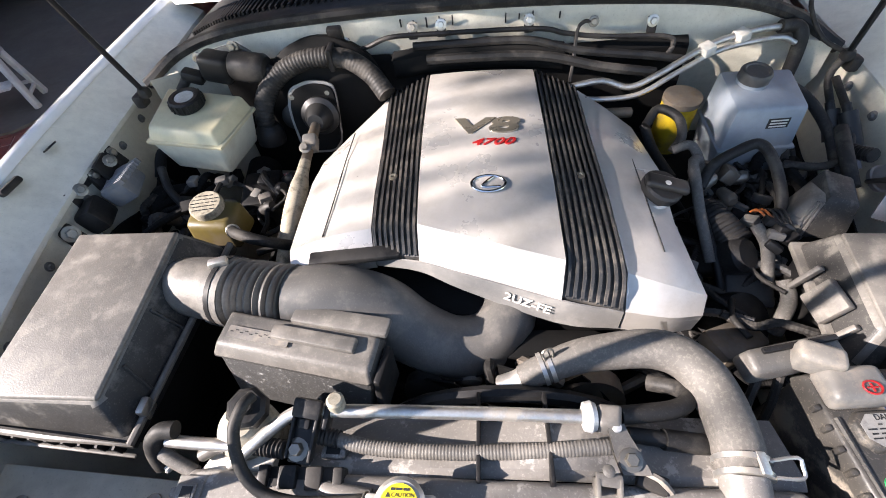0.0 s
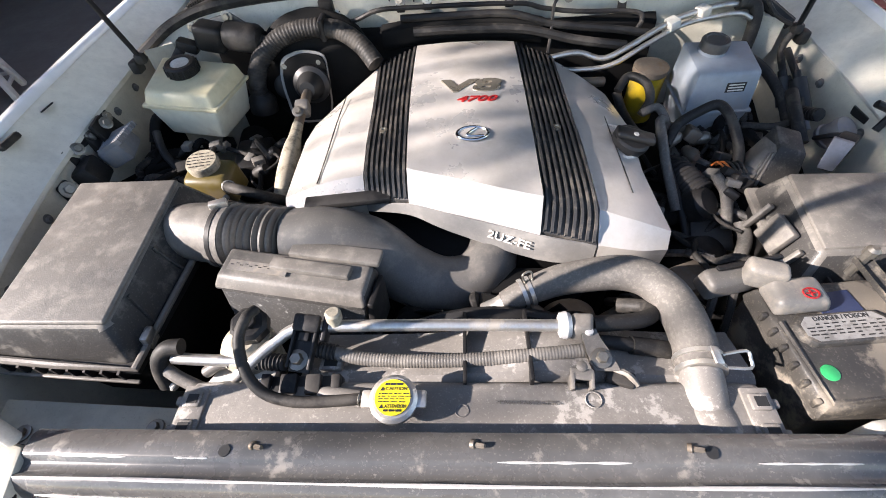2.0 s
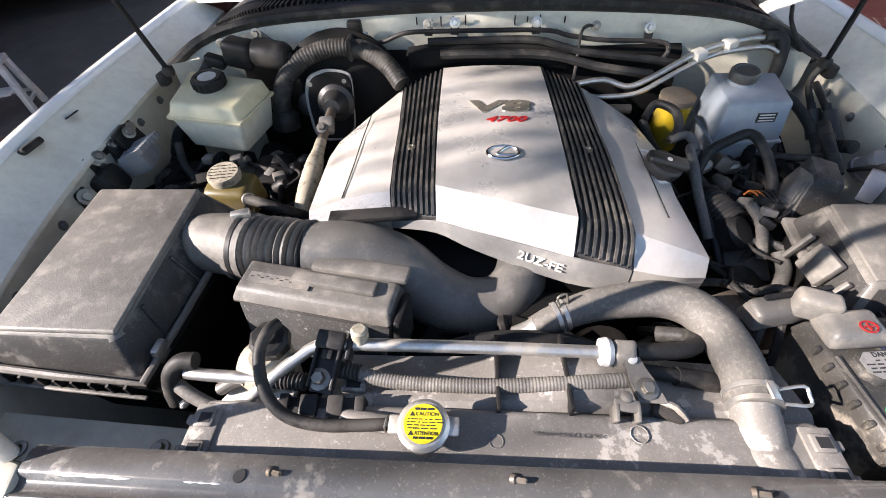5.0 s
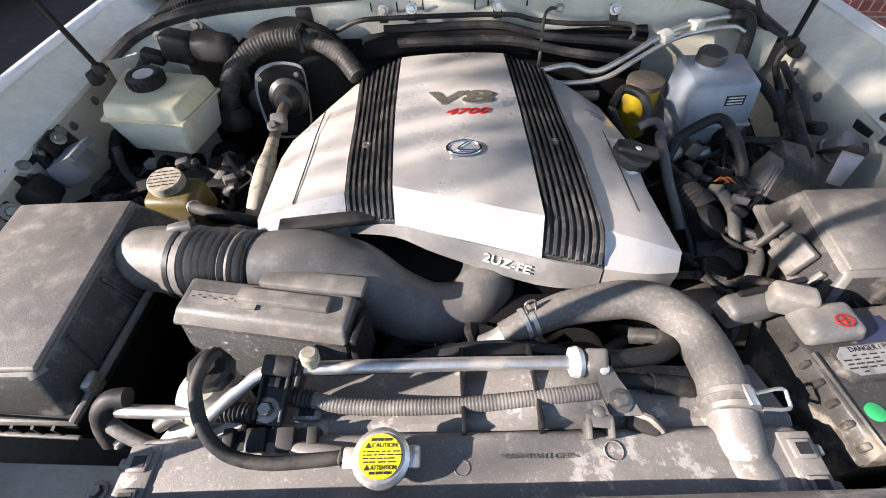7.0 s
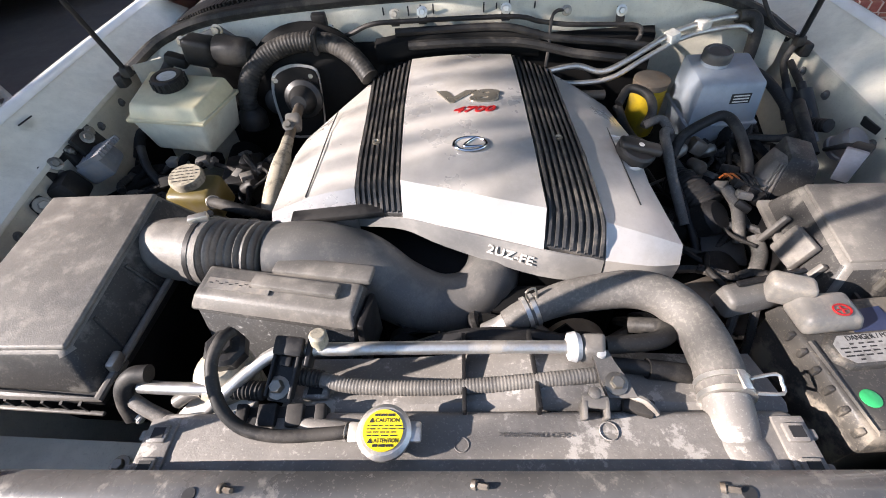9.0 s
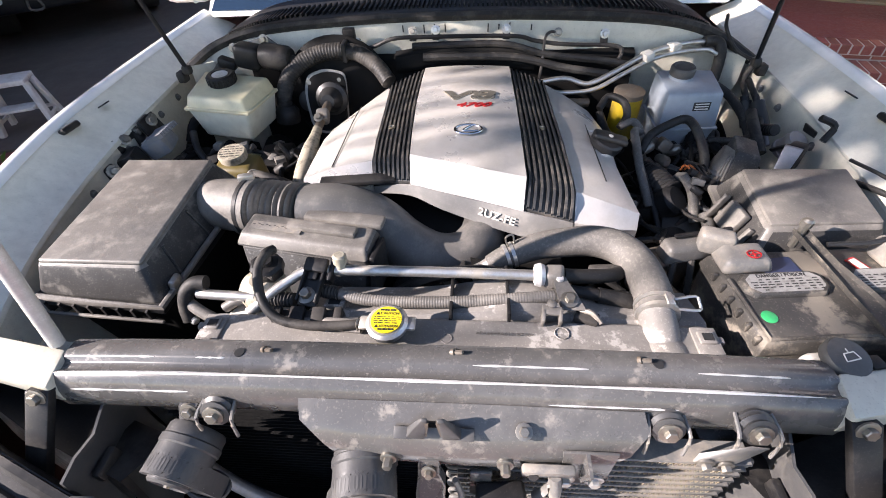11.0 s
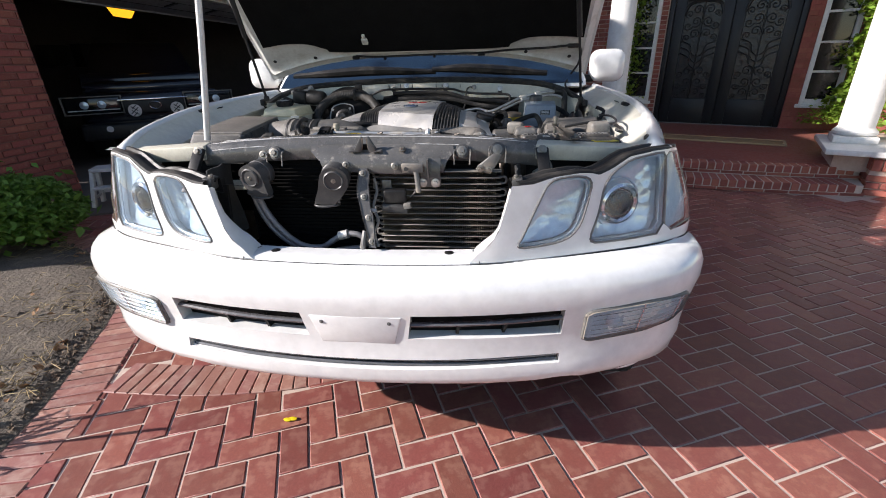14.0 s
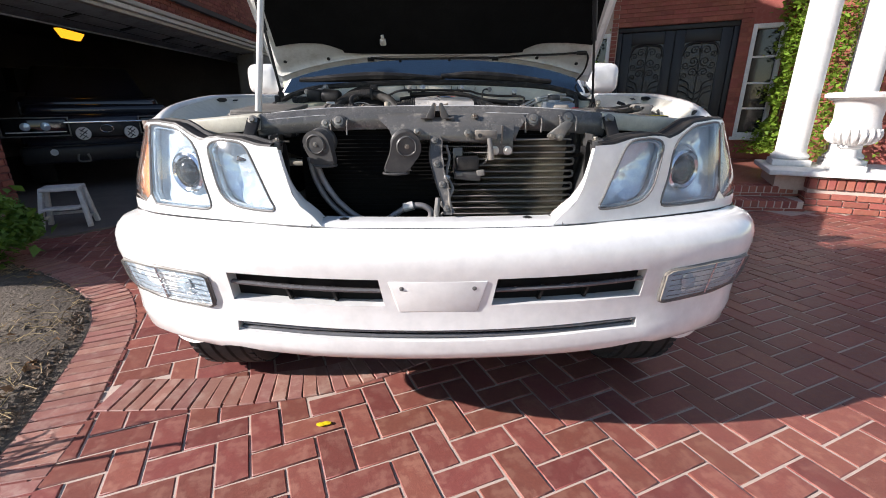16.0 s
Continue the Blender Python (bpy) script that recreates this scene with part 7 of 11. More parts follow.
fm = Matrix.Translation(Vector((0.101, 0.6862, 1.048))) @ Matrix((FX, FY, FZ)).transposed().to_4x4()
lettering("engine_code", "2UZ-FE", 0.022, fm, M_label, ec, 0.0008, "pale raised engine code letters", width=0.074, bold=0.0004)
vm = Matrix.Translation((0.040, 1.012, 1.1416)) @ pose(0, 0, 0, -2)
lettering("badge_letters", "V8", 0.062, vm, M_bronze, ec, 0.0018, "bronze metal V8 lettering", shear=0.12, width=0.122, bold=0.0026)
rm_ = Matrix.Translation((0.052, 0.966, 1.1412)) @ pose(0, 0, 0, 2)
lettering("badge_digits", "4700", 0.023, rm_, M_red, ec, 0.0012, "red 4700 lettering", shear=0.35, width=0.078, bold=0.0003)
em = Matrix.Translation((0.044, 0.862, 1.1355)) @ pose(0, 0, 0, 2)
t = lathe([(0.026, 0), (0.025, 0.0012), (0, 0.0014)], em, 36)
bmesh.ops.transform(t, verts=t.verts, matrix=Matrix.Translation((0.044, 0.862, 0)) @ Matrix.Diagonal((1.1, 0.72, 1, 1)) @ Matrix.Translation((-0.044, -0.862, 0)))
dish = part("badge_dish", t, M_silver, ec, "oval chrome badge")
part("badge_ring", tube([em @ Vector((0.0280 * math.cos(a), 0.0185 * math.sin(a), 0.002)) for a in [2 * math.pi * k / 36 for k in range(36)]], 0.0024, 8, 1, closed=True, smooth=False), M_badge, dish)
part("badge_stroke", tube([em @ Vector(p) for p in ((0.020, -0.009, 0.003), (-0.009, -0.0085, 0.003), (-0.0045, 0.002, 0.003), (0.008, 0.0135, 0.003))], 0.0022, 8, 4), M_badge, dish)
oc2 = thing("oil_filler_cap", (0.33, 0.87, 1.08), "black oil filler cap in a notch of the engine cover", "cap")
part("recess", lathe([(0.046, -0.012), (0.047, 0.003), (0.043, 0.006), (0.036, -0.002), (0.034, -0.010)], axis((0.318, 0.898, 1.080), (0.25, -0.08, 1)), 32), M_silver, oc2, "pale rounded recess of the cover")
part("cap", lathe([(0.032, -0.006), (0.035, 0.004), (0.035, 0.012), (0.031, 0.016), (0, 0.017)], axis((0.338, 0.892, 1.082), (0.25, -0.12, 1)), 32), M_rubdark, oc2)
part("grip", box((0.345, 0.889, 1.100), (0.074, 0.030, 0.014), 0.006, (0, 13, -8), seg=3), M_rubdark, oc2)
part("cap_mark", lathe([(0.005, 0), (0.005, 0.001)], axis((0.343, 0.883, 1.1075), (0.23, -0.10, 1)), 12), M_label, oc2)


# ---- battery and right-hand side ----
bat = thing("battery", (0.62, 0.46, 0.86), "dusty black car battery with caution labels and hold-down strap", "battery")
mb = Matrix.Translation((0.5975, 0.498, 0)) @ Matrix.Rotation(radians(5), 4, "Z")


def bx(x, y, z):
    return mb @ Vector((x, y, z))


part("case", hexa([bx(-0.153, -0.086, 0.86), bx(0.153, -0.086, 0.86), bx(0.153, 0.086, 0.86), bx(-0.153, 0.086, 0.86)], [bx(-0.155, -0.088, 1.045), bx(0.155, -0.088, 1.045), bx(0.155, 0.088, 1.045), bx(-0.155, 0.088, 1.045)], 0.006), M_batt, bat)
part("lid", hexa([bx(-0.159, -0.092, 1.042), bx(0.159, -0.092, 1.042), bx(0.159, 0.092, 1.042), bx(-0.159, 0.092, 1.042)], [bx(-0.152, -0.085, 1.068), bx(0.152, -0.085, 1.068), bx(0.152, 0.085, 1.068), bx(-0.152, 0.085, 1.068)], 0.005), M_batt, bat)
OCT = ((-0.8, -1), (0.8, -1), (1, -0.45), (1, 0.45), (0.8, 1), (-0.8, 1), (-1, 0.45), (-1, -0.45))
for s, dx in ((-1, -0.075), (1, 0.085)):
    vc = part("vent_cover", hexa([bx(dx + a * 0.064, 0.012 + b * 0.024, 1.066) for a, b in OCT], [bx(dx + a * 0.060, 0.012 + b * 0.021, 1.076) for a, b in OCT], 0.002), M_batt, bat, "black vent cover with printed warning")
    if s < 0:
        fmx = Matrix.Translation(bx(dx, 0.0255, 1.0768)) @ Matrix.Rotation(radians(5), 4, "Z")
        lettering("danger_text", "DANGER / POISON", 0.0095, fmx, M_ink, vc, 0.0003, "black caution lettering", width=0.072)
    t = bmesh.new()
    for k in range(9):
        for j in range(5):
            if random.random() < 0.85:
                w = 0.004 + 0.006 * random.random()
                q = box((dx - 0.046 + 0.0115 * k, 0.018 - 0.0050 * j, 1.0768), (w, 0.0016, 0.0006))
                bmesh.ops.transform(q, verts=q.verts, matrix=mb)
                merge(t, q)
    part("warning_print", t, M_ink, vc)
    q = hexa([(dx + a * 0.055, 0.012 + b * 0.018, 1.0750) for a, b in OCT], [(dx + a * 0.055, 0.012 + b * 0.018, 1.0765) for a, b in OCT])
    bmesh.ops.transform(q, verts=q.verts, matrix=mb)
    part("warning_label", q, M_oldlabel, vc, "dull pale warning label")
part("charge_eye", lathe([(0.0105, 0), (0.0105, 0.0016), (0.0098, 0.002), (0, 0.002)], axis(bx(-0.127, -0.044, 1.068), (0, 0, 1)), 24), M_green, bat, "round green test sticker")
part("case_label", box(tuple(bx(-0.06, 0.045, 1.0695)), (0.055, 0.045, 0.0014), 0.0, (0, 0, 9)), M_blue, bat, "dark blue maker's label")
part("case_label", box(tuple(bx(0.062, 0.040, 1.0695)), (0.018, 0.042, 0.0014), 0.0, (0, 0, 24)), M_red, bat, "faded red and white sticker")
part("label_face", box(tuple(bx(0.062, 0.040, 1.0703)), (0.012, 0.036, 0.0012), 0.0, (0, 0, 24)), M_label, bat)
tcov = part("terminal_cover", hexa([bx(-0.154, 0.036, 1.066), bx(-0.072, 0.036, 1.066), bx(-0.072, 0.088, 1.066), bx(-0.154, 0.088, 1.066)], [bx(-0.147, 0.043, 1.092), bx(-0.082, 0.040, 1.092), bx(-0.085, 0.082, 1.097), bx(-0.142, 0.082, 1.097)], 0.009, seg=3), M_clear, bat, "cloudy plastic cover over the positive terminal")
part("terminal_mark", tube([bx(-0.107 + 0.010 * math.cos(a), 0.054 + 0.008 * math.sin(a), 1.0955) for a in [2 * math.pi * k / 18 for k in range(18)]], 0.0013, 5, 1, closed=True, smooth=False), M_red, tcov)
part("terminal_plus", tube([bx(-0.113, 0.054, 1.0955), bx(-0.101, 0.054, 1.0955)], 0.0012, 5, 1, smooth=False), M_red, tcov)
part("terminal_plus", tube([bx(-0.107, 0.049, 1.0955), bx(-0.107, 0.059, 1.0955)], 0.0012, 5, 1, smooth=False), M_red, tcov)
for k in range(6):
    part("lid_notch", box(tuple(bx(-0.157, -0.075 + 0.024 * k, 1.058)), (0.008, 0.007, 0.016), 0.002, (0, -8, 5)), M_batt, bat)
part("lid_rim", tube([bx(-0.146, 0.03, 1.068), bx(-0.146, -0.080, 1.068), bx(0.146, -0.080, 1.068), bx(0.146, 0.05, 1.068)], 0.0035, 6, 1, smooth=False), M_batt, bat, "raised rim of the lid")
part("cover_arm", box(tuple(bx(-0.142, 0.096, 1.086)), (0.052, 0.030, 0.040), 0.008, (0, 0, -20), seg=3), M_clear, bat)
part("negative_terminal", box(tuple(bx(0.122, 0.052, 1.086)), (0.066, 0.054, 0.042), 0.011, (0, 0, 9), seg=3), M_clear, bat, "cloudy cover over the negative terminal")
stp = thing("battery_strap", (0.62, 0.40, 1.08), "black painted steel battery hold-down strap with bolts", "strap")
sp = [Vector((0.580, 0.600, 1.092)), Vector((0.590, 0.54, 1.086)), Vector((0.602, 0.47, 1.084)), Vector((0.608, 0.41, 1.084)), Vector((0.606, 0.36, 1.088)), Vector((0.604, 0.322, 1.093))]
sl = spline(sp, 5)
wd = [0.010 + 0.007 * min(1.0, max(0.0, (0.53 - p.y) / 0.06)) for p in sl]
part("strap", sheet([[p + Vector((-w, 0, 0.005)), p + Vector((-w * 0.9, 0, -0.002)), p + Vector((-w * 0.6, 0, -0.004)), p + Vector((w * 0.6, 0, -0.004)), p + Vector((w * 0.9, 0, -0.002)), p + Vector((w, 0, 0.005))] for p, w in zip(sl, wd)], (0, 0, 0.003)), M_batt, stp)
part("bolt", bolt((0.604, 0.330, 1.092), (0, 0, 1), 0.009, h=0.010), M_beam, stp)
part("hook_nut", lathe([(0.006, -0.03), (0.006, 0.012), (0.009, 0.013), (0.009, 0.024), (0.005, 0.028)], axis((0.581, 0.596, 1.094), (0, 0, 1)), 8), M_bolt, stp)
part("tray", box((0.60, 0.47, 0.852), (0.38, 0.26, 0.012), 0.003, (0, 0, 9)), M_beam, stp)
for pts, r in (([(0.745, 0.54, 1.09), (0.72, 0.575, 1.105), (0.66, 0.565, 1.10), (0.61, 0.572, 1.09)], 0.006), ([(0.765, 0.53, 1.085), (0.80, 0.60, 1.07), (0.80, 0.70, 1.08), (0.775, 0.80, 1.06)], 0.008), ([(0.745, 0.55, 1.09), (0.785, 0.62, 1.10), (0.79, 0.72, 1.105), (0.77, 0.80, 1.10)], 0.005)):
    solo("battery_cable", tube(pts, r * 0.7, 8, 6), M_rubdark, pts[0], "black battery cable beside the fuse box", "cable", "cables beside the battery")

fb = thing("fuse_box", (0.66, 0.70, 0.95), "black plastic fuse box with a dusty lid", "fuse box")
FL = [(0.528, 0.595, 1.015), (0.748, 0.600, 1.020), (0.772, 0.800, 1.03), (0.548, 0.810, 1.03)]
FT = [(0.556, 0.628, 1.078), (0.735, 0.628, 1.086), (0.752, 0.775, 1.096), (0.568, 0.785, 1.090)]
# Fuse box lid: steep sides darker than the dust, shade included in the tone.
steep_faces(part("lid", hexa(FL, FT, 0.010, seg=3), M_dusty, fb), M_airbox)
part("lid_panel", hexa([(x * 0.98 + 0.013, y * 0.97 + 0.021, z - 0.004) for x, y, z in FT], [(x * 0.97 + 0.0195, y * 0.96 + 0.028, z + 0.003) for x, y, z in FT], 0.003), M_dusty, fb)
part("case", hexa([(0.545, 0.62, 0.90), (0.735, 0.62, 0.90), (0.755, 0.79, 0.90), (0.56, 0.795, 0.90)], [(0.534, 0.602, 1.014), (0.744, 0.606, 1.018), (0.766, 0.795, 1.028), (0.552, 0.804, 1.028)], 0.006), M_plastic, fb)
for q in (0.2, 0.4, 0.6, 0.8):
    p = Vector(FL[0]).lerp(Vector(FL[1]), q)
    part("lid_rib", hexa([p + Vector((-0.004, -0.012, -0.004)), p + Vector((0.004, -0.012, -0.004)), p + Vector((0.004, 0.004, -0.004)), p + Vector((-0.004, 0.004, -0.004))], [p + Vector((-0.002, -0.004, 0.026)), p + Vector((0.002, -0.004, 0.026)), p + Vector((0.002, 0.01, 0.026)), p + Vector((-0.002, 0.01, 0.026))]), M_plastic, fb)
part("lid_flange", hexa([(x * 1.0 + (0.006 if x > 0.65 else -0.006), y + (0.006 if y > 0.7 else -0.006), z - 0.01) for x, y, z in FL], [(x + (0.006 if x > 0.65 else -0.006), y + (0.006 if y > 0.7 else -0.006), z + 0.002) for x, y, z in FL], 0.003), M_dusty, fb)
part("side_clip", box((0.532, 0.69, 1.045), (0.016, 0.05, 0.05), 0.004, (0, 22, 5)), M_dusty, fb)
for y in (0.64, 0.74):
    part("side_rib", box((0.530, y, 1.035), (0.012, 0.008, 0.055), 0.002, (0, 24, 5)), M_dusty, fb)
rl = thing("relay_cover", (0.60, 0.86, 1.06), "black relay cover with sloping lid", "relay box")
part("cover", hexa([(0.585, 0.850, 1.0), (0.652, 0.838, 1.0), (0.675, 0.925, 1.0), (0.610, 0.950, 1.0)], [(0.606, 0.874, 1.076), (0.650, 0.858, 1.068), (0.664, 0.918, 1.076), (0.624, 0.938, 1.080)], 0.005), M_airbox, rl)
part("flap", hexa([(0.556, 0.880, 0.99), (0.588, 0.846, 0.99), (0.610, 0.862, 1.0), (0.590, 0.935, 1.0)], [(0.594, 0.892, 1.060), (0.604, 0.870, 1.066), (0.610, 0.880, 1.072), (0.606, 0.925, 1.066)], 0.004), M_dusty, rl, "dusty ribbed end of the relay cover")
for q in (0.25, 0.5, 0.75):
    a_, b_ = Vector((0.570, 0.868, 0.995)).lerp(Vector((0.598, 0.850, 0.995)), q), Vector((0.597, 0.884, 1.060)).lerp(Vector((0.606, 0.872, 1.066)), q)
    part("flap_rib", tube([a_ + Vector((-0.004, -0.004, 0)), b_ + Vector((-0.004, -0.004, 0))], 0.0025, 6, 1, smooth=False), M_dusty, rl)
ab2 = thing("brake_actuator", (0.74, 0.90, 1.03), "small silver and black actuator with vacuum hoses", "actuator")
part("motor", lathe([(0.024, 0), (0.026, 0.008), (0.023, 0.010), (0.023, 0.034), (0.026, 0.036), (0.024, 0.046), (0.010, 0.049)], axis((0.760, 0.968, 1.020), (0.25, -0.45, 0.8)), 22), M_pipegrey, ab2)
part("motor_band", tube([(0.734, 0.955, 1.030), (0.742, 0.938, 1.048), (0.764, 0.932, 1.056)], 0.010, 10, 4, flat=0.5), M_rubdark, ab2)
part("plate", hexa([(0.690, 0.866, 1.030), (0.712, 0.852, 1.030), (0.716, 0.858, 1.030), (0.694, 0.872, 1.030)], [(0.708, 0.893, 1.078), (0.734, 0.872, 1.078), (0.738, 0.878, 1.078), (0.712, 0.899, 1.078)], 0.002), M_pipegrey, ab2, "pale ridged plate")
part("coil", hexa([(0.698, 0.872, 1.02), (0.720, 0.858, 1.02), (0.760, 0.895, 1.02), (0.738, 0.915, 1.02)], [(0.714, 0.894, 1.080), (0.738, 0.876, 1.080), (0.766, 0.900, 1.076), (0.742, 0.920, 1.076)], 0.005), M_plastic, ab2)
for p0, p1 in (((0.756, 1.050, 1.030), (0.748, 1.106, 1.072)), ((0.738, 1.085, 1.020), (0.732, 1.130, 1.062))):
    part("vacuum_valve", tube([p0, p1], 0.016, 14, 1, smooth=False), M_rubdark, ab2, "black cylindrical valve")
    part("valve_nipple", tube([p1, tuple(a + 0.25 * (a - b) for a, b in zip(p1, p0))], 0.008, 10, 1, smooth=False), M_plastic, ab2)
    part("valve_stem", tube([p0, tuple(b - 0.6 * (a - b) for a, b in zip(p1, p0))], 0.007, 10, 1, smooth=False), M_pipegrey, ab2)
part("lever", tube([(0.80, 0.92, 1.07), (0.815, 0.93, 1.10), (0.785, 0.94, 1.115)], 0.007, 8, 4), M_plastic, ab2)
part("pipe", tube([(0.70, 0.94, 1.03), (0.70, 1.0, 1.06), (0.715, 1.06, 1.07)], 0.012, 10, 5), M_rubber, ab2)

lk = thing("fusible_link_box", (0.42, 0.585, 1.06), "dusty grey fusible link holder beside the battery", "fuse holder")
part("body", hexa([(0.372, 0.560, 1.045), (0.50, 0.590, 1.045), (0.492, 0.628, 1.045), (0.365, 0.600, 1.045)], [(0.378, 0.565, 1.078), (0.496, 0.592, 1.080), (0.488, 0.622, 1.084), (0.372, 0.596, 1.082)], 0.008, seg=3), M_dusty, lk)
part("seam", box((0.437, 0.602, 1.086), (0.10, 0.008, 0.006), 0.002, (0, 0, 12)), M_plastic, lk)
for pts in ([(0.39, 0.57, 1.05), (0.385, 0.54, 1.0), (0.40, 0.50, 0.93)], [(0.42, 0.575, 1.05), (0.42, 0.55, 1.0), (0.415, 0.51, 0.90)]):
    part("lead", tube(pts, 0.006, 8, 4), M_rubber, lk)
part("clip", box((0.385, 0.52, 1.0), (0.03, 0.006, 0.006), 0.001, (0, 0, 10)), M_bolt, lk)

wn_ = thing("washer_filler", (0.505, 0.345, 1.06), "white washer bottle neck with black cap", "filler neck")
part("neck", hexa([(0.475, 0.335, 0.98), (0.555, 0.345, 0.98), (0.55, 0.395, 0.98), (0.47, 0.38, 0.98)], [(0.492, 0.348, 1.068), (0.548, 0.354, 1.068), (0.545, 0.394, 1.072), (0.488, 0.388, 1.072)], 0.012, seg=3), M_white, wn_)
wc = part("cap", lathe([(0.022, 0), (0.027, 0.003), (0.028, 0.011), (0.025, 0.016), (0.012, 0.018), (0, 0.018)], axis((0.524, 0.370, 1.074), (0.05, -0.18, 1)), 28), M_horn, wn_, "dusty black snap cap with moulded symbol")
part("cap_tab", box((0.556, 0.364, 1.084), (0.02, 0.02, 0.006), 0.004, (0, 0, 12)), M_plastic, wc)
t = bmesh.new()
wm = axis((0.524, 0.370, 1.074), (0.05, -0.18, 1))
for (a, b_), (c, d) in (((-0.014, -0.008), (-0.010, 0.006)), ((-0.010, 0.006), (0.010, 0.006)), ((0.010, 0.006), (0.014, -0.008)), ((-0.014, -0.008), (0.014, -0.008)), ((0, 0.006), (0, 0.014))):
    tube([wm @ Vector((a * 0.7, b_ * 0.7, 0.0182)), wm @ Vector((c * 0.7, d * 0.7, 0.0182))], 0.0008, 5, 1, t, smooth=False)
part("cap_symbol", t, M_label, wc)
part("bracket", box((0.478, 0.312, 1.062), (0.03, 0.02, 0.035), 0.004, (-14, 0, 0)), M_bay, wn_)
part("warning_sticker", box((0.70, 0.392, 1.0735), (0.075, 0.022, 0.0015), 0.0, (0, 2, 15)), M_yellow, beam, "yellow warning sticker with grey bars")
for k in range(3):
    part("sticker_bar", box((0.69 + 0.004 * k, 0.386 + 0.006 * k, 1.0745), (0.05, 0.002, 0.001), 0.0, (0, 2, 15)), M_grey, beam)

# ---- reservoirs at the back ----
wr = thing("coolant_reservoir", (0.575, 1.13, 0.98), "cloudy blue-grey plastic coolant reservoir with dark cap", "reservoir")
WB = [(0.512, 1.062, 0.955), (0.650, 1.072, 0.955), (0.660, 1.185, 0.955), (0.520, 1.185, 0.955)]
WM = [(0.508, 1.055, 1.028), (0.650, 1.064, 1.028), (0.662, 1.195, 1.028), (0.514, 1.195, 1.028)]
part("lower_shell", hexa(WB, WM, 0.008, seg=3), M_coolres, wr)
part("seam", hexa([(x + (0.004 if x > 0.57 else -0.004), y + (0.004 if y > 1.1 else -0.004), 1.024) for x, y, z in WM], [(x + (0.004 if x > 0.57 else -0.004), y + (0.004 if y > 1.1 else -0.004), 1.030) for x, y, z in WM], 0.002), M_coolres, wr)
part("upper_shell", hexa(WM, [(0.514, 1.066, 1.114), (0.645, 1.074, 1.112), (0.656, 1.192, 1.122), (0.518, 1.192, 1.124)], 0.007, seg=2), M_coolres, wr)
part("neck", lathe([(0.028, -0.02), (0.028, 0.006)], axis((0.565, 1.150, 1.124), (0, -0.1, 1)), 24), M_coolres, wr)
part("cap", lathe([(0.027, 0), (0.029, 0.003), (0.029, 0.018), (0.026, 0.022), (0.021, 0.022), (0.019, 0.020), (0, 0.021)], axis((0.565, 1.150, 1.126), (0, -0.1, 1)), 30), M_horn, wr, "dark knurled cap")
wl = part("label", box((0.600, 1.0670, 1.082), (0.040, 0.0016, 0.020), 0.0, (-7, 0, 4)), M_ink, wr, "small dark label with pale bars")
for k in range(3):
    part("label_bar", box((0.600, 1.0655 + 0.0007 * k, 1.076 + 0.006 * k), (0.032, 0.0012, 0.0025), 0.0, (-7, 0, 4)), M_label, wl)
yc = thing("fluid_filter_can", (0.455, 1.195, 0.96), "yellow can with a dull metal lid", "canister")
part("can", lathe([(0.036, -0.03), (0.038, 0.01), (0.038, 0.088), (0.036, 0.092)], axis((0.466, 1.198, 0.965), (0, -0.05, 1)), 28), M_yelcan, yc)
part("lid", lathe([(0.0375, 0.090), (0.0395, 0.092), (0.0395, 0.104), (0.034, 0.106), (0, 0.104)], axis((0.466, 1.198, 0.965), (0, -0.05, 1)), 28), M_cast, yc)
part("base", lathe([(0.034, -0.16), (0.040, -0.03)], axis((0.466, 1.198, 0.965), (0, -0.05, 1)), 24), M_black, yc)

br_ = thing("brake_fluid_reservoir", (-0.62, 1.13, 0.95), "large yellowed plastic brake fluid reservoir with black cap", "reservoir")
BB = [(-0.690, 1.098, 0.998), (-0.546, 1.070, 0.996), (-0.520, 1.190, 1.0), (-0.700, 1.236, 1.0)]
BM = [(-0.708, 1.086, 1.084), (-0.526, 1.052, 1.082), (-0.500, 1.196, 1.086), (-0.716, 1.246, 1.088)]
part("lower_shell", hexa(BB, BM, 0.009, seg=3), M_brakelow, br_)
part("seam", hexa([(x + (0.004 if x > -0.6 else -0.004), y + (0.004 if y > 1.1 else -0.004), 1.079) for x, y, z in BM], [(x + (0.004 if x > -0.6 else -0.004), y + (0.004 if y > 1.1 else -0.004), 1.087) for x, y, z in BM], 0.002), M_brakeres, br_)
part("upper_shell", hexa(BM, [(-0.700, 1.100, 1.114), (-0.540, 1.070, 1.112), (-0.510, 1.192, 1.122), (-0.712, 1.240, 1.124)], 0.007, seg=2), M_brakeres, br_)
bc = part("cap", lathe([(0.033, 0), (0.036, 0.003), (0.036, 0.024), (0.032, 0.028), (0.024, 0.028), (0.022, 0.025), (0, 0.025)], axis((-0.626, 1.165, 1.117), (0.03, -0.08, 1)), 30), M_plastic, br_, "black ribbed cap")
for k in range(18):
    a = 2 * math.pi * k / 18
    part("cap_rib", box(tuple(axis((-0.626, 1.165, 1.117), (0.03, -0.08, 1)) @ Vector((0.0365 * math.cos(a), 0.0365 * math.sin(a), 0.014))), (0.004, 0.004, 0.018), 0.001), M_plastic, bc)
part("cap_disc", lathe([(0.021, 0.0255), (0.021, 0.0265), (0, 0.0265)], axis((-0.626, 1.165, 1.117), (0.03, -0.08, 1)), 24), M_label, bc)
mc = thing("master_cylinder", (-0.50, 1.05, 0.93), "greasy cast brake master cylinder with solenoids", "master cylinder")
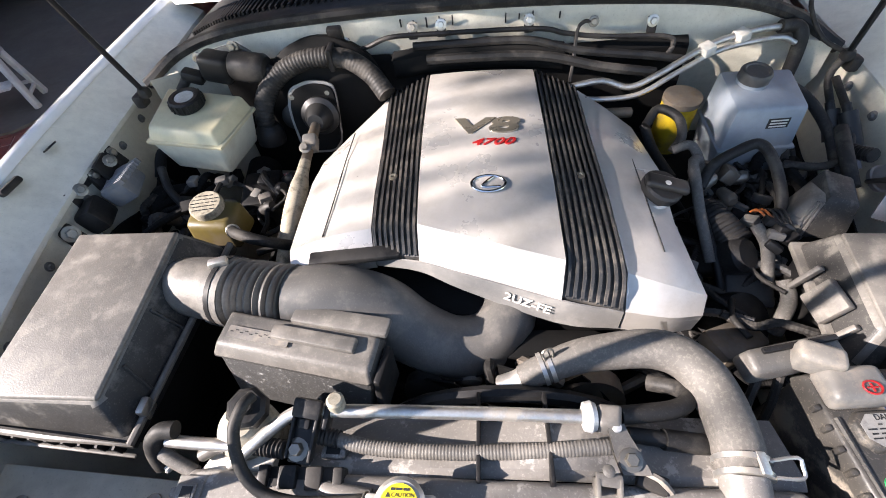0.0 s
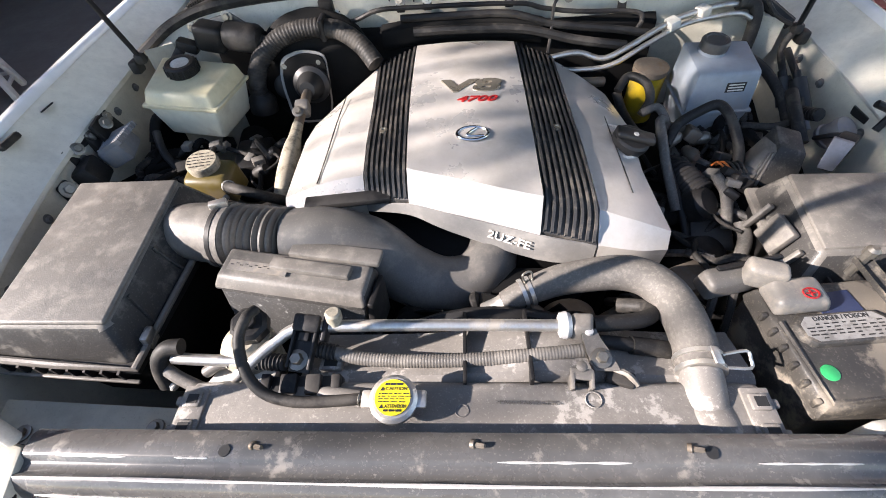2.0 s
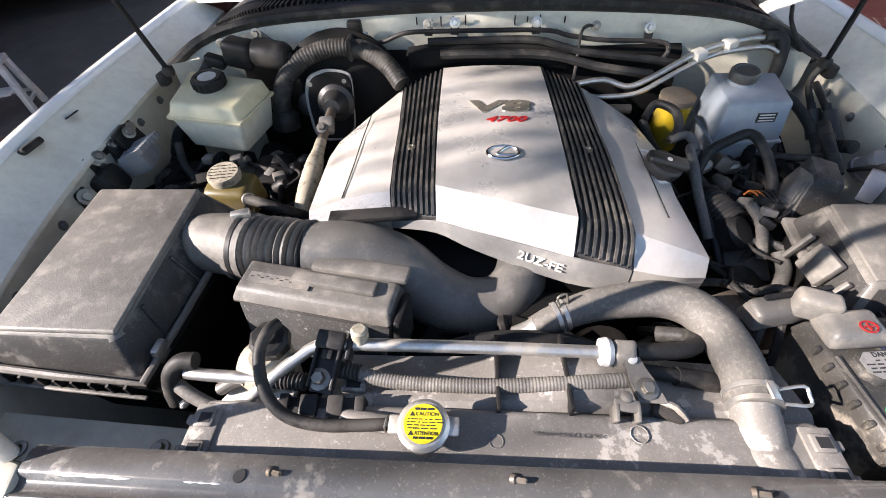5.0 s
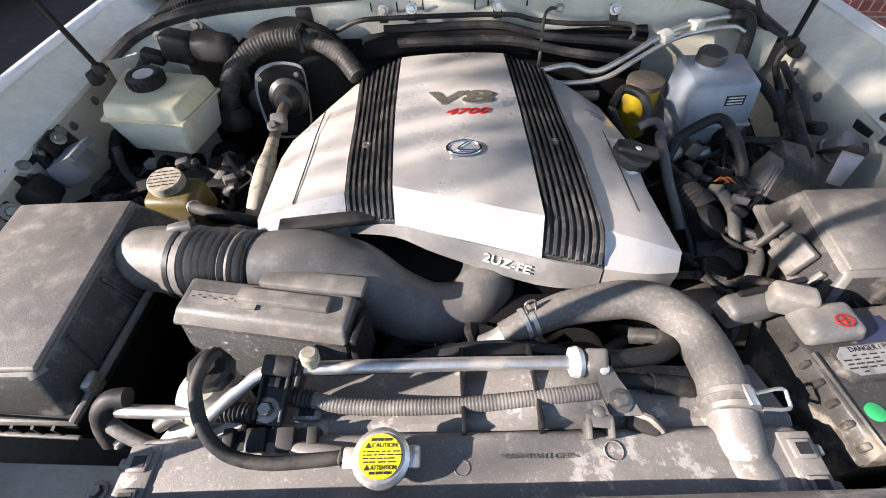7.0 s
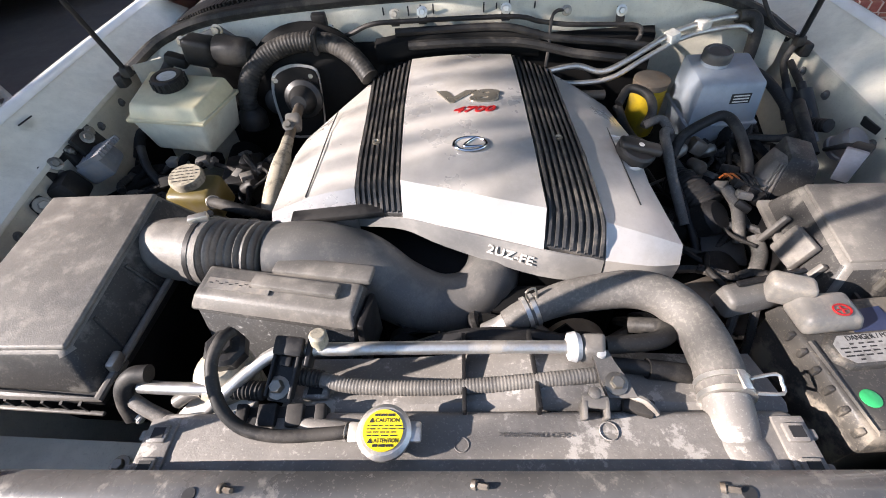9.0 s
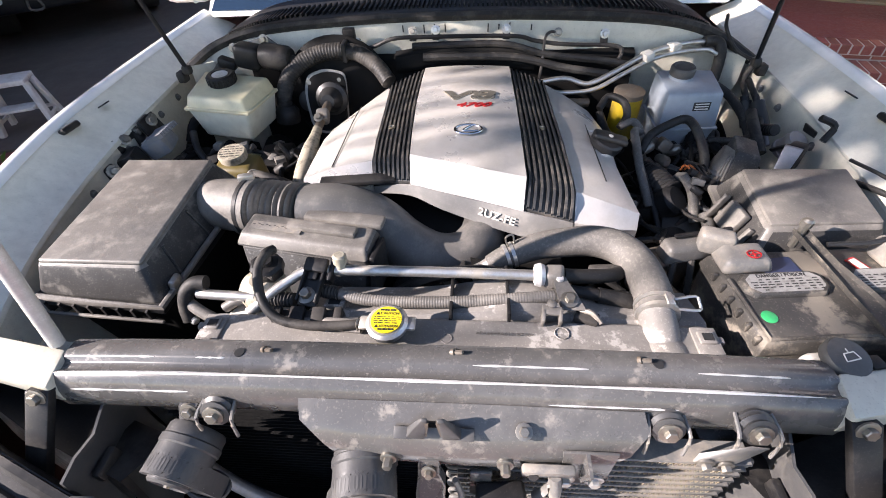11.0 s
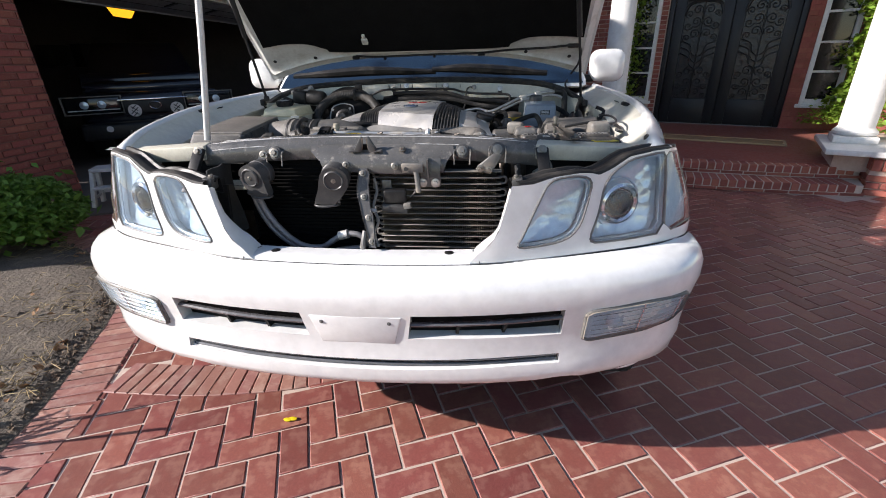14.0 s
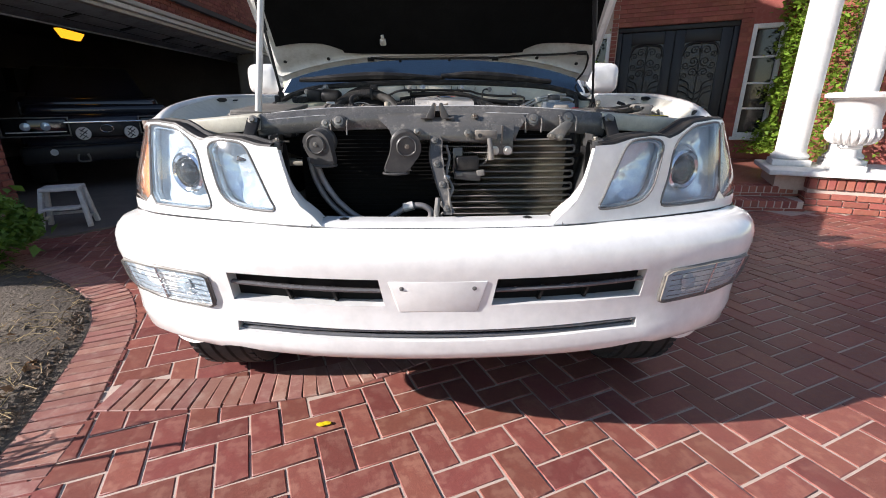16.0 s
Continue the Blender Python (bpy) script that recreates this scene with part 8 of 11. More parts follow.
part("body", tube([(-0.55, 1.16, 0.94), (-0.53, 1.04, 0.935), (-0.51, 0.96, 0.93)], 0.042, 16, 5), M_black, mc)
part("block", box((-0.50, 1.03, 0.95), (0.09, 0.12, 0.09), 0.012, (0, 0, 10)), M_plastic, mc)
for p in ((-0.455, 1.02, 0.99), (-0.44, 1.06, 0.985), (-0.47, 0.97, 0.98)):
    part("solenoid", lathe([(0.014, -0.02), (0.015, 0.02), (0.010, 0.028)], axis(p, (0.7, -0.2, 0.5)), 16), M_plastic, mc)
part("lead", tube([(-0.44, 1.06, 0.99), (-0.40, 1.0, 0.98), (-0.42, 0.93, 0.97), (-0.47, 0.90, 0.96)], 0.006, 8, 5), M_rubber, mc)
mc.location += Vector((0.01, 0.03, -0.03))

bo = thing("brake_booster", (-0.36, 1.26, 1.02), "black vacuum brake booster drum and pale gasket plate", "brake booster")
part("drum", lathe([(0.10, -0.02), (0.150, 0.0), (0.156, 0.035), (0.138, 0.050), (0.06, 0.060)], axis((-0.345, 1.315, 1.035), (0.05, -1, 0.12)), 44), M_black, bo)
t = [(-0.055, -0.085), (0.045, -0.085), (0.055, 0.05), (0.05, 0.075), (0.0, 0.085), (-0.05, 0.07), (-0.062, 0.02)]
pm = axis((-0.365, 1.225, 1.035), (0.05, -1, 0.25))
part("gasket_plate", prism([(x * 1.08, y * 1.06) for x, y in chaikin(t, 2, 0.2)], pm, 0.005, 0.001), M_platepale, bo, "pale metal gasket plate")
part("boot_plate", prism([(x * 0.97 + 0.003, y * 0.97 + 0.001) for x, y in chaikin(t, 2, 0.2)], pm @ Matrix.Translation((0, 0, 0.005)), 0.010, 0.003), M_black, bo, "black rubber boot plate")
part("side_grommet", lathe([(0.030, 0), (0.031, 0.006), (0.022, 0.012), (0, 0.013)], axis((-0.425, 1.232, 1.035), (0.05, -1, 0.25)), 22), M_rubdark, bo)
part("grommet", lathe([(0.045, 0), (0.045, 0.010), (0.034, 0.016), (0.030, 0.03), (0.022, 0.045), (0.018, 0.05)], axis((-0.348, 1.208, 1.052), (0.02, -1, 0.25)), 28), M_rubdark, bo)
for q in ((-0.045, 0.055), (0.04, 0.06), (-0.04, -0.07)):
    p = pm @ Vector((q[0], q[1], 0.006))
    part("bolt", bolt(p, (0.05, -1, 0.25), 0.007), M_bolt, bo)
part("column_rod", tube([(-0.348, 1.175, 1.058), (-0.350, 1.13, 1.050), (-0.352, 1.08, 1.042), (-0.354, 1.03, 1.032)], [0.011, 0.012, 0.011, 0.012], 12, 5), M_cast, bo, "steering shaft")
part("joint", box((-0.350, 1.105, 1.048), (0.034, 0.040, 0.030), 0.008, (20, 0, 8)), M_grey, bo)
part("joint_bolt", bolt((-0.350, 1.075, 1.060), (0, -0.6, 1), 0.008), M_bolt, bo)
part("heat_tube", tube([(-0.353, 1.055, 1.038), (-0.354, 1.02, 1.030), (-0.355, 0.99, 1.022), (-0.357, 0.94, 1.008), (-0.360, 0.90, 0.995), (-0.364, 0.86, 0.975), (-0.37, 0.80, 0.95)], [0.012, 0.014, 0.019, 0.021, 0.019, 0.016, 0.015], 18, 5), M_oldcap, bo, "dusty cream heat sleeve")
ht = thing("booster_hose", (-0.3, 1.28, 1.13), "thick black corrugated hose arching over the brake booster", "hose")
part("hose", tube([(-0.492, 1.205, 1.020), (-0.490, 1.215, 1.060), (-0.468, 1.235, 1.105), (-0.425, 1.258, 1.138), (-0.370, 1.272, 1.155), (-0.315, 1.276, 1.158)], 0.0215, 18, 8, ridge=(0.0014, 0.0085)), M_rubber, ht)
part("hose_tail", tube([(-0.315, 1.276, 1.158), (-0.265, 1.270, 1.150), (-0.215, 1.245, 1.125), (-0.180, 1.21, 1.095)], 0.0215, 18, 8, ridge=(0.0008, 0.0085)), M_rubber, ht)
part("elbow", lathe([(0.034, -0.02), (0.034, 0.012), (0.028, 0.02), (0.022, 0.028)], axis((-0.490, 1.203, 1.008), (0.1, 0.1, 1)), 22), M_plastic, ht)
part("clamp", box((-0.305, 1.277, 1.158), (0.014, 0.055, 0.052), 0.006), M_plastic, ht)
part("clamp_post", box((-0.30, 1.325, 1.178), (0.035, 0.02, 0.05), 0.005, (8, 0, 0)), M_plastic, ht)

ps = thing("power_steering_reservoir", (-0.49, 0.86, 0.96), "oily brown power steering reservoir with a grimy cap", "reservoir")
part("tank", hexa([(-0.54, 0.82, 0.95), (-0.435, 0.815, 0.95), (-0.43, 0.90, 0.95), (-0.545, 0.905, 0.95)], [(-0.535, 0.825, 1.020), (-0.44, 0.82, 1.018), (-0.437, 0.895, 1.024), (-0.54, 0.90, 1.026)], 0.014, seg=3), M_psres, ps)
pc = part("cap", lathe([(0.032, 0), (0.034, 0.016), (0.031, 0.022), (0, 0.023)], axis((-0.495, 0.868, 1.020), (0.02, -0.12, 1)), 26), M_oldcap, ps, "worn grimy cap with faded print")
t = bmesh.new()
pcm = axis((-0.495, 0.868, 1.020), (0.02, -0.12, 1))
for j in range(5):
    yy = -0.018 + 0.009 * j
    w = math.sqrt(0.028 ** 2 - yy ** 2)
    x = -w
    while x < w - 0.006:
        d = 0.004 + 0.008 * random.random()
        q = box((x + d / 2, yy, 0.0233), (min(d, w - x), 0.0018, 0.0006))
        bmesh.ops.transform(q, verts=q.verts, matrix=pcm)
        merge(t, q)
        x += d + 0.003
part("cap_print", t, M_ink, pc)
part("hose", tube([(-0.445, 0.83, 1.0), (-0.41, 0.80, 1.02), (-0.36, 0.79, 1.01), (-0.32, 0.81, 0.97)], 0.011, 10, 6), M_rubber, ps)
part("clip", lathe([(0.013, 0), (0.014, 0.01)], axis((-0.44, 0.826, 1.003), (0.7, -0.6, 0.3)), 14), M_alu, ps)
ps.location += Vector((-0.028, 0.052, 0.012))

wm_ = thing("wiper_motor", (-0.53, 1.27, 1.13), "dark grey wiper motor bolted to the firewall", "wiper motor")
part("motor", lathe([(0.030, 0), (0.034, 0.006), (0.034, 0.075), (0.028, 0.085), (0.012, 0.088), (0.010, 0.10)], axis((-0.545, 1.275, 1.152), (1, -0.15, -0.12)), 26), M_plastic, wm_)
part("gearbox", box((-0.585, 1.275, 1.150), (0.075, 0.055, 0.065), 0.014, (0, 10, -6), seg=3), M_plastic, wm_)
part("plate", prism([(-0.03, -0.04), (0.05, -0.045), (0.06, 0.02), (0.03, 0.045), (-0.035, 0.03)], axis((-0.56, 1.30, 1.15), (0, -1, 0)), 0.008, 0.002), M_grey, wm_)
for p in ((-0.533, 1.285, 1.190), (-0.515, 1.285, 1.118), (-0.625, 1.28, 1.17)):
    part("bolt", bolt(p, (0, -1, 0.2), 0.008), M_bolt, wm_)
part("plug", box((-0.650, 1.265, 1.135), (0.05, 0.03, 0.026), 0.006, (0, 20, 0)), M_plastic, wm_)
part("lead", tube([(-0.67, 1.26, 1.13), (-0.695, 1.235, 1.10), (-0.715, 1.19, 1.06), (-0.70, 1.13, 1.0)], 0.011, 10, 6), M_rubber, wm_)

# boxes on the left inner wing
for p, s, mt, lab in (((-0.790, 0.925, 1.020), (0.05, 0.062, 0.058), M_plastic, "small black relay on the inner wing"), ((-0.762, 1.005, 1.030), (0.062, 0.080, 0.050), M_fins, "pale grey finned resistor block on the inner wing")):
    u = thing("wing_relay", p, lab, "relay", "relays on the wing")
    part("box", box(p, s, 0.01, (0, -20, 15)), mt, u)
    if mt is M_fins:
        for k in range(8):
            part("fin", box((p[0] + 0.012, p[1] - 0.034 + 0.0097 * k, p[2] + 0.026), (0.058, 0.004, 0.012), 0.0, (0, -20, 15)), mt, u)
    part("bracket", box((p[0] - 0.025, p[1] + 0.02, p[2] + 0.03), (0.012, 0.05, 0.06), 0.004, (0, -15, 10)), M_plastic, u)
    part("bolt", bolt((p[0] - 0.014, p[1] + 0.026, p[2] + 0.048), (0.8, -0.3, 0.5), 0.008), M_bolt, u)
pk = thing("wing_bracket", (-0.800, 0.86, 1.0), "black bolted bracket on the inner wing", "bracket")
part("plate", box((-0.798, 0.86, 1.02), (0.02, 0.035, 0.06), 0.006, (0, -18, 10)), M_plastic, pk)
part("bolt", bolt((-0.786, 0.853, 1.04), (0.9, -0.3, 0.4), 0.010), M_bolt, pk)

for y, z in ((1.00, 1.060), (1.075, 1.062)):
    wk = thing("wing_bracket", (-0.80, y, z), "black bolted bracket on the inner wing", "bracket")
    part("plate", hexa([(-0.812, y - 0.014, z - 0.034), (-0.812, y + 0.014, z - 0.034), (-0.790, y + 0.014, z - 0.030), (-0.790, y - 0.014, z - 0.030)], [(-0.815, y - 0.012, z + 0.016), (-0.815, y + 0.012, z + 0.016), (-0.809, y + 0.012, z + 0.016), (-0.809, y - 0.012, z + 0.016)], 0.003), M_plastic, wk)
    part("bolt", bolt((-0.806, y, z + 0.004), (1, -0.2, 0.3), 0.007), M_bolt, wk)

# ---- firewall pipes and harness ----
wh = thing("firewall_harness", (0.1, 1.33, 1.14), "black wiring harness and tray across the firewall", "wiring harness")
part("tray", sheet([[Vector((x, 1.30 + dy, 1.118 + dz + 0.018 * math.exp(-((x - 0.03) / 0.16) ** 4))) for x in [-0.17 + 0.03 * k for k in range(14)]] for dy, dz in ((0.02, 0.02), (0.006, 0.024), (-0.012, 0.012), (-0.016, -0.015), (-0.01, -0.03))], (0, 0.004, -0.004)), M_black, wh)
part("rail", tube([(-0.33, 1.325, 1.135), (-0.24, 1.322, 1.150), (-0.18, 1.318, 1.172), (-0.10, 1.316, 1.176), (0.15, 1.316, 1.174), (0.22, 1.316, 1.160), (0.30, 1.312, 1.150), (0.43, 1.305, 1.146), (0.455, 1.30, 1.13), (0.44, 1.29, 1.10)], 0.0055, 8, 6), M_plastic, wh)
part("rail", tube([(-0.12, 1.300, 1.158), (0.0, 1.298, 1.160), (0.14, 1.298, 1.158), (0.25, 1.295, 1.13), (0.40, 1.285, 1.115), (0.50, 1.28, 1.10)], 0.009, 8, 6), M_plastic, wh)
part("rail", tube([(-0.09, 1.285, 1.132), (0.05, 1.283, 1.134), (0.18, 1.283, 1.126), (0.30, 1.275, 1.10), (0.42, 1.265, 1.085)], 0.011, 8, 6), M_rubber, wh)
for x, z in ((-0.282, 1.150), (-0.12, 1.176), (-0.055, 1.178), (0.14, 1.176), (0.407, 1.158)):
    cl = part("clip", hexa([(x - 0.010, 1.318, z - 0.012), (x + 0.010, 1.318, z - 0.012), (x + 0.010, 1.322, z - 0.012), (x - 0.010, 1.322, z - 0.012)], [(x - 0.011, 1.328, z + 0.022), (x + 0.011, 1.328, z + 0.022), (x + 0.011, 1.332, z + 0.022), (x - 0.011, 1.332, z + 0.022)], 0.002), M_plastic, wh)
    part("clip_bolt", bolt((x, 1.326, z + 0.013), (0, -1, 0.3), 0.0075), M_alu, cl)
part("ground_strap", tube([(0.275, 1.325, 1.178), (0.258, 1.320, 1.180), (0.245, 1.31, 1.165), (0.240, 1.28, 1.11), (0.232, 1.25, 1.08)], 0.004, 6, 5), M_plastic, wh)
part("strap_eye", bolt((0.28, 1.324, 1.178), (0, -1, 0.3), 0.007), M_bolt, wh)
hp = thing("heater_pipes", (0.5, 1.25, 1.12), "dull aluminium heater pipes with pale clips and a black elbow hose", "pipes")
part("pipe", tube([(0.22, 1.235, 1.075), (0.30, 1.240, 1.085), (0.36, 1.228, 1.074), (0.42, 1.240, 1.095), (0.52, 1.275, 1.135), (0.62, 1.300, 1.150), (0.69, 1.305, 1.152)], 0.007, 10, 6), M_alu, hp)
part("pipe", tube([(0.24, 1.215, 1.060), (0.31, 1.21, 1.058), (0.38, 1.212, 1.066), (0.46, 1.24, 1.098), (0.55, 1.27, 1.128), (0.66, 1.285, 1.138), (0.70, 1.285, 1.125)], 0.006, 10, 6), M_alu, hp)
part("pipe", tube([(0.25, 1.18, 1.04), (0.30, 1.175, 1.045), (0.36, 1.18, 1.042)], 0.011, 10, 5), M_cast, hp)
for p in ((0.515, 1.268, 1.130), (0.585, 1.288, 1.146)):
    part("clip", box(p, (0.026, 0.03, 0.022), 0.004, (0, -14, 20)), M_white, hp)
part("elbow_hose", tube([(0.665, 1.303, 1.153), (0.70, 1.305, 1.150), (0.712, 1.292, 1.13), (0.712, 1.275, 1.07), (0.70, 1.26, 1.02)], 0.014, 12, 6), M_rubber, hp)

# ---- tangle beside the engine ----
TANG = [
    ([(0.372, 1.11, 1.058), (0.396, 1.132, 1.080), (0.426, 1.102, 1.080), (0.430, 1.066, 1.062), (0.412, 1.044, 1.040)], 0.0125, M_rubber),
    ([(0.412, 1.044, 1.044), (0.440, 1.040, 1.058), (0.452, 1.010, 1.045), (0.455, 0.98, 1.02)], 0.012, M_hose),
    ([(0.385, 1.15, 1.03), (0.40, 1.10, 1.0), (0.42, 1.02, 0.99)], 0.014, M_rubber),
    ([(0.440, 0.950, 1.030), (0.467, 0.985, 1.052), (0.508, 1.004, 1.068), (0.548, 1.013, 1.077), (0.564, 0.978, 1.066), (0.574, 0.928, 1.032), (0.572, 0.895, 1.0)], 0.0135, M_rubber),
    ([(0.455, 0.935, 0.985), (0.470, 0.895, 0.990), (0.490, 0.850, 0.985)], 0.038, M_plastic),
    ([(0.512, 0.862, 1.020), (0.522, 0.825, 1.005), (0.526, 0.780, 0.960)], 0.014, M_hose),
    ([(0.452, 1.010, 1.045), (0.428, 0.985, 1.062), (0.424, 0.940, 1.050), (0.426, 0.890, 1.022), (0.440, 0.820, 0.97)], 0.0125, M_hose),
    ([(0.44, 1.00, 1.03), (0.435, 0.94, 1.02), (0.44, 0.88, 1.0), (0.45, 0.82, 0.97), (0.46, 0.77, 0.93)], 0.010, M_plastic),
    ([(0.50, 0.92, 0.99), (0.55, 0.90, 0.985), (0.62, 0.90, 0.98)], 0.016, M_black),
    ([(0.415, 0.80, 0.94), (0.46, 0.76, 0.95), (0.49, 0.72, 0.94)], 0.007, M_rubber),
    ([(0.36, 0.66, 0.93), (0.41, 0.68, 0.96), (0.46, 0.70, 0.95), (0.50, 0.69, 0.92)], 0.009, M_rubber),
    ([(0.44, 0.66, 0.99), (0.43, 0.70, 0.985), (0.45, 0.74, 0.97)], 0.007, M_rubber),
    ([(0.62, 1.02, 1.02), (0.68, 1.0, 1.03), (0.73, 1.03, 1.04), (0.755, 1.10, 1.06), (0.76, 1.2, 1.09)], 0.010, M_rubber),
    ([(0.66, 1.20, 1.09), (0.70, 1.15, 1.07), (0.72, 1.08, 1.04), (0.72, 1.0, 1.0)], 0.014, M_rubber),
    ([(0.775, 1.23, 1.12), (0.762, 1.22, 1.08), (0.765, 1.17, 1.04), (0.78, 1.1, 0.98)], 0.010, M_rubber),
    ([(0.775, 1.235, 1.125), (0.74, 1.27, 1.14), (0.715, 1.31, 1.18), (0.73, 1.36, 1.20)], 0.006, M_rubber),
    ([(0.735, 1.06, 1.03), (0.738, 1.02, 1.045), (0.742, 0.99, 1.06)], 0.016, M_plastic),
    ([(-0.44, 0.87, 0.95), (-0.38, 0.90, 0.95), (-0.34, 0.95, 0.95)], 0.010, M_rubber),
    ([(-0.66, 0.98, 0.95), (-0.62, 0.96, 0.96), (-0.56, 0.94, 0.95)], 0.014, M_rubber),
    ([(-0.70, 1.06, 1.03), (-0.68, 1.02, 1.0), (-0.65, 0.99, 0.96), (-0.64, 0.92, 0.93)], 0.012, M_rubber),
    ([(-0.66, 1.10, 1.05), (-0.71, 1.10, 1.04), (-0.72, 1.06, 1.0)], 0.016, M_black),
]
for pts, r, mt in TANG:
    solo("bay_hose", tube(pts, r * 0.75, 10, 6, ridge=(0.0018, 0.008) if r > 0.0115 and mt is M_plastic else None), mt, pts[0], "black hose or harness among the engine parts", "hose", "hoses in the bay")
random.seed(5)
thr = thing("throttle_valves", (0.49, 0.97, 0.99), "pale cast valve block with small fittings", "valve")
for k in range(9):
    p = Vector((0.455 + 0.085 * random.random(), 0.92 + 0.10 * random.random(), 0.985 + 0.045 * random.random()))
    if k % 3:
        part("fitting", lathe([(0.010, -0.02), (0.013, 0), (0.013, 0.012), (0.008, 0.02)], axis(p, (random.uniform(-1, 1), random.uniform(-1, 0.3), random.uniform(0, 1))), 14), M_bolt if k % 2 else M_cast, thr)
    else:
        part("block", box(p, (0.035, 0.03, 0.03), 0.006, (random.uniform(-30, 30), random.uniform(-30, 30), random.uniform(0, 90))), M_cast, thr)
solo("dust_shield", hexa([(0.455, 0.76, 0.935), (0.535, 0.74, 0.935), (0.560, 0.84, 0.935), (0.480, 0.86, 0.935)], [(0.458, 0.765, 0.950), (0.532, 0.748, 0.948), (0.556, 0.836, 0.955), (0.482, 0.855, 0.958)], 0.006), M_horn, (0.5, 0.8, 0.935), "dusty dark plastic shield low beside the engine", "shield")
cn = thing("wiring_connectors", (0.52, 0.80, 1.0), "grey wiring connectors with a few orange wires", "connectors")
for k in range(7):
    p = Vector((0.525 + 0.055 * random.random(), 0.815 + 0.06 * random.random(), 1.01 + 0.025 * random.random()))
    part("connector", box(p, (0.026, 0.018, 0.014), 0.003, (random.uniform(-25, 25), random.uniform(-25, 25), random.uniform(0, 180))), M_grey if k % 2 else M_plastic, cn)
for k in range(5):
    part("wire", tube([(0.522 + 0.008 * k, 0.905, 1.01), (0.518 + 0.010 * k, 0.885, 1.034), (0.530 + 0.008 * k, 0.855, 1.030)], 0.0022, 5, 4), M_copper if k < 2 else M_plastic, cn)
acc = thing("alternator_side", (0.45, 0.75, 0.90), "dark engine accessories below the cover edge", "engine parts")
part("drum", lathe([(0.05, -0.05), (0.055, 0), (0.05, 0.05), (0.02, 0.055)], axis((0.46, 0.74, 0.90), (0.3, -0.5, 0.8)), 24), M_plastic, acc)
part("filter", lathe([(0.032, -0.05), (0.034, 0.04), (0.026, 0.05)], axis((0.47, 0.84, 0.955), (0.4, -0.3, 0.6)), 20), M_plastic, acc)
part("bracket", box((0.43, 0.67, 0.92), (0.10, 0.06, 0.10), 0.012, (0, 10, 25)), M_cast, acc)
part("pipe", tube([(0.52, 0.70, 0.93), (0.53, 0.73, 0.98), (0.525, 0.76, 1.0)], 0.012, 10, 5), M_hose, acc)
blk = thing("engine_block", (0.03, 0.95, 0.85), "near-black engine block under the cover", "engine")
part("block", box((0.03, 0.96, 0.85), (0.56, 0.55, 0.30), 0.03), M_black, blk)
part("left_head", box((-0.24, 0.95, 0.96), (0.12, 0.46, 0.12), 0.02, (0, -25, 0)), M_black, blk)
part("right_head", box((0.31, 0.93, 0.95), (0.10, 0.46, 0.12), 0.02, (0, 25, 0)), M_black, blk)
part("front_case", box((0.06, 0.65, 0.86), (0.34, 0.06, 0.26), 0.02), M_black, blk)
part("tensioner", lathe([(0.035, 0), (0.036, 0.02), (0.02, 0.024)], axis((-0.06, 0.60, 0.94), (0, -1, 0.3)), 24), M_rubber, blk)
part("pulley", lathe([(0.05, 0), (0.05, 0.03), (0.02, 0.032)], axis((0.20, 0.60, 0.93), (0, -1, 0.3)), 28), M_cast, blk)
random.seed(11)
for k in range(14):
    x, y = random.uniform(-0.20, 0.34), random.uniform(0.545, 0.62)
    z = random.uniform(0.90, 0.98)
    pts = [(x, y, z), (x + random.uniform(-0.05, 0.05), y + 0.02, z + 0.02), (x + random.uniform(-0.08, 0.08), y + 0.05, z - 0.02)]
    solo("bay_hose", tube(pts, random.uniform(0.005, 0.012), 8, 5), random.choice((M_rubber, M_plastic, M_cast)), pts[0], "small dark hose or fitting low in the engine bay", "hose", "hoses in the bay")

# thin looms, plugs and lumps that fill the dark beside the engine
random.seed(77)
for k in range(26):
    p = Vector((random.uniform(0.40, 0.58), random.uniform(0.66, 1.02), random.uniform(0.90, 0.985)))
    pts = [p]
    d = Vector((random.uniform(-1, 1), random.uniform(-1, 1), 0)).normalized()
    for _ in range(4):
        d = (d + Vector((random.uniform(-0.7, 0.7), random.uniform(-0.7, 0.7), random.uniform(-0.35, 0.35)))).normalized()
        q = pts[-1] + d * random.uniform(0.03, 0.06)
        pts.append(Vector((min(0.60, max(0.385, q.x)), q.y, min(1.0, max(0.88, q.z)))))
    r = random.choice((0.003, 0.0035, 0.005, 0.007))
    cab = thing("wire_loom", pts[0], "thin black wire loom beside the engine", "wiring", "wires in the bay")
    part("wire", tube(pts, r, 7, 5, ridge=(0.0008, 0.006) if r > 0.004 else None), random.choice((M_rubber, M_rubber, M_plastic, M_horn)), cab)
    if k % 2:
        part("plug", box(pts[-1], (random.uniform(0.014, 0.026), random.uniform(0.018, 0.034), random.uniform(0.012, 0.02)), 0.003, (random.uniform(-30, 30), random.uniform(-30, 30), random.uniform(0, 180))), random.choice((M_plastic, M_horn, M_grey)), cab)
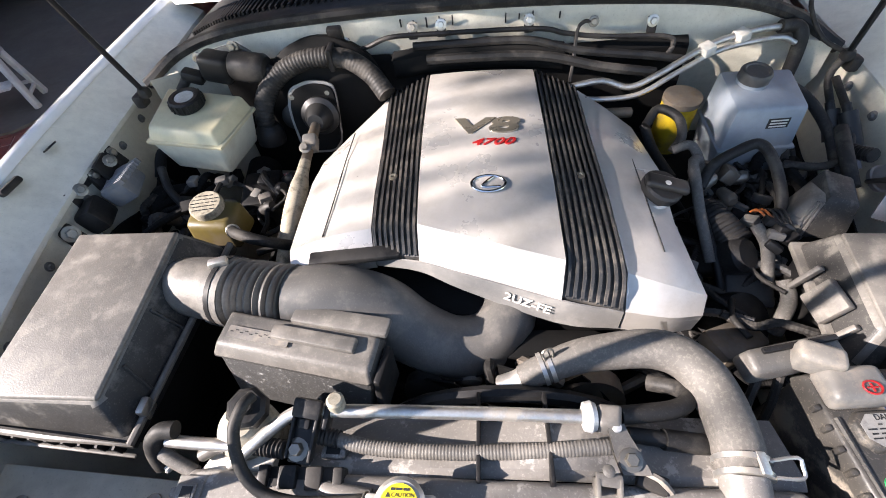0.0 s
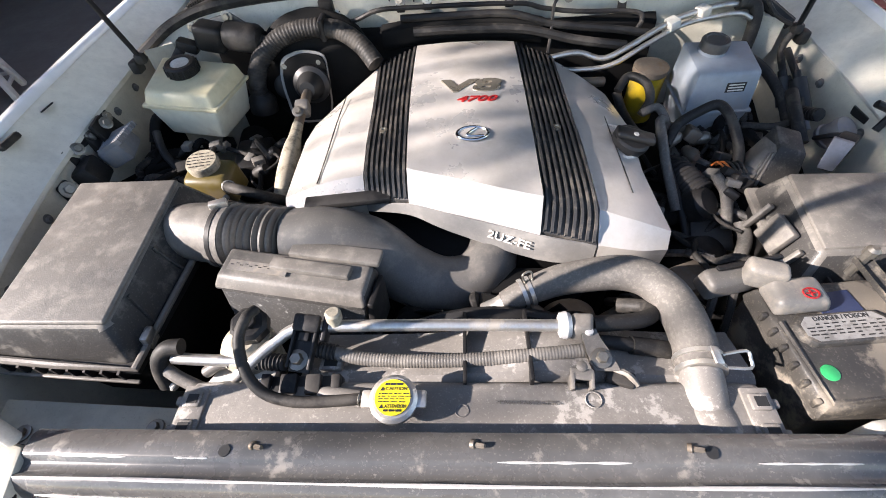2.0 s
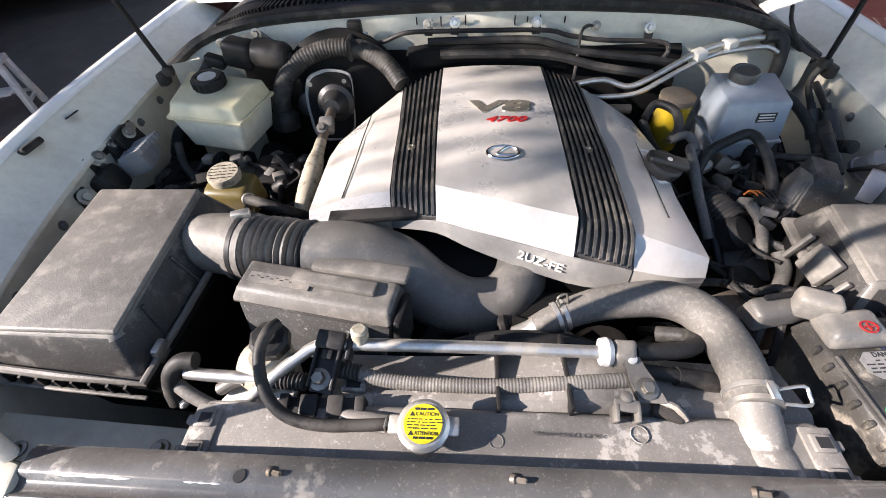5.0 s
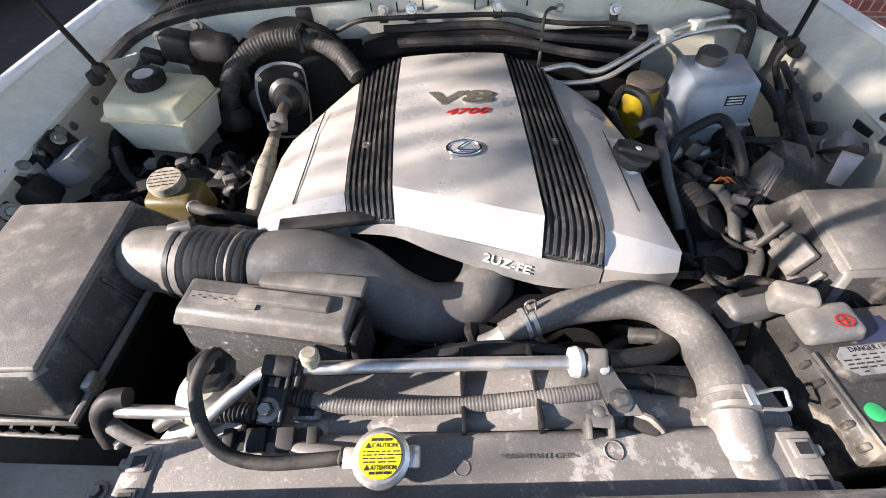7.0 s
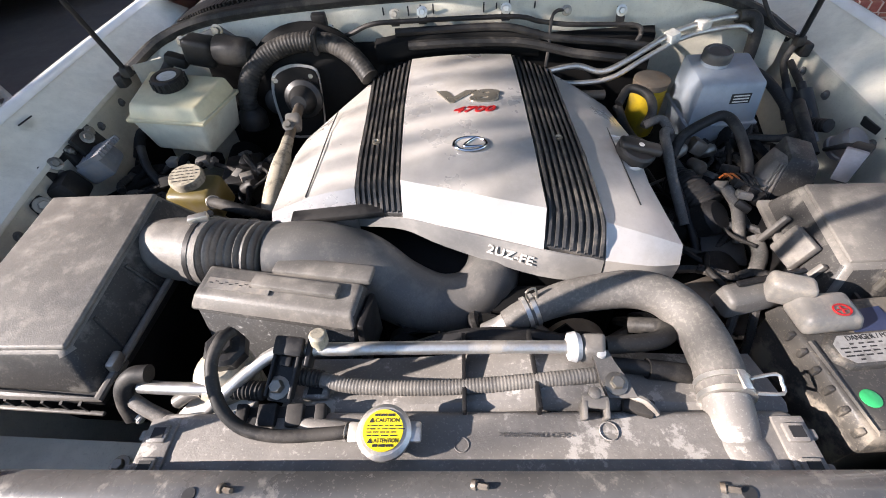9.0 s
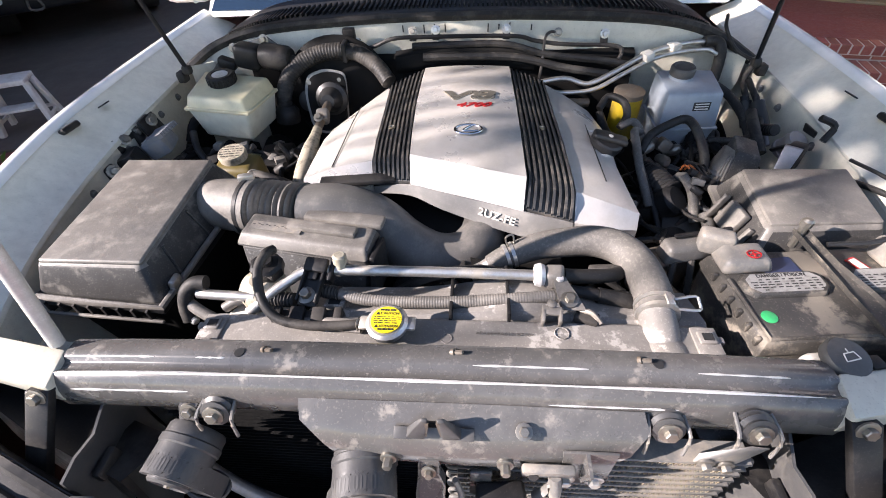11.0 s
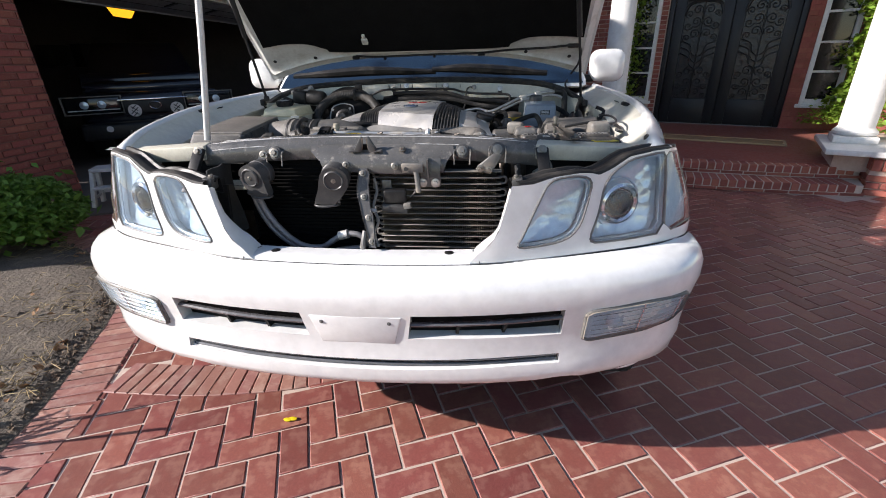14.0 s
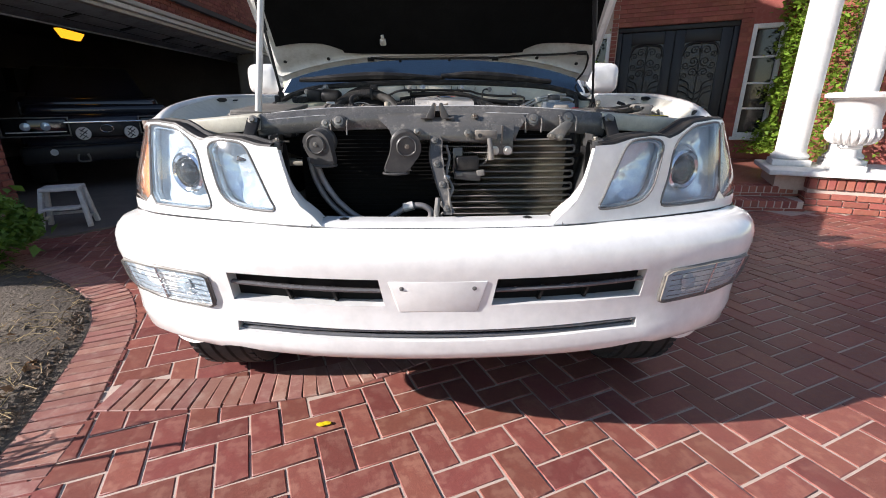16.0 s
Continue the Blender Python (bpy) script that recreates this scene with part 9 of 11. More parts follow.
for k in range(12):
    p = Vector((random.uniform(-0.72, -0.42), random.uniform(0.84, 1.03), random.uniform(0.90, 0.97)))
    pts = [p, p + Vector((random.uniform(-0.05, 0.05), 0.04, random.uniform(-0.01, 0.03))), p + Vector((random.uniform(-0.08, 0.08), 0.09, random.uniform(-0.02, 0.03)))]
    cab = thing("wire_loom", pts[0], "thin black wire loom below the fluid reservoir", "wiring", "wires in the bay")
    part("wire", tube(pts, random.choice((0.004, 0.006, 0.008)), 7, 5), random.choice((M_rubber, M_plastic)), cab)
    part("plug", box(pts[-1], (0.022, 0.028, 0.018), 0.004, (random.uniform(-30, 30), 0, random.uniform(0, 180))), random.choice((M_plastic, M_grey)), cab)

# near-black sheet for the shade low on the wing beside the brake reservoir, and looms
part("splash_liner", sheet([[(-0.766, y, 0.80), (-0.762, y, 0.90), (-0.762 - 0.004 * math.sin(y * 40), y, 0.975 + 0.02 * math.sin(y * 23))] for y in [0.80 + 0.02 * k for k in range(22)]], (0.004, 0, 0)), M_black, car, "near-black sheet low on the inner wing, standing in for shade")
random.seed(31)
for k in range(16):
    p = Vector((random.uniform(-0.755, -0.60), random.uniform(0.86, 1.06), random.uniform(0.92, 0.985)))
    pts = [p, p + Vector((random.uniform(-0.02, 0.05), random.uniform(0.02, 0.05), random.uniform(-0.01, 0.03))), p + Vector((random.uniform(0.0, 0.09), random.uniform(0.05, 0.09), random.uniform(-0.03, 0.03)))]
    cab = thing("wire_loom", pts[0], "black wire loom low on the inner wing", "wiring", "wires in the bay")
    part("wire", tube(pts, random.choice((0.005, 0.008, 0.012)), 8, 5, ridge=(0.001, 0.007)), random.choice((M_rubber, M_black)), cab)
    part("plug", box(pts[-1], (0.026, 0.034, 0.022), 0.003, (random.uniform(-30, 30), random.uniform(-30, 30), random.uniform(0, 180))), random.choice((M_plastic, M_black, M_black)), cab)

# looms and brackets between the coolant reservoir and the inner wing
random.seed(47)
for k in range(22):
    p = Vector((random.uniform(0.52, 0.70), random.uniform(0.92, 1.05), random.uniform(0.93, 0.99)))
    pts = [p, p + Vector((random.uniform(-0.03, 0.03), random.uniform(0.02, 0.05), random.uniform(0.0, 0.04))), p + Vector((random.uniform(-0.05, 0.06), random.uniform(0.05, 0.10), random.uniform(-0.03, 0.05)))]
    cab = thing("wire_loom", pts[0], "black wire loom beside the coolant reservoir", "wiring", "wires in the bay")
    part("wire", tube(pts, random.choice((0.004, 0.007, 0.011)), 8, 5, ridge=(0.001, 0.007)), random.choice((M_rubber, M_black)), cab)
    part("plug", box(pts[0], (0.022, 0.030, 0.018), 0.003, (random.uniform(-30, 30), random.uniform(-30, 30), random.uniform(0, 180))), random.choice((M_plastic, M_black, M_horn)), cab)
# Added near-black sheets: the dark between the clutter is put into them.
part("splash_liner", sheet([[(0.755, y, 0.80), (0.745, y, 0.90), (0.742, y, 0.955 + 0.015 * math.sin(y * 27))] for y in [0.88 + 0.02 * k for k in range(18)]], (-0.004, 0, 0)), M_black, car, "near-black sheet low on the inner wing, standing in for shade")
part("bay_shield", hexa([(0.40, 0.86, 0.88), (0.74, 0.86, 0.88), (0.74, 1.26, 0.88), (0.40, 1.26, 0.88)], [(0.40, 0.90, 0.905), (0.74, 0.90, 0.905), (0.74, 1.26, 0.93), (0.40, 1.26, 0.93)], 0.004), M_black, car, "near-black sheet low in the engine bay, standing in for shade")


# ---- house front ----
wf = hbox(-9.6, -2.41, -0.25, 0, 0, 5.2)
hbox(-1.97, -1.86, -0.25, 0, 0, 5.2, bm=wf)
hbox(-2.41, -1.97, -0.25, 0, 0, 0.58, bm=wf)
hbox(-2.41, -1.97, -0.25, 0, 2.28, 5.2, bm=wf)
wall_front = solo("wall_front", wf, M_mortar, HO, "red brick house front wall", "wall", kind="structure")
hbox_r = hbox(-0.04, 0.13, -0.25, 0, 0, 5.2)
hbox(0.57, 4.0, -0.25, 0, 0, 5.2, bm=hbox_r)
hbox(0.13, 0.57, -0.25, 0, 0, 0.58, bm=hbox_r)
hbox(0.13, 0.57, -0.25, 0, 2.28, 5.2, bm=hbox_r)
hbox(-1.86, -0.04, -0.25, 0, 2.36, 5.2, bm=hbox_r)
solo("wall_entry", hbox_r, M_wallbrick, HO, "red brick wall round the entrance door", "wall", kind="structure")
# double iron door
door = thing("front_door", HM @ Vector((-0.95, 0, 0.33)), "black wrought iron double door with scroll glass panels", "door", kind="structure")
part("frame", hbox(-1.86, -0.04, -0.12, -0.04, 2.28, 2.36, 0.01), M_iron, door)
for e0, e1 in ((-1.86, -1.78), (-0.12, -0.04)):
    part("frame", hbox(e0, e1, -0.12, -0.04, 0.22, 2.28, 0.01), M_iron, door)
for e0, e1 in ((-1.77, -0.955), (-0.945, -0.13)):
    lf = part("door_leaf", hbox(e0, e0 + 0.15, -0.10, -0.05, 0.23, 2.27, 0.006), M_iron, door, "black iron door leaf")
    part("stile", hbox(e1 - 0.15, e1, -0.10, -0.05, 0.23, 2.27, 0.006), M_iron, lf)
    part("top_rail", hbox(e0 + 0.15, e1 - 0.15, -0.10, -0.05, 2.08, 2.27, 0.006), M_iron, lf)
    part("backing", hbox(e0 - 0.02, e1 + 0.02, -0.118, -0.105, 0.22, 2.29), M_ink, lf)
    part("bottom_rail", hbox(e0 + 0.15, e1 - 0.15, -0.10, -0.05, 0.23, 0.62, 0.006), M_iron, lf)
    g = part("pane", hbox(e0 + 0.15, e1 - 0.15, -0.085, -0.075, 0.62, 2.08), M_doorglass, lf, "dark reflecting glass")
    t = bmesh.new()
    ce = (e0 + e1) / 2

    def curl(cx, cz, r0, turns, s, a0, bm):
        pts = []
        for k in range(20):
            a = a0 + k / 19 * turns * 2 * math.pi
            r = r0 * (0.15 + 0.85 * k / 19)
            pts.append(HM @ Vector((cx + s * r * math.cos(a), -0.055, cz + r * math.sin(a))))
        tube(pts, 0.008, 5, 1, bm, smooth=False)

    tube([HM @ Vector((ce, -0.055, 0.62)), HM @ Vector((ce, -0.055, 2.07))], 0.009, 6, 1, t, smooth=False)
    for s in (-1, 1):
        for cz, r0, a0 in ((1.95, 0.075, 0.6), (1.78, 0.080, 2.2), (1.61, 0.075, 0.8), (1.05, 0.080, 1.0), (0.88, 0.075, 2.6), (0.73, 0.065, 0.9)):
            curl(ce + s * 0.085, cz, r0, 1.5, s, a0, t)
            curl(ce + s * 0.190, cz - 0.06, r0 * 0.72, 1.4, -s, a0 + 1.2, t)
        for d in (0, 0.09, 0.18):
            tube([HM @ Vector((ce + s * 0.25, -0.055, 1.50 - d)), HM @ Vector((ce + s * 0.12, -0.055, 1.44 - d)), HM @ Vector((ce + s * 0.08, -0.055, 1.32 - d)), HM @ Vector((ce, -0.055, 1.26 - d))], 0.009, 5, 4, t)
        tube([HM @ Vector((ce + s * 0.27, -0.055, 1.88)), HM @ Vector((ce + s * 0.22, -0.055, 2.02)), HM @ Vector((ce + s * 0.12, -0.055, 2.06)), HM @ Vector((ce, -0.055, 2.07))], 0.02, 6, 4, t)
    part("scrollwork", t, M_iron, lf, "curled iron scrolls")
# tall windows with white frames on both sides of the door
def tall_window(name, e):
    win = thing(name, HM @ Vector((e + 0.22, 0, 0.58)), "tall narrow window with white muntins", "window", kind="structure")
    for a in ((0, 0.06, 0.58, 2.28), (0.38, 0.44, 0.58, 2.28), (0.06, 0.38, 0.58, 0.65), (0.06, 0.38, 2.21, 2.28)):
        part("frame", hbox(e + a[0], e + a[1], -0.10, 0.02, a[2], a[3], 0.006), M_trim, win)
    for z in (1.03, 1.42, 1.81):
        part("muntin", hbox(e + 0.06, e + 0.38, -0.09, -0.05, z - 0.015, z + 0.015), M_trim, win)
    for z0, z1 in ((0.65, 1.015), (1.045, 1.405), (1.435, 1.795), (1.825, 2.21)):
        part("pane", hbox(e + 0.06, e + 0.38, -0.08, -0.07, z0, z1), M_tint, win)
    part("sill", hbox(e - 0.04, e + 0.48, -0.02, 0.06, 0.53, 0.58, 0.006), M_trim, win)
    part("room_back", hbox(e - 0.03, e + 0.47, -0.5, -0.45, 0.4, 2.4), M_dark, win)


tall_window("window_1", 0.13)
tall_window("window_2", -2.41)


# porch and its two bowed steps
def bow(e):
    """Front edge of the porch, bowed towards the drive."""
    u = (e + 1.9) / 2.4
    return 3.31 - 0.46 * abs(u) ** 1.9


def bowed_slab(e0, e1, back, out, z0, z1, n=24):
    es = [e0 + (e1 - e0) * k / n for k in range(n + 1)]
    rows = [[HM @ Vector((e, n if j == 0 else bow(e) + n, z)) for e in es] for j, (n, z) in enumerate(((back, z1), (out, z1), (out, z1 - 0.076), (out - 0.018, z1 - 0.078), (out - 0.018, z0)))]
    return sheet(rows)


porch = solo("porch", merge(hbox(-3.2, 4.0, 0.0, 2.30, -0.05, 0.215), bowed_slab(-3.2, 0.55, 2.30, -0.004, -0.05, 0.2235)), M_mortar, HM @ Vector((0, 1.3, 0)), "red brick porch platform", "porch", kind="structure")
step_low = solo("step_1", bowed_slab(-3.2, 0.56, 2.60, 0.276, -0.05, 0.1095), M_mortar, HM @ Vector((-1.3, 3.0, 0)), "lower brick step of the porch, bowed outward", "step", kind="structure")
solo("porch_tread", merge(hbox(-3.2, 0.55, 0.02, 2.30, 0.217, 0.224), bowed_slab(-3.2, 0.55, 2.30, -0.165, 0.100, 0.2262)), M_brick, HM @ Vector((-1.3, 1.5, 0)), "brick porch floor", "floor", kind="structure")
mat_ = thing("doormat", HM @ Vector((-0.73, 1.6, 0.224)), "long straw-coloured doormat on the brick porch", "doormat")
part("mat_centre", hbox(-1.41, -0.04, 1.43, 1.76, 0.2245, 0.238, 0.004), M_coir, mat_, "straw coir pile")
for a in ((-1.45, 0.0, 1.39, 1.43), (-1.45, 0.0, 1.76, 1.80), (-1.45, -1.41, 1.43, 1.76), (-0.04, 0.0, 1.43, 1.76)):
    part("border", hbox(a[0], a[1], a[2], a[3], 0.2245, 0.243, 0.004), M_coiredge, mat_, "paler woven edge")
# plinth with its slab, columns and urn
plinth = thing("porch_plinth", HM @ Vector((1.9, 2.6, 0)), "red brick plinth with a white stone slab", "plinth", kind="structure")
part("slab", hbox(0.20, 4.0, 2.05, 3.10, 0.375, 0.43, 0.012), M_trim, plinth, "white stone slab")
part("core", hbox(0.58, 3.95, 2.10, 3.02, -0.05, 0.36), M_mortar, plinth)
part("support", hbox(0.30, 0.60, 2.10, 2.90, 0.2, 0.36), M_mortar, plinth)
random.seed(2)


def brick_row(parent, m, length, z0, size, gap, mat_, n0, soldier=False, vert=True, mesh=None, off=0.0, cap=400):
    """Bricks side by side along x of the frame m."""
    w = size[0]
    k = 0
    x = off
    while x < length and k < cap:
        a, b = max(0, x), min(length, x + w)
        if b - a > 0.02:
            key = (round(b - a, 4), size[1], size[2])
            if key not in mesh:
                t = box((0, 0, 0), (b - a, size[1], size[2]), 0.004, seg=1)
                me = finish(t, "brick")
                me.materials.append(mat_)
                mesh[key] = me
            ob = new("brick", mesh[key])
            ob.parent = parent
            wm = m @ Matrix.Translation(((a + b) / 2 + random.uniform(-0.001, 0.001), n0 + random.uniform(-0.0015, 0.0015), z0))
            ob.matrix_local = Matrix.Translation(-ORIG[parent.name]) @ wm
        x += w + gap
        k += 1


BR = {}
for e, n, zc in ((0.46, 2.50, 0.43), (1.0, 2.28, 0.43), (-1.98, 2.55, 0.224)):
    cm = HM @ Vector((e, n, zc))
    col = thing("porch_column", cm, "smooth round white porch column with square base", "column", "porch columns")
    fr = Matrix.Translation(cm)
    part("base", box(tuple(cm + Vector((0, 0, 0.035))), (0.36, 0.36, 0.07), 0.01, (0, 0, -27.4)), M_trim, col)
    part("torus", lathe([(0.165, 0.07), (0.185, 0.085), (0.185, 0.11), (0.16, 0.135), (0.15, 0.15)], fr, 36), M_trim, col)
    part("shaft", lathe([(0.148, 0.15), (0.146, 1.2), (0.130, 4.80), (0.16, 4.85), (0.16, 4.92)], fr, 40), M_trim, col)
um = HM @ Vector((0.88, 2.82, 0.43))
urn = thing("stone_urn", um, "white stone urn with fluted bowl on a square foot", "urn")
part("foot", box(tuple(um + Vector((0, 0, 0.03))), (0.30, 0.30, 0.06), 0.008, (0, 0, -27)), M_trim, urn)
part("bowl", lathe([(0.13, 0.06), (0.135, 0.09), (0.08, 0.13), (0.07, 0.22), (0.10, 0.24), (0.10, 0.26), (0.16, 0.29), (0.20, 0.36), (0.205, 0.44), (0.19, 0.52), (0.20, 0.66), (0.23, 0.70), (0.30, 0.73), (0.31, 0.76), (0.28, 0.78), (0.20, 0.77)], Matrix.Translation(um), 40), M_trim, urn)
for k in range(20):
    a = 2 * math.pi * k / 20
    part("flute", tube([um + Vector((0.10 * math.cos(a), 0.10 * math.sin(a), 0.265)), um + Vector((0.175 * math.cos(a), 0.175 * math.sin(a), 0.30)), um + Vector((0.212 * math.cos(a), 0.212 * math.sin(a), 0.37)), um + Vector((0.21 * math.cos(a), 0.21 * math.sin(a), 0.43))], [0.006, 0.018, 0.024, 0.012], 6, 3), M_trim, urn)
solo("porch_roof", hbox(-3.4, 4.2, 0.0, 3.45, 5.35, 5.8, 0.02), M_trim, HM @ Vector((0.4, 1.7, 5.35)), "white painted porch roof carried by the columns", "roof", kind="structure")

# vine beside the window
def leaf_cloud(n, sample, size, bm):
    for _ in range(n):
        p = Vector(sample())
        r = Euler((random.uniform(-0.9, 0.9), random.uniform(-0.9, 0.9), random.uniform(0, 6.28))).to_matrix()
        s = size * random.uniform(0.6, 1.3)
        q = [p + r @ Vector(v) * s for v in ((-0.5, 0, 0), (-0.1, 0.32, 0.08), (0.5, 0, 0.0), (-0.1, -0.32, 0.08))]
        c = bm.verts.new(p + r @ Vector((0.0, 0, -0.05)) * s)
        vs = [bm.verts.new(v) for v in q]
        for i in range(4):
            bm.faces.new((vs[i], vs[(i + 1) % 4], c))
    return bm


vine = thing("climbing_vine", HM @ Vector((0.75, 0.2, 0.33)), "bright green leafy climbing shrub beside the window", "shrub")


def vine_pt():
    z = random.uniform(0.4, 2.7)
    w = 0.16 + 0.10 * math.sin(z * 5) * math.sin(z * 2.3) + 0.08 * math.sin(z * 11)
    return HM @ Vector((0.60 + 0.05 * (z - 1.0) + random.gauss(0, 0.5) * w, 0.22 + random.gauss(0, 0.09), z))


part("crown", leaf_cloud(2600, vine_pt, 0.075, bmesh.new()), M_leafy, vine, kind="stuff", angle=80)
t = bmesh.new()
for k in range(4):
    tube([HM @ Vector((0.70 + 0.05 * k, 0.2, 0.33)), HM @ Vector((0.66 + 0.06 * k, 0.22, 1.2)), HM @ Vector((0.7 + 0.04 * k, 0.2, 2.6))], 0.012, 6, 5, t)
part("stems", t, M_twig, vine)
part("low_growth", leaf_cloud(260, lambda: HM @ Vector((0.45 + random.gauss(0, 0.16), 0.35 + random.gauss(0, 0.1), 0.36 + abs(random.gauss(0, 0.10)))), 0.06, bmesh.new()), M_leafy, vine, kind="stuff", angle=80)

vine_b = thing("climbing_vine", HM @ Vector((-2.45, 0.2, 0.224)), "green leafy climber in the shade beside the window", "shrub")
part("crown", leaf_cloud(1500, lambda: HM @ Vector((-2.37 + random.gauss(0, 0.11), 0.2 + random.gauss(0, 0.08), random.uniform(0.45, 2.7))), 0.07, bmesh.new()), M_leafy, vine_b, kind="stuff", angle=80)
part("stems", tube([HM @ Vector((-2.42, 0.18, 0.22)), HM @ Vector((-2.38, 0.2, 1.2)), HM @ Vector((-2.4, 0.18, 2.6))], 0.014, 6, 5), M_twig, vine_b)

hedge = thing("porch_hedge", HM @ Vector((1.3, 0.5, 0.22)), "leafy green shrub behind the porch columns", "shrub")
part("crown", leaf_cloud(2400, lambda: HM @ Vector((1.25 + random.gauss(0, 0.24), 0.55 + random.gauss(0, 0.2), random.uniform(0.3, 2.9))), 0.075, bmesh.new()), M_leafy, hedge, kind="stuff", angle=80)
part("stems", tube([HM @ Vector((1.25, 0.5, 0.2)), HM @ Vector((1.3, 0.5, 1.2)), HM @ Vector((1.25, 0.5, 2.6))], 0.02, 7, 5), M_twig, hedge)

# ---- garage ----
GX = -4.25
# Unseen top of the pier is added height that shades the porch floor.
wall_garage = solo("wall_garage", box((GX - 0.2, 2.2, 2.35), (0.4, 2.4, 5.1)), M_redmortar, (GX, 2.2, 0), "red brick garage pier, carried up out of view to shade the porch", "wall", kind="structure")
# Upper wall is out of view; its height is set to shade the door.
solo("wall_lintel", box((GX - 0.25, 7.4, 5.0), (0.4, 8.0, 5.0)), M_wallbrick, (GX, 7.4, 2.5), "red brick wall above the garage opening, raised out of view to shade the door", "wall", kind="structure")
solo("wall_far", box((GX - 0.25, 10.9, 2.0), (0.4, 1.4, 4.2)), M_concrete, (GX, 10.9, 0), "plain grey wall at the far end of the garage opening", "wall", kind="structure")
gd = thing("garage_door", (GX - 0.3, 7.2, 2.1), "blue-grey overhead garage door, tilted open", "garage door", kind="structure")
part("panel", hexa([(GX - 0.80, 3.45, 2.13), (GX - 0.80, 11.1, 2.13), (GX - 0.05, 11.1, 2.29), (GX - 0.05, 3.45, 2.29)], [(GX - 0.80, 3.45, 2.17), (GX - 0.80, 11.1, 2.17), (GX - 0.05, 11.1, 2.33), (GX - 0.05, 3.45, 2.33)], 0.006), M_doorgrey, gd)
part("bottom_seal", box((GX - 0.805, 7.27, 2.135), (0.05, 7.6, 0.035), 0.008), M_doorgrey, gd)
for k in range(7):
    y = 4.2 + 1.05 * k
    part("hinge", hexa([(GX - 0.50, y, 2.180), (GX - 0.50, y + 0.07, 2.180), (GX - 0.30, y + 0.07, 2.222), (GX - 0.30, y, 2.222)], [(GX - 0.50, y, 2.215), (GX - 0.50, y + 0.07, 2.215), (GX - 0.30, y + 0.07, 2.26), (GX - 0.30, y, 2.26)]), M_iron, gd)
for q in (0.33, 0.66):
    part("seam", tube([(GX - 0.80 + 0.75 * q, 3.46, 2.128 + 0.16 * q), (GX - 0.80 + 0.75 * q, 11.08, 2.128 + 0.16 * q)], 0.006, 6, 1, smooth=False), M_iron, gd)
tr = thing("garage_trim", (GX, 7.2, 2.3), "beige and white moulding above the garage opening", "trim", kind="structure")
for z, h, d, m in ((2.315, 0.05, 0.10, M_beige), (2.375, 0.06, 0.15, M_trim), (2.44, 0.06, 0.20, M_beige)):
    part("moulding", box((GX + d / 2 - 0.05, 7.2, z), (d, 7.6, h), 0.008), m, tr)
gi = bmesh.new()
box((-9.8, 7.0, 1.4), (0.1, 9.2, 3.0), bm=gi)
box((-7.0, 11.6, 1.4), (5.6, 0.1, 3.0), bm=gi)
box((-7.0, 2.4, 1.4), (5.0, 0.1, 3.0), bm=gi)
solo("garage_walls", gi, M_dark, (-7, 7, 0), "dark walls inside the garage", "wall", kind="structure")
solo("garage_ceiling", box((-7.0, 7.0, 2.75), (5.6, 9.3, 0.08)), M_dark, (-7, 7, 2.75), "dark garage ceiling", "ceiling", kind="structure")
solo("garage_floor", merge(box((-7.05, 7.0, -0.02), (5.5, 9.2, 0.06)), hexa([(-4.32, 2.42, -0.02), (-3.30, 2.74, -0.02), (-2.92, 3.25, -0.02), (-2.92, 9.0, -0.02), (-4.32, 9.0, -0.02)], [(-4.32, 2.42, 0.019), (-3.30, 2.74, 0.019), (-2.92, 3.25, 0.019), (-2.92, 9.0, 0.019), (-4.32, 9.0, 0.019)])), M_concrete, (-7.05, 7, 0), "dull brown-grey concrete garage floor and apron", "floor", kind="structure")
# yellow lit sign hanging in the garage, tools on the wall
lamp = thing("garage_lamp", (-5.6, 6.5, 2.14), "small yellow glowing shade hanging in the garage", "lamp")
part("shade", hexa([(-5.66, 6.30, 2.085), (-5.60, 6.30, 2.085), (-5.60, 6.62, 2.075), (-5.66, 6.62, 2.075)], [(-5.70, 6.25, 2.215), (-5.60, 6.25, 2.215), (-5.60, 6.74, 2.19), (-5.70, 6.74, 2.19)], 0.01), glow("amber_glow", (1.0, 0.45, 0.02), 0.85), lamp)
part("cord", tube([(-5.64, 6.5, 2.19), (-5.64, 6.5, 2.72)], 0.006, 6, 1, smooth=False), M_iron, lamp)
# black off-road truck parked in the garage, facing out
tk = thing("black_truck", (-5.6, 6.4, 0), "black off-road truck with round driving lamps parked in the garage", "truck")
tmx = Matrix.Translation((-4.66, 5.42, 0.03)) @ Matrix.Rotation(radians(40), 4, "Z") @ Matrix.Diagonal((1, 1, 1.0, 1))


def tk_box(c, s, bev, name, m, parent=None, label=""):
    t_ = box(c, s, bev, seg=3)
    bmesh.ops.transform(t_, verts=t_.verts, matrix=tmx)
    return part(name, t_, m, parent or tk, label)


tk_box((0, 0.95, 0.72), (1.84, 1.9, 0.50), 0.10, "front_body", M_blackpaint)
tk_box((0, 1.1, 1.02), (1.70, 1.5, 0.16), 0.07, "bonnet", M_blackpaint)
tk_box((0, 2.7, 0.85), (1.86, 2.4, 0.75), 0.10, "rear_body", M_blackpaint)
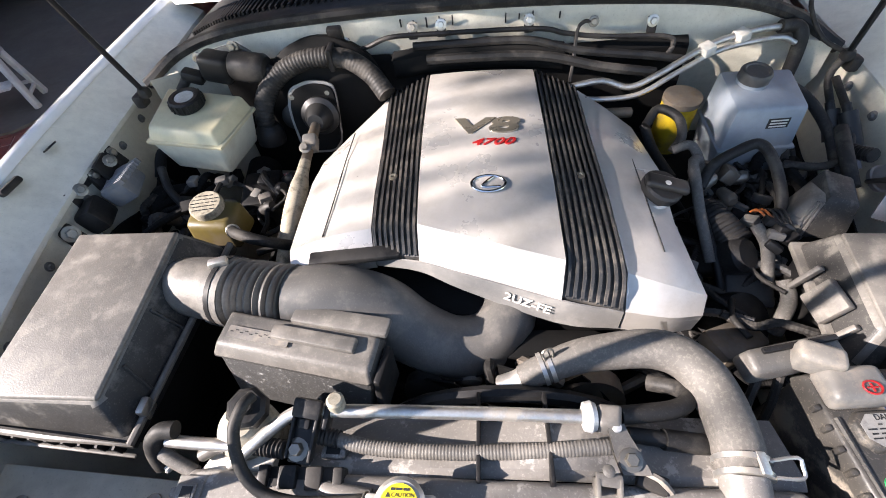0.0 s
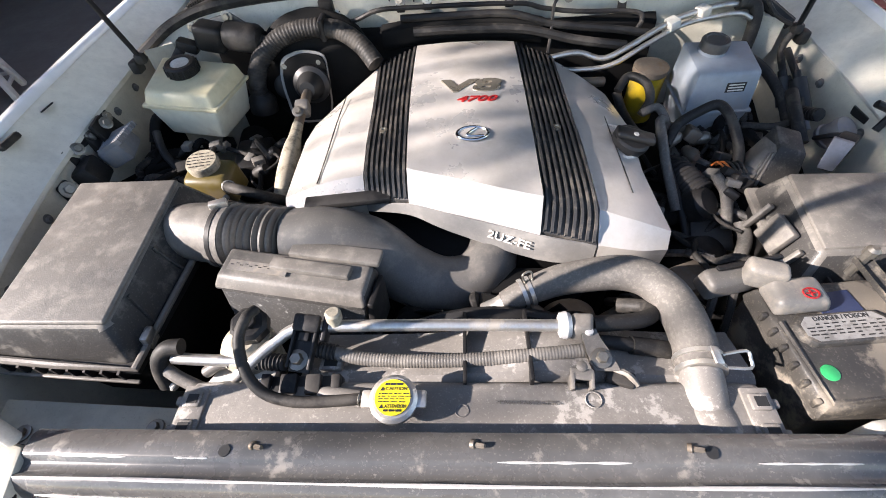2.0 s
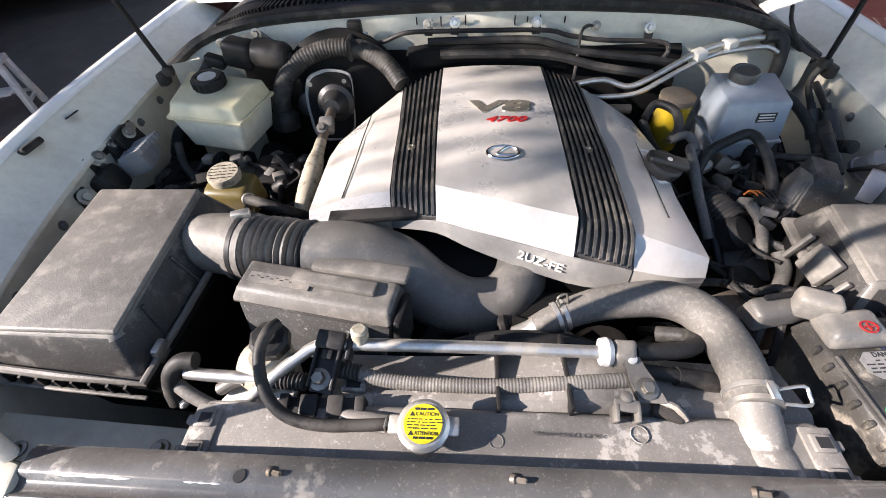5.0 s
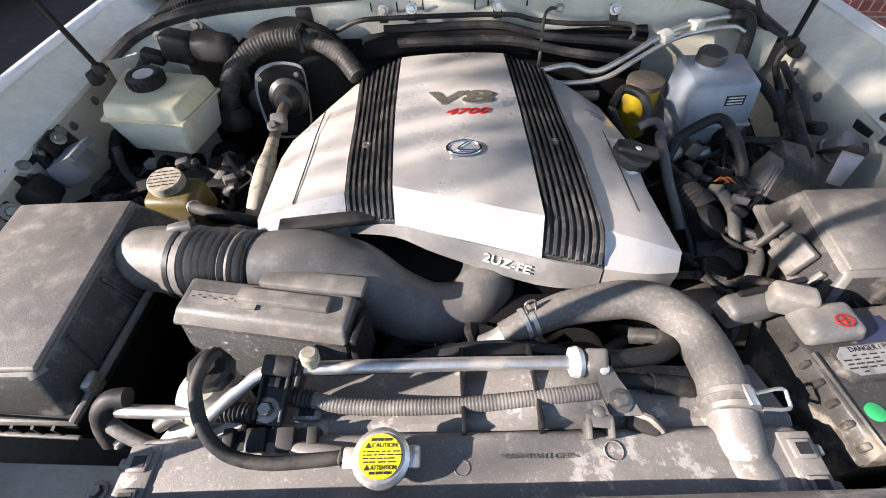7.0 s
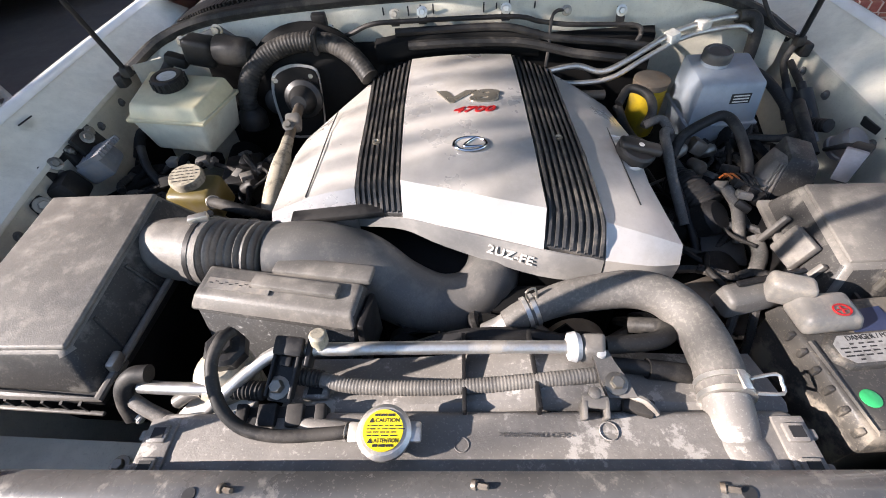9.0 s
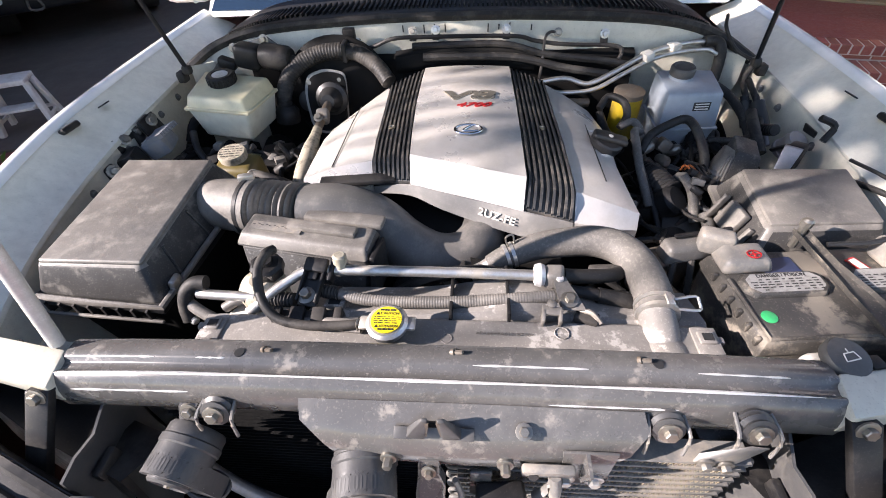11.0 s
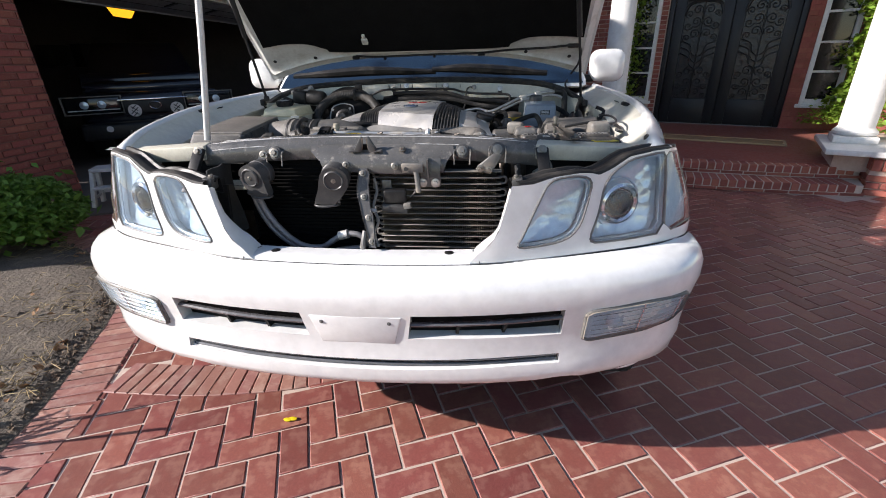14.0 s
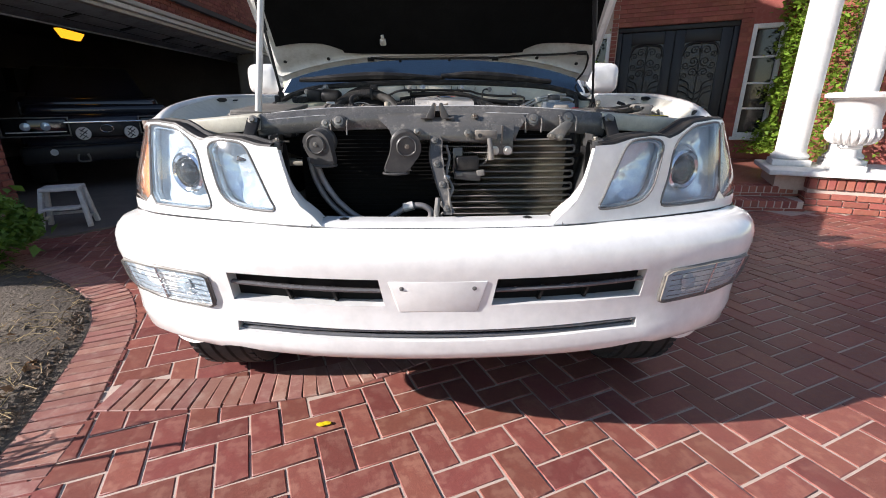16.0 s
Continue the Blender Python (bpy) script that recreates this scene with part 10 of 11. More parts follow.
t_ = hexa([(-0.86, 1.62, 1.05), (0.86, 1.62, 1.05), (0.86, 3.6, 1.05), (-0.86, 3.6, 1.05)], [(-0.66, 2.35, 1.72), (0.66, 2.35, 1.72), (0.66, 3.4, 1.72), (-0.66, 3.4, 1.72)], 0.06, seg=3)
bmesh.ops.transform(t_, verts=t_.verts, matrix=tmx)
part("cabin", t_, M_blackpaint, tk)
bmp = tk_box((0, -0.10, 0.46), (1.90, 0.26, 0.22), 0.04, "bumper", M_iron, None, "black steel bumper")
gr = tk_box((0, -0.02, 0.76), (0.80, 0.06, 0.20), 0.02, "grille", M_iron)
tk_box((0, -0.03, 0.865), (0.90, 0.07, 0.025), 0.006, "grille_bar", M_chrome, gr)
for s in (-1, 1):
    hl = tk_box((s * 0.74, 0.0, 0.815), (0.66, 0.08, 0.22), 0.03, "headlight", M_tint, None, "chrome headlight with clear cover")
    for dx, dz, sx, sz in ((0, 0.115, 0.70, 0.016), (0, -0.115, 0.70, 0.016), (-0.34, 0, 0.016, 0.23), (0.34, 0, 0.016, 0.23)):
        tk_box((s * 0.74 + dx, -0.045, 0.815 + dz), (sx, 0.014, sz), 0.004, "bezel", M_grey, hl)
    tk_box((s * 0.74, -0.046, 0.750), (0.60, 0.008, 0.014), 0.003, "light_strip", M_trim, hl)
    for q in (-0.10, 0.10):
        t_ = lathe([(0.05, 0), (0.052, 0.01), (0.03, 0.016), (0, 0.018)], axis((s * 0.74 + q, -0.042, 0.82), (0, -1, 0)), 20)
        bmesh.ops.transform(t_, verts=t_.verts, matrix=tmx)
        part("lamp_bowl", t_, M_reflect, hl)
    for z, x, r in ((0.72, 0.27, 0.085),):
        t_ = lathe([(r, -0.05), (r, 0.0), (r * 0.92, 0.006), (0, 0.004)], axis((s * x, -0.14, z), (0, -1, 0)), 24)
        bmesh.ops.transform(t_, verts=t_.verts, matrix=tmx)
        # White face: daylight returned by the lamp is put into its colour.
        dl = part("driving_lamp", t_, M_trim, tk, "round driving lamp")
        for k in range(5):
            t_ = box((s * x, -0.148, z - 0.05 + 0.025 * k), (0.13 - 0.03 * abs(k - 2), 0.006, 0.011), 0.002, (0, 40 if k % 2 else -40, 0))
            bmesh.ops.transform(t_, verts=t_.verts, matrix=tmx)
            part("reflector_bar", t_, M_iron, dl)
    t_ = lathe([(0.04, 0), (0.042, 0.012), (0.03, 0.014)], axis((s * 0.62, -0.235, 0.50), (0, -1, 0)), 20)
    bmesh.ops.transform(t_, verts=t_.verts, matrix=tmx)
    part("fog_ring", t_, M_trim, bmp)
    t_ = tube([tmx @ Vector((s * 0.33 + a, -0.24, 0.42 + b)) for a, b in ((-0.05, 0.04), (-0.06, -0.05), (0.06, -0.05), (0.05, 0.04))], 0.013, 8, 3)
    part("shackle", t_, M_grey, bmp, "grey tow shackle")
    t_ = lathe([(0.22, -0.12), (0.40, -0.13), (0.42, -0.1), (0.42, 0.1), (0.40, 0.13), (0.22, 0.12)], axis((s * 0.80, 0.75, 0.42), (1, 0, 0)), 28)
    bmesh.ops.transform(t_, verts=t_.verts, matrix=tmx)
    part("tyre", t_, M_tyre, tk)
t_ = tube([tmx @ Vector((0.075 * math.cos(a), -0.062, 0.775 + 0.05 * math.sin(a))) for a in [2 * math.pi * k / 20 for k in range(20)]], 0.007, 6, 1, closed=True, smooth=False)
part("badge", t_, M_chrome, gr, "plain oval chrome badge")
random.seed(3)
for k in range(9):
    p = Vector((-8.9, 3.5 + 0.8 * k, random.uniform(0.6, 2.0)))
    solo("stored_box", box(p, (0.3, random.uniform(0.3, 0.6), random.uniform(0.2, 0.5)), 0.02, (0, 0, random.uniform(-10, 10))), random.choice((M_dark, M_iron, M_concrete)), p, "dim box stored in the garage", "box", "garage storage")

# white plastic step stool
sm = Matrix.Translation((-3.50, 3.06, 0.018)) @ Matrix.Rotation(radians(24), 4, "Z") @ Matrix.Diagonal((0.88, 0.88, 0.86, 1))
stool = thing("step_stool", (-3.42, 3.02, 0), "white plastic two-step stool by the garage", "step stool")


def sbox(c, s, bev, name, rot=(0, 0, 0), bm=None):
    t_ = box(c, s, bev, rot)
    bmesh.ops.transform(t_, verts=t_.verts, matrix=sm)
    return part(name, t_, M_stool, stool)


sbox((0, 0.05, 0.415), (0.35, 0.25, 0.045), 0.012, "top")
sbox((0, -0.10, 0.22), (0.32, 0.16, 0.025), 0.01, "lower_step")
for s in (-1, 1):
    sbox((s * 0.185, 0.135, 0.20), (0.042, 0.065, 0.41), 0.008, "leg", (5, s * -7, 0))
    sbox((s * 0.185, -0.075, 0.20), (0.042, 0.070, 0.42), 0.008, "leg", (-14, s * -7, 0))
    sbox((s * 0.195, 0.03, 0.10), (0.02, 0.22, 0.03), 0.006, "rail")
sbox((0, 0.15, 0.12), (0.36, 0.02, 0.03), 0.006, "rail")

# ---- planter, bush, twigs ----
EDGE = [Vector((x, y, 0)) for x, y in ((-1.15, -1.6), (-1.26, -0.9), (-1.37, -0.3), (-1.48, 0.19), (-1.55, 0.40), (-1.67, 0.69), (-1.80, 0.98), (-1.96, 1.22), (-2.20, 1.47), (-2.69, 1.80), (-3.3, 2.05), (-4.3, 2.3))]
EL = spline(EDGE, 6)
rows = []
random.seed(8)
for k in range(9):
    rows.append([Vector((p.x + 0.018 - 0.03 * (k > 0) - k * k * 0.09 + random.uniform(-0.02, 0.02) * (k > 0), p.y - 0.004 * k * k + random.uniform(-0.02, 0.02) * (k > 0), 0.003 + (0.0 if k == 0 else 0.008) + 0.05 * min(k, 2) * 0.5 * noise.noise(Vector((p.x * 3 - k * k * 0.25, p.y * 3, 1.7))) + 0.02 * min(k, 3) * 0.5)) for p in EL])
solo("planter_soil", sheet(rows), M_soil, (-2, 0.5, 0), "bare dry planter soil with litter", "soil", kind="structure")
bush = thing("green_bush", (-3.35, 2.0, 0.0), "rounded dense green garden bush", "bush")


def bush_pt():
    while True:
        d = Vector((random.gauss(0, 1), random.gauss(0, 1), random.gauss(0, 1))).normalized()
        if d.z > -0.3:
            break
    r = 0.78 + 0.22 * random.random() + 0.12 * noise.noise(d * 3)
    return Vector((-3.38, 1.92, 0.26)) + Vector((d.x * 0.52, d.y * 0.48, d.z * 0.31)) * r


part("crown", leaf_cloud(7000, bush_pt, 0.052, bmesh.new()), M_leaf, bush, kind="stuff", angle=80)
part("inner_crown", leaf_cloud(900, lambda: Vector((-3.38, 1.92, 0.26)) + Vector((random.gauss(0, 0.2), random.gauss(0, 0.18), random.gauss(0, 0.12))), 0.09, bmesh.new()), M_leaf, bush, kind="stuff", angle=80)
t = bmesh.new()
for k in range(7):
    a = k * 0.9
    tube([(-3.35, 1.92, -0.02), (-3.35 + 0.15 * math.cos(a), 1.92 + 0.15 * math.sin(a), 0.15), (-3.35 + 0.4 * math.cos(a), 1.92 + 0.38 * math.sin(a), 0.40)], 0.010, 6, 4, t)
part("stems", t, M_twig, bush)
litter = bmesh.new()
random.seed(21)
for _ in range(420):
    p = EL[random.randrange(4, len(EL) - 8)]
    q = Vector((p.x - 0.06 - abs(random.gauss(0, 0.35)), p.y + random.uniform(-0.05, 0.05), 0.02 + random.random() * 0.015))
    a = random.uniform(0, 6.28)
    l = random.uniform(0.03, 0.12)
    tube([q, q + Vector((math.cos(a) * l / 2, math.sin(a) * l / 2, random.uniform(0.0, 0.03))), q + Vector((math.cos(a) * l, math.sin(a) * l, random.uniform(-0.01, 0.02)))], 0.0016, 3, 1, litter)
solo("dry_grass_litter", litter, M_dry, (-2, 0.5, 0.02), "dry grass stalks and litter on the soil", "dry grass", kind="stuff")
clods = bmesh.new()
random.seed(52)
for _ in range(1100):
    p = EL[random.randrange(4, len(EL) - 8)]
    c_ = Vector((p.x - 0.02 - abs(random.gauss(0, 0.3)), p.y + random.uniform(-0.06, 0.06), 0.012))
    r_ = 0.004 + 0.026 * random.random() ** 2.5
    vv = [clods.verts.new(c_ + Vector((a * r_ * random.uniform(0.6, 1.2), b_ * r_ * random.uniform(0.6, 1.2), c2 * r_ * random.uniform(0.5, 1.0)))) for a, b_, c2 in ((1, 0, 0), (0, 1, 0), (-1, 0, 0), (0, -1, 0), (0, 0, 1), (0, 0, -1))]
    for a, b_ in ((0, 1), (1, 2), (2, 3), (3, 0)):
        clods.faces.new((vv[a], vv[b_], vv[4]))
        clods.faces.new((vv[b_], vv[a], vv[5]))
solo("soil_clods", clods, M_soil, (-2, 0.5, 0.01), "loose clods and pebbles on the planter soil", "clods", kind="stuff")
leafm = bmesh.new()
chips = bmesh.new()
leaf_cloud(900, lambda: (lambda p: Vector((p.x - 0.01 - abs(random.gauss(0, 0.07)), p.y + random.uniform(-0.04, 0.04), 0.018)))(EL[random.randrange(4, len(EL) - 8)]), 0.022, chips)
solo("bark_chips", chips, M_twig, (-2, 0.5, 0.02), "brown bark chips and dead leaves along the planter edge", "litter", kind="stuff")
leaf_cloud(70, lambda: (lambda p: Vector((p.x - 0.08 - abs(random.gauss(0, 0.3)), p.y, 0.03)))(EL[random.randrange(4, len(EL) - 8)]), 0.05, leafm)
solo("fallen_leaves", leafm, M_rust, (-2, 0.5, 0.02), "brown fallen leaves on the soil", "leaves", kind="stuff")
yl = bmesh.new()
for d in ((0, 0), (0.018, 0.006)):
    lathe([(0.011, 0), (0.012, 0.004), (0, 0.008)], Matrix.Translation((-0.414 + d[0], 0.293 + d[1], 0.006)) @ Matrix.Diagonal((1.5, 0.8, 1, 1)), 9, yl)
solo("yellow_leaf", yl, M_yellow, (-0.414, 0.293, 0.0), "small yellow leaf lying on the pavers", "leaf")
# strap-leaved plant whose blades shade the paving
tw = thing("strap_plant", (-2.02, -0.10, 0.0), "strap-leaved plant with arching narrow blades in the planter", "plant")
random.seed(14)


def twig(bm, p, d, l, r, depth):
    q = p + d * l
    m = p.lerp(q, 0.5) + Vector((random.uniform(-1, 1), random.uniform(-1, 1), random.uniform(-1, 1))) * l * 0.08
    tube([p, m, q], [r, r * 0.8, r * 0.6], 5, 2, bm)
    if depth:
        for _ in range(3):
            e = (d + Vector((random.uniform(-0.8, 0.8), random.uniform(-0.8, 0.8), random.uniform(-0.3, 0.6)))).normalized()
            twig(bm, p.lerp(q, random.uniform(0.5, 1.0)), e, l * random.uniform(0.5, 0.8), r * 0.6, depth - 1)


for k in range(20):
    b0 = Vector((-2.02 + random.uniform(-0.10, 0.10), -0.10 + random.uniform(-0.14, 0.14), -0.01))
    a, l = random.uniform(0, 6.28), random.uniform(0.10, 0.34)
    h = random.uniform(0.26, 0.50)
    out = Vector((math.cos(a) * l, math.sin(a) * l, 0))
    pts = [b0, b0 + out * 0.25 + Vector((0, 0, h * 0.6)), b0 + out * 0.65 + Vector((0, 0, h)), b0 + out + Vector((0, 0, h * 0.92))]
    part("blade", tube(pts, [0.009, 0.011, 0.008, 0.0012], 6, 4, flat=0.35), M_leaf, tw)
# garden tree whose hanging limbs dapple the engine bay
tr_ = thing("garden_tree", (-5.4, -3.4, 0.0), "slender garden tree with sparse drooping limbs", "tree")
random.seed(31)
part("trunk", tube([(-5.4, -3.4, -0.05), (-5.35, -3.35, 2.0), (-5.3, -3.3, 4.0), (-5.2, -3.1, 5.6)], [0.12, 0.10, 0.08, 0.05], 10, 6), M_twig, tr_)
leafy = bmesh.new()
for k in range(9):
    tip = Vector((-4.75 + random.uniform(-0.3, 0.3), -1.15 + 0.15 * k, 4.0 + random.uniform(-0.12, 0.15)))
    root = Vector((-5.22, -3.1, 5.0 + 0.06 * k))
    top = root.lerp(tip, 0.6) + Vector((0, 0, 0.45))
    lm = tube([root, top, tip], [0.026, 0.018, 0.008], 7, 8)
    for q in spline([root, top, tip], 10)[13::2]:
        twig(lm, q, Vector((random.uniform(-0.6, 0.6), random.uniform(-0.2, 0.8), random.uniform(-0.6, 0.3))).normalized(), 0.20, 0.006, 1)
    part("limb", lm, M_twig, tr_)
# thin sprays hanging down from the limbs
for y, z0, z1, r in ((-0.71, 3.95, 3.30, 0.010), (-0.63, 4.0, 3.42, 0.014), (-0.585, 4.0, 3.38, 0.012), (-0.52, 4.0, 3.46, 0.016), (-0.44, 4.0, 3.40, 0.011), (-0.30, 4.0, 3.35, 0.010), (-1.02, 4.0, 3.2, 0.010)):
    sp = tube([(-4.75, y - 0.03, z0), (-4.78, y + 0.01, (z0 + z1) / 2 + 0.1), (-4.72, y - 0.01, (z0 + z1) / 2), (-4.75, y + 0.03, z1)], [r, r, r * 0.9, r * 0.4], 7, 5)
    part("spray", sp, M_twig, tr_)
leaf_cloud(620, lambda: Vector((-4.75 + random.gauss(0, 0.2), -0.56 + random.gauss(0, 0.27), 4.15 + random.gauss(0, 0.14))), 0.085, leafy)
leaf_cloud(170, lambda: Vector((-4.75 + random.gauss(0, 0.2), -0.02 + random.gauss(0, 0.20), 3.82 + random.gauss(0, 0.14))), 0.085, leafy)
leaf_cloud(40, lambda: Vector((-4.75 + random.gauss(0, 0.2), random.uniform(-0.9, -0.2), random.uniform(3.4, 3.9))), 0.06, leafy)
leaf_cloud(240, lambda: Vector((-4.75 + random.gauss(0, 0.05), -0.07 + random.gauss(0, 0.08), 3.27 + random.gauss(0, 0.04))), 0.07, leafy)
leaf_cloud(110, lambda: Vector((-4.75 + random.gauss(0, 0.05), 0.09 + random.gauss(0, 0.04), 3.42 + random.gauss(0, 0.06))), 0.07, leafy)
leaf_cloud(200, lambda: Vector((-4.75 + random.gauss(0, 0.05), -1.265 + random.gauss(0, 0.028), 3.92 + random.gauss(0, 0.055))), 0.07, leafy)
leaf_cloud(320, lambda: Vector((-4.75 + random.gauss(0, 0.15), -0.70 + random.gauss(0, 0.08), 3.99 + random.gauss(0, 0.09))), 0.08, leafy)
part("crown", leafy, M_leaf, tr_, kind="stuff", angle=80)


# ---- brick facing of the steps, plinth and garage pier ----
def step_bricks(par, out, z, deep=0.16):
    """Rowlock bricks along the bowed nosing, with a recessed course under them."""
    for size, zc, back, pitch in (((0.066, deep, 0.074), z - 0.037, -deep / 2, 0.077), ((0.20, 0.10, 0.034), z - 0.094, -0.066, 0.211)):
        t = finish(box((0, 0, 0), size, 0.004, seg=1), "brick")
        t.materials.append(M_wallbrick)
        e = -2.4
        while e < 0.53:
            s1 = (bow(e + 0.01) - bow(e - 0.01)) / 0.02
            ob = new("brick", t)
            ob.parent = par
            wm = HM @ Matrix.Translation((e, bow(e) + out, zc + random.uniform(-0.001, 0.001))) @ Matrix.Rotation(math.atan(s1), 4, "Z") @ Matrix.Translation((0, back + random.uniform(-0.002, 0.002), 0))
            ob.matrix_local = Matrix.Translation(-ORIG[par.name]) @ wm
            e += pitch * math.cos(math.atan(s1))


step_bricks(porch, 0.0, 0.227)
step_bricks(step_low, 0.28, 0.113, 0.27)
brick_row(plinth, HM @ Matrix.Translation((0.58, 0, 0)), 3.4, 0.30, (0.066, 0.03, 0.11), 0.011, M_wallbrick, 3.03, mesh=BR)
for k in range(3):
    brick_row(plinth, HM @ Matrix.Translation((0.58, 0, 0)), 3.4, 0.035 + 0.068 * k, (0.20, 0.03, 0.057), 0.011, M_wallbrick, 3.025, mesh=BR, off=-0.10 * (k % 2))
HMS = HM @ Matrix.Translation((0.585, 2.1, 0)) @ Matrix.Rotation(radians(90), 4, "Z")
for k in range(3):
    brick_row(plinth, HMS, 0.93, 0.035 + 0.068 * k, (0.20, 0.03, 0.057), 0.011, M_wallbrick, 0.0, mesh=BR, off=-0.10 * (k % 2))
brick_row(plinth, HMS, 0.93, 0.30, (0.066, 0.03, 0.11), 0.011, M_wallbrick, 0.0, mesh=BR)
GM = Matrix.Translation((GX + 0.004, 1.9, 0)) @ Matrix.Rotation(radians(90), 4, "Z")
for k in range(34):
    brick_row(wall_garage, GM, 1.50, 0.04 + 0.068 * k, (0.20, 0.016, 0.057), 0.011, M_wallbrick, 0.0, mesh=BR, off=-0.10 * (k % 2))
# wall bricks of the house front that show beside the door, as one joined part
vs, fs = [], []


def quick_box(m, c, s):
    o = len(vs)
    for x in (-0.5, 0.5):
        for y in (-0.5, 0.5):
            for z in (-0.5, 0.5):
                vs.append(tuple(m @ Vector((c[0] + x * s[0], c[1] + y * s[1], c[2] + z * s[2]))))
    fs.extend([(o, o + 1, o + 3, o + 2), (o + 4, o + 6, o + 7, o + 5), (o, o + 4, o + 5, o + 1), (o + 2, o + 3, o + 7, o + 6), (o, o + 2, o + 6, o + 4), (o + 1, o + 5, o + 7, o + 3)])


for row in range(44):
    z = 0.365 + 0.068 * row
    for e0, e1 in ((-6.0, -2.42), (-1.96, -1.87), (-0.035, 0.12), (0.58, 3.9)):
        if e0 < 0.5 < e1 and 0:
            continue
        x = e0 - 0.105 * (row % 2)
        while x < e1:
            a, b_ = max(x, e0), min(x + 0.20, e1)
            if b_ - a > 0.03:
                quick_box(HM, ((a + b_) / 2, 0.006, z), (b_ - a, 0.016, 0.057))
            x += 0.211
    if z < 0.5:
        for k in range(2):
            quick_box(HM, (0.245 + 0.211 * k, 0.006, z), (0.2, 0.016, 0.057))
            quick_box(HM, (-2.295 + 0.211 * k, 0.006, z), (0.2, 0.016, 0.057))
for row in range(20):
    z = 2.40 + 0.068 * row
    for k in range(9):
        quick_box(HM, (-1.75 + 0.211 * k - 0.1 * (row % 2), 0.006, z), (0.2, 0.016, 0.057))
for row in range(24):
    z = 2.52 + 0.068 * row
    for k in range(36):
        quick_box(Matrix.Identity(4), (GX - 0.045, 3.5 + 0.211 * k - 0.1 * (row % 2), z), (0.016, 0.2, 0.057))
me = bpy.data.meshes.new("wall_bricks")
me.from_pydata(vs, [], fs)
me.materials.append(M_wallbrick)
wbo = new("wall_bricks", me)
wbo.parent = wall_front
wbo.matrix_local = Matrix.Translation(-ORIG[wall_front.name])
tagged(wbo, kind="stuff")

# ---- paving: herringbone pavers, soldier border ----
pave = solo("driveway", merge(sheet([[Vector((-4.3 + 1.2 * i, -1.6 + 1.2 * j, -0.0040)) for i in range(12)] for j in range(9)]), sheet([[Vector((-1.1 + 1.0 * i, -4.0 + 0.8 * j, -0.0040)) for i in range(11)] for j in range(4)])), M_mortar, (0, 0, -0.012), "red brick herringbone driveway with pale mortar joints", "driveway", kind="structure")
U, V_ = Vector((math.cos(radians(22.5)), math.sin(radians(22.5)), 0)), Vector((-math.sin(radians(22.5)), math.cos(radians(22.5)), 0))
CELL = 0.1055
O_ = Vector((-0.283, -0.096, 0)) - U * CELL - V_ * (CELL / 2)
ARC = spline([(-1.33, 0.385, 0), (-0.96, 0.39, 0), (-0.71, 0.42, 0), (-0.48, 0.47, 0), (-0.29, 0.55, 0), (-0.10, 0.66, 0), (0.10, 0.80, 0), (0.35, 1.0, 0)], 6)
ARC_W = 0.21


def edge_dist(line, p):
    """Signed distance to a line (positive to its right), and the distance along it."""
    best, along, acc = (9, 0), 0, 0.0
    for a, b_ in zip(line, line[1:]):
        d = b_ - a
        l = d.length
        u = max(0, min(1, (p - a).dot(d) / (l * l)))
        q = a + d * u
        r = (p - q).length
        if r < abs(best[0]):
            s = d.cross(p - a).z
            best = (-r if s > 0 else r, acc + l * u)
        acc += l
    return best


random.seed(77)
herr, far = [], []
for i in range(-75, 75):
    for j in range(-75, 75):
        k = (i - j) % 4
        if k == 0:
            c, horiz = O_ + U * CELL * (i + 1) + V_ * CELL * (j + 0.5), True
        elif k == 2:
            c, horiz = O_ + U * CELL * (i + 0.5) + V_ * CELL * j, False
        else:
            continue
        if not (-4.2 < c.x < 8.4 and -3.9 < c.y < 7.6):
            continue
        if edge_dist(EL, c)[0] < 0.10:
            continue
        h = HM.inverted() @ c
        if h.y < 3.26 and h.x < 0.6 or h.y < 3.0:
            continue
        if c.x < -4.1 and c.y > 2.4:
            continue
        da, al = edge_dist(ARC, c)
        if -ARC_W + 0.085 < da < -0.085 and 0 < al < 2.1:
            continue
        near = (c - Vector((0.1, -0.15, 0))).length
        (herr if near < 1.16 else far).append((c, horiz))
pv = box((0, 0, 0), (0.2030, 0.0980, 0.03), 0.0030, seg=1)
me_p = finish(pv, "brick")
me_p.materials.append(M_brick)
herr.sort(key=lambda q: (q[0] - Vector((0.1, -0.15, 0))).length)
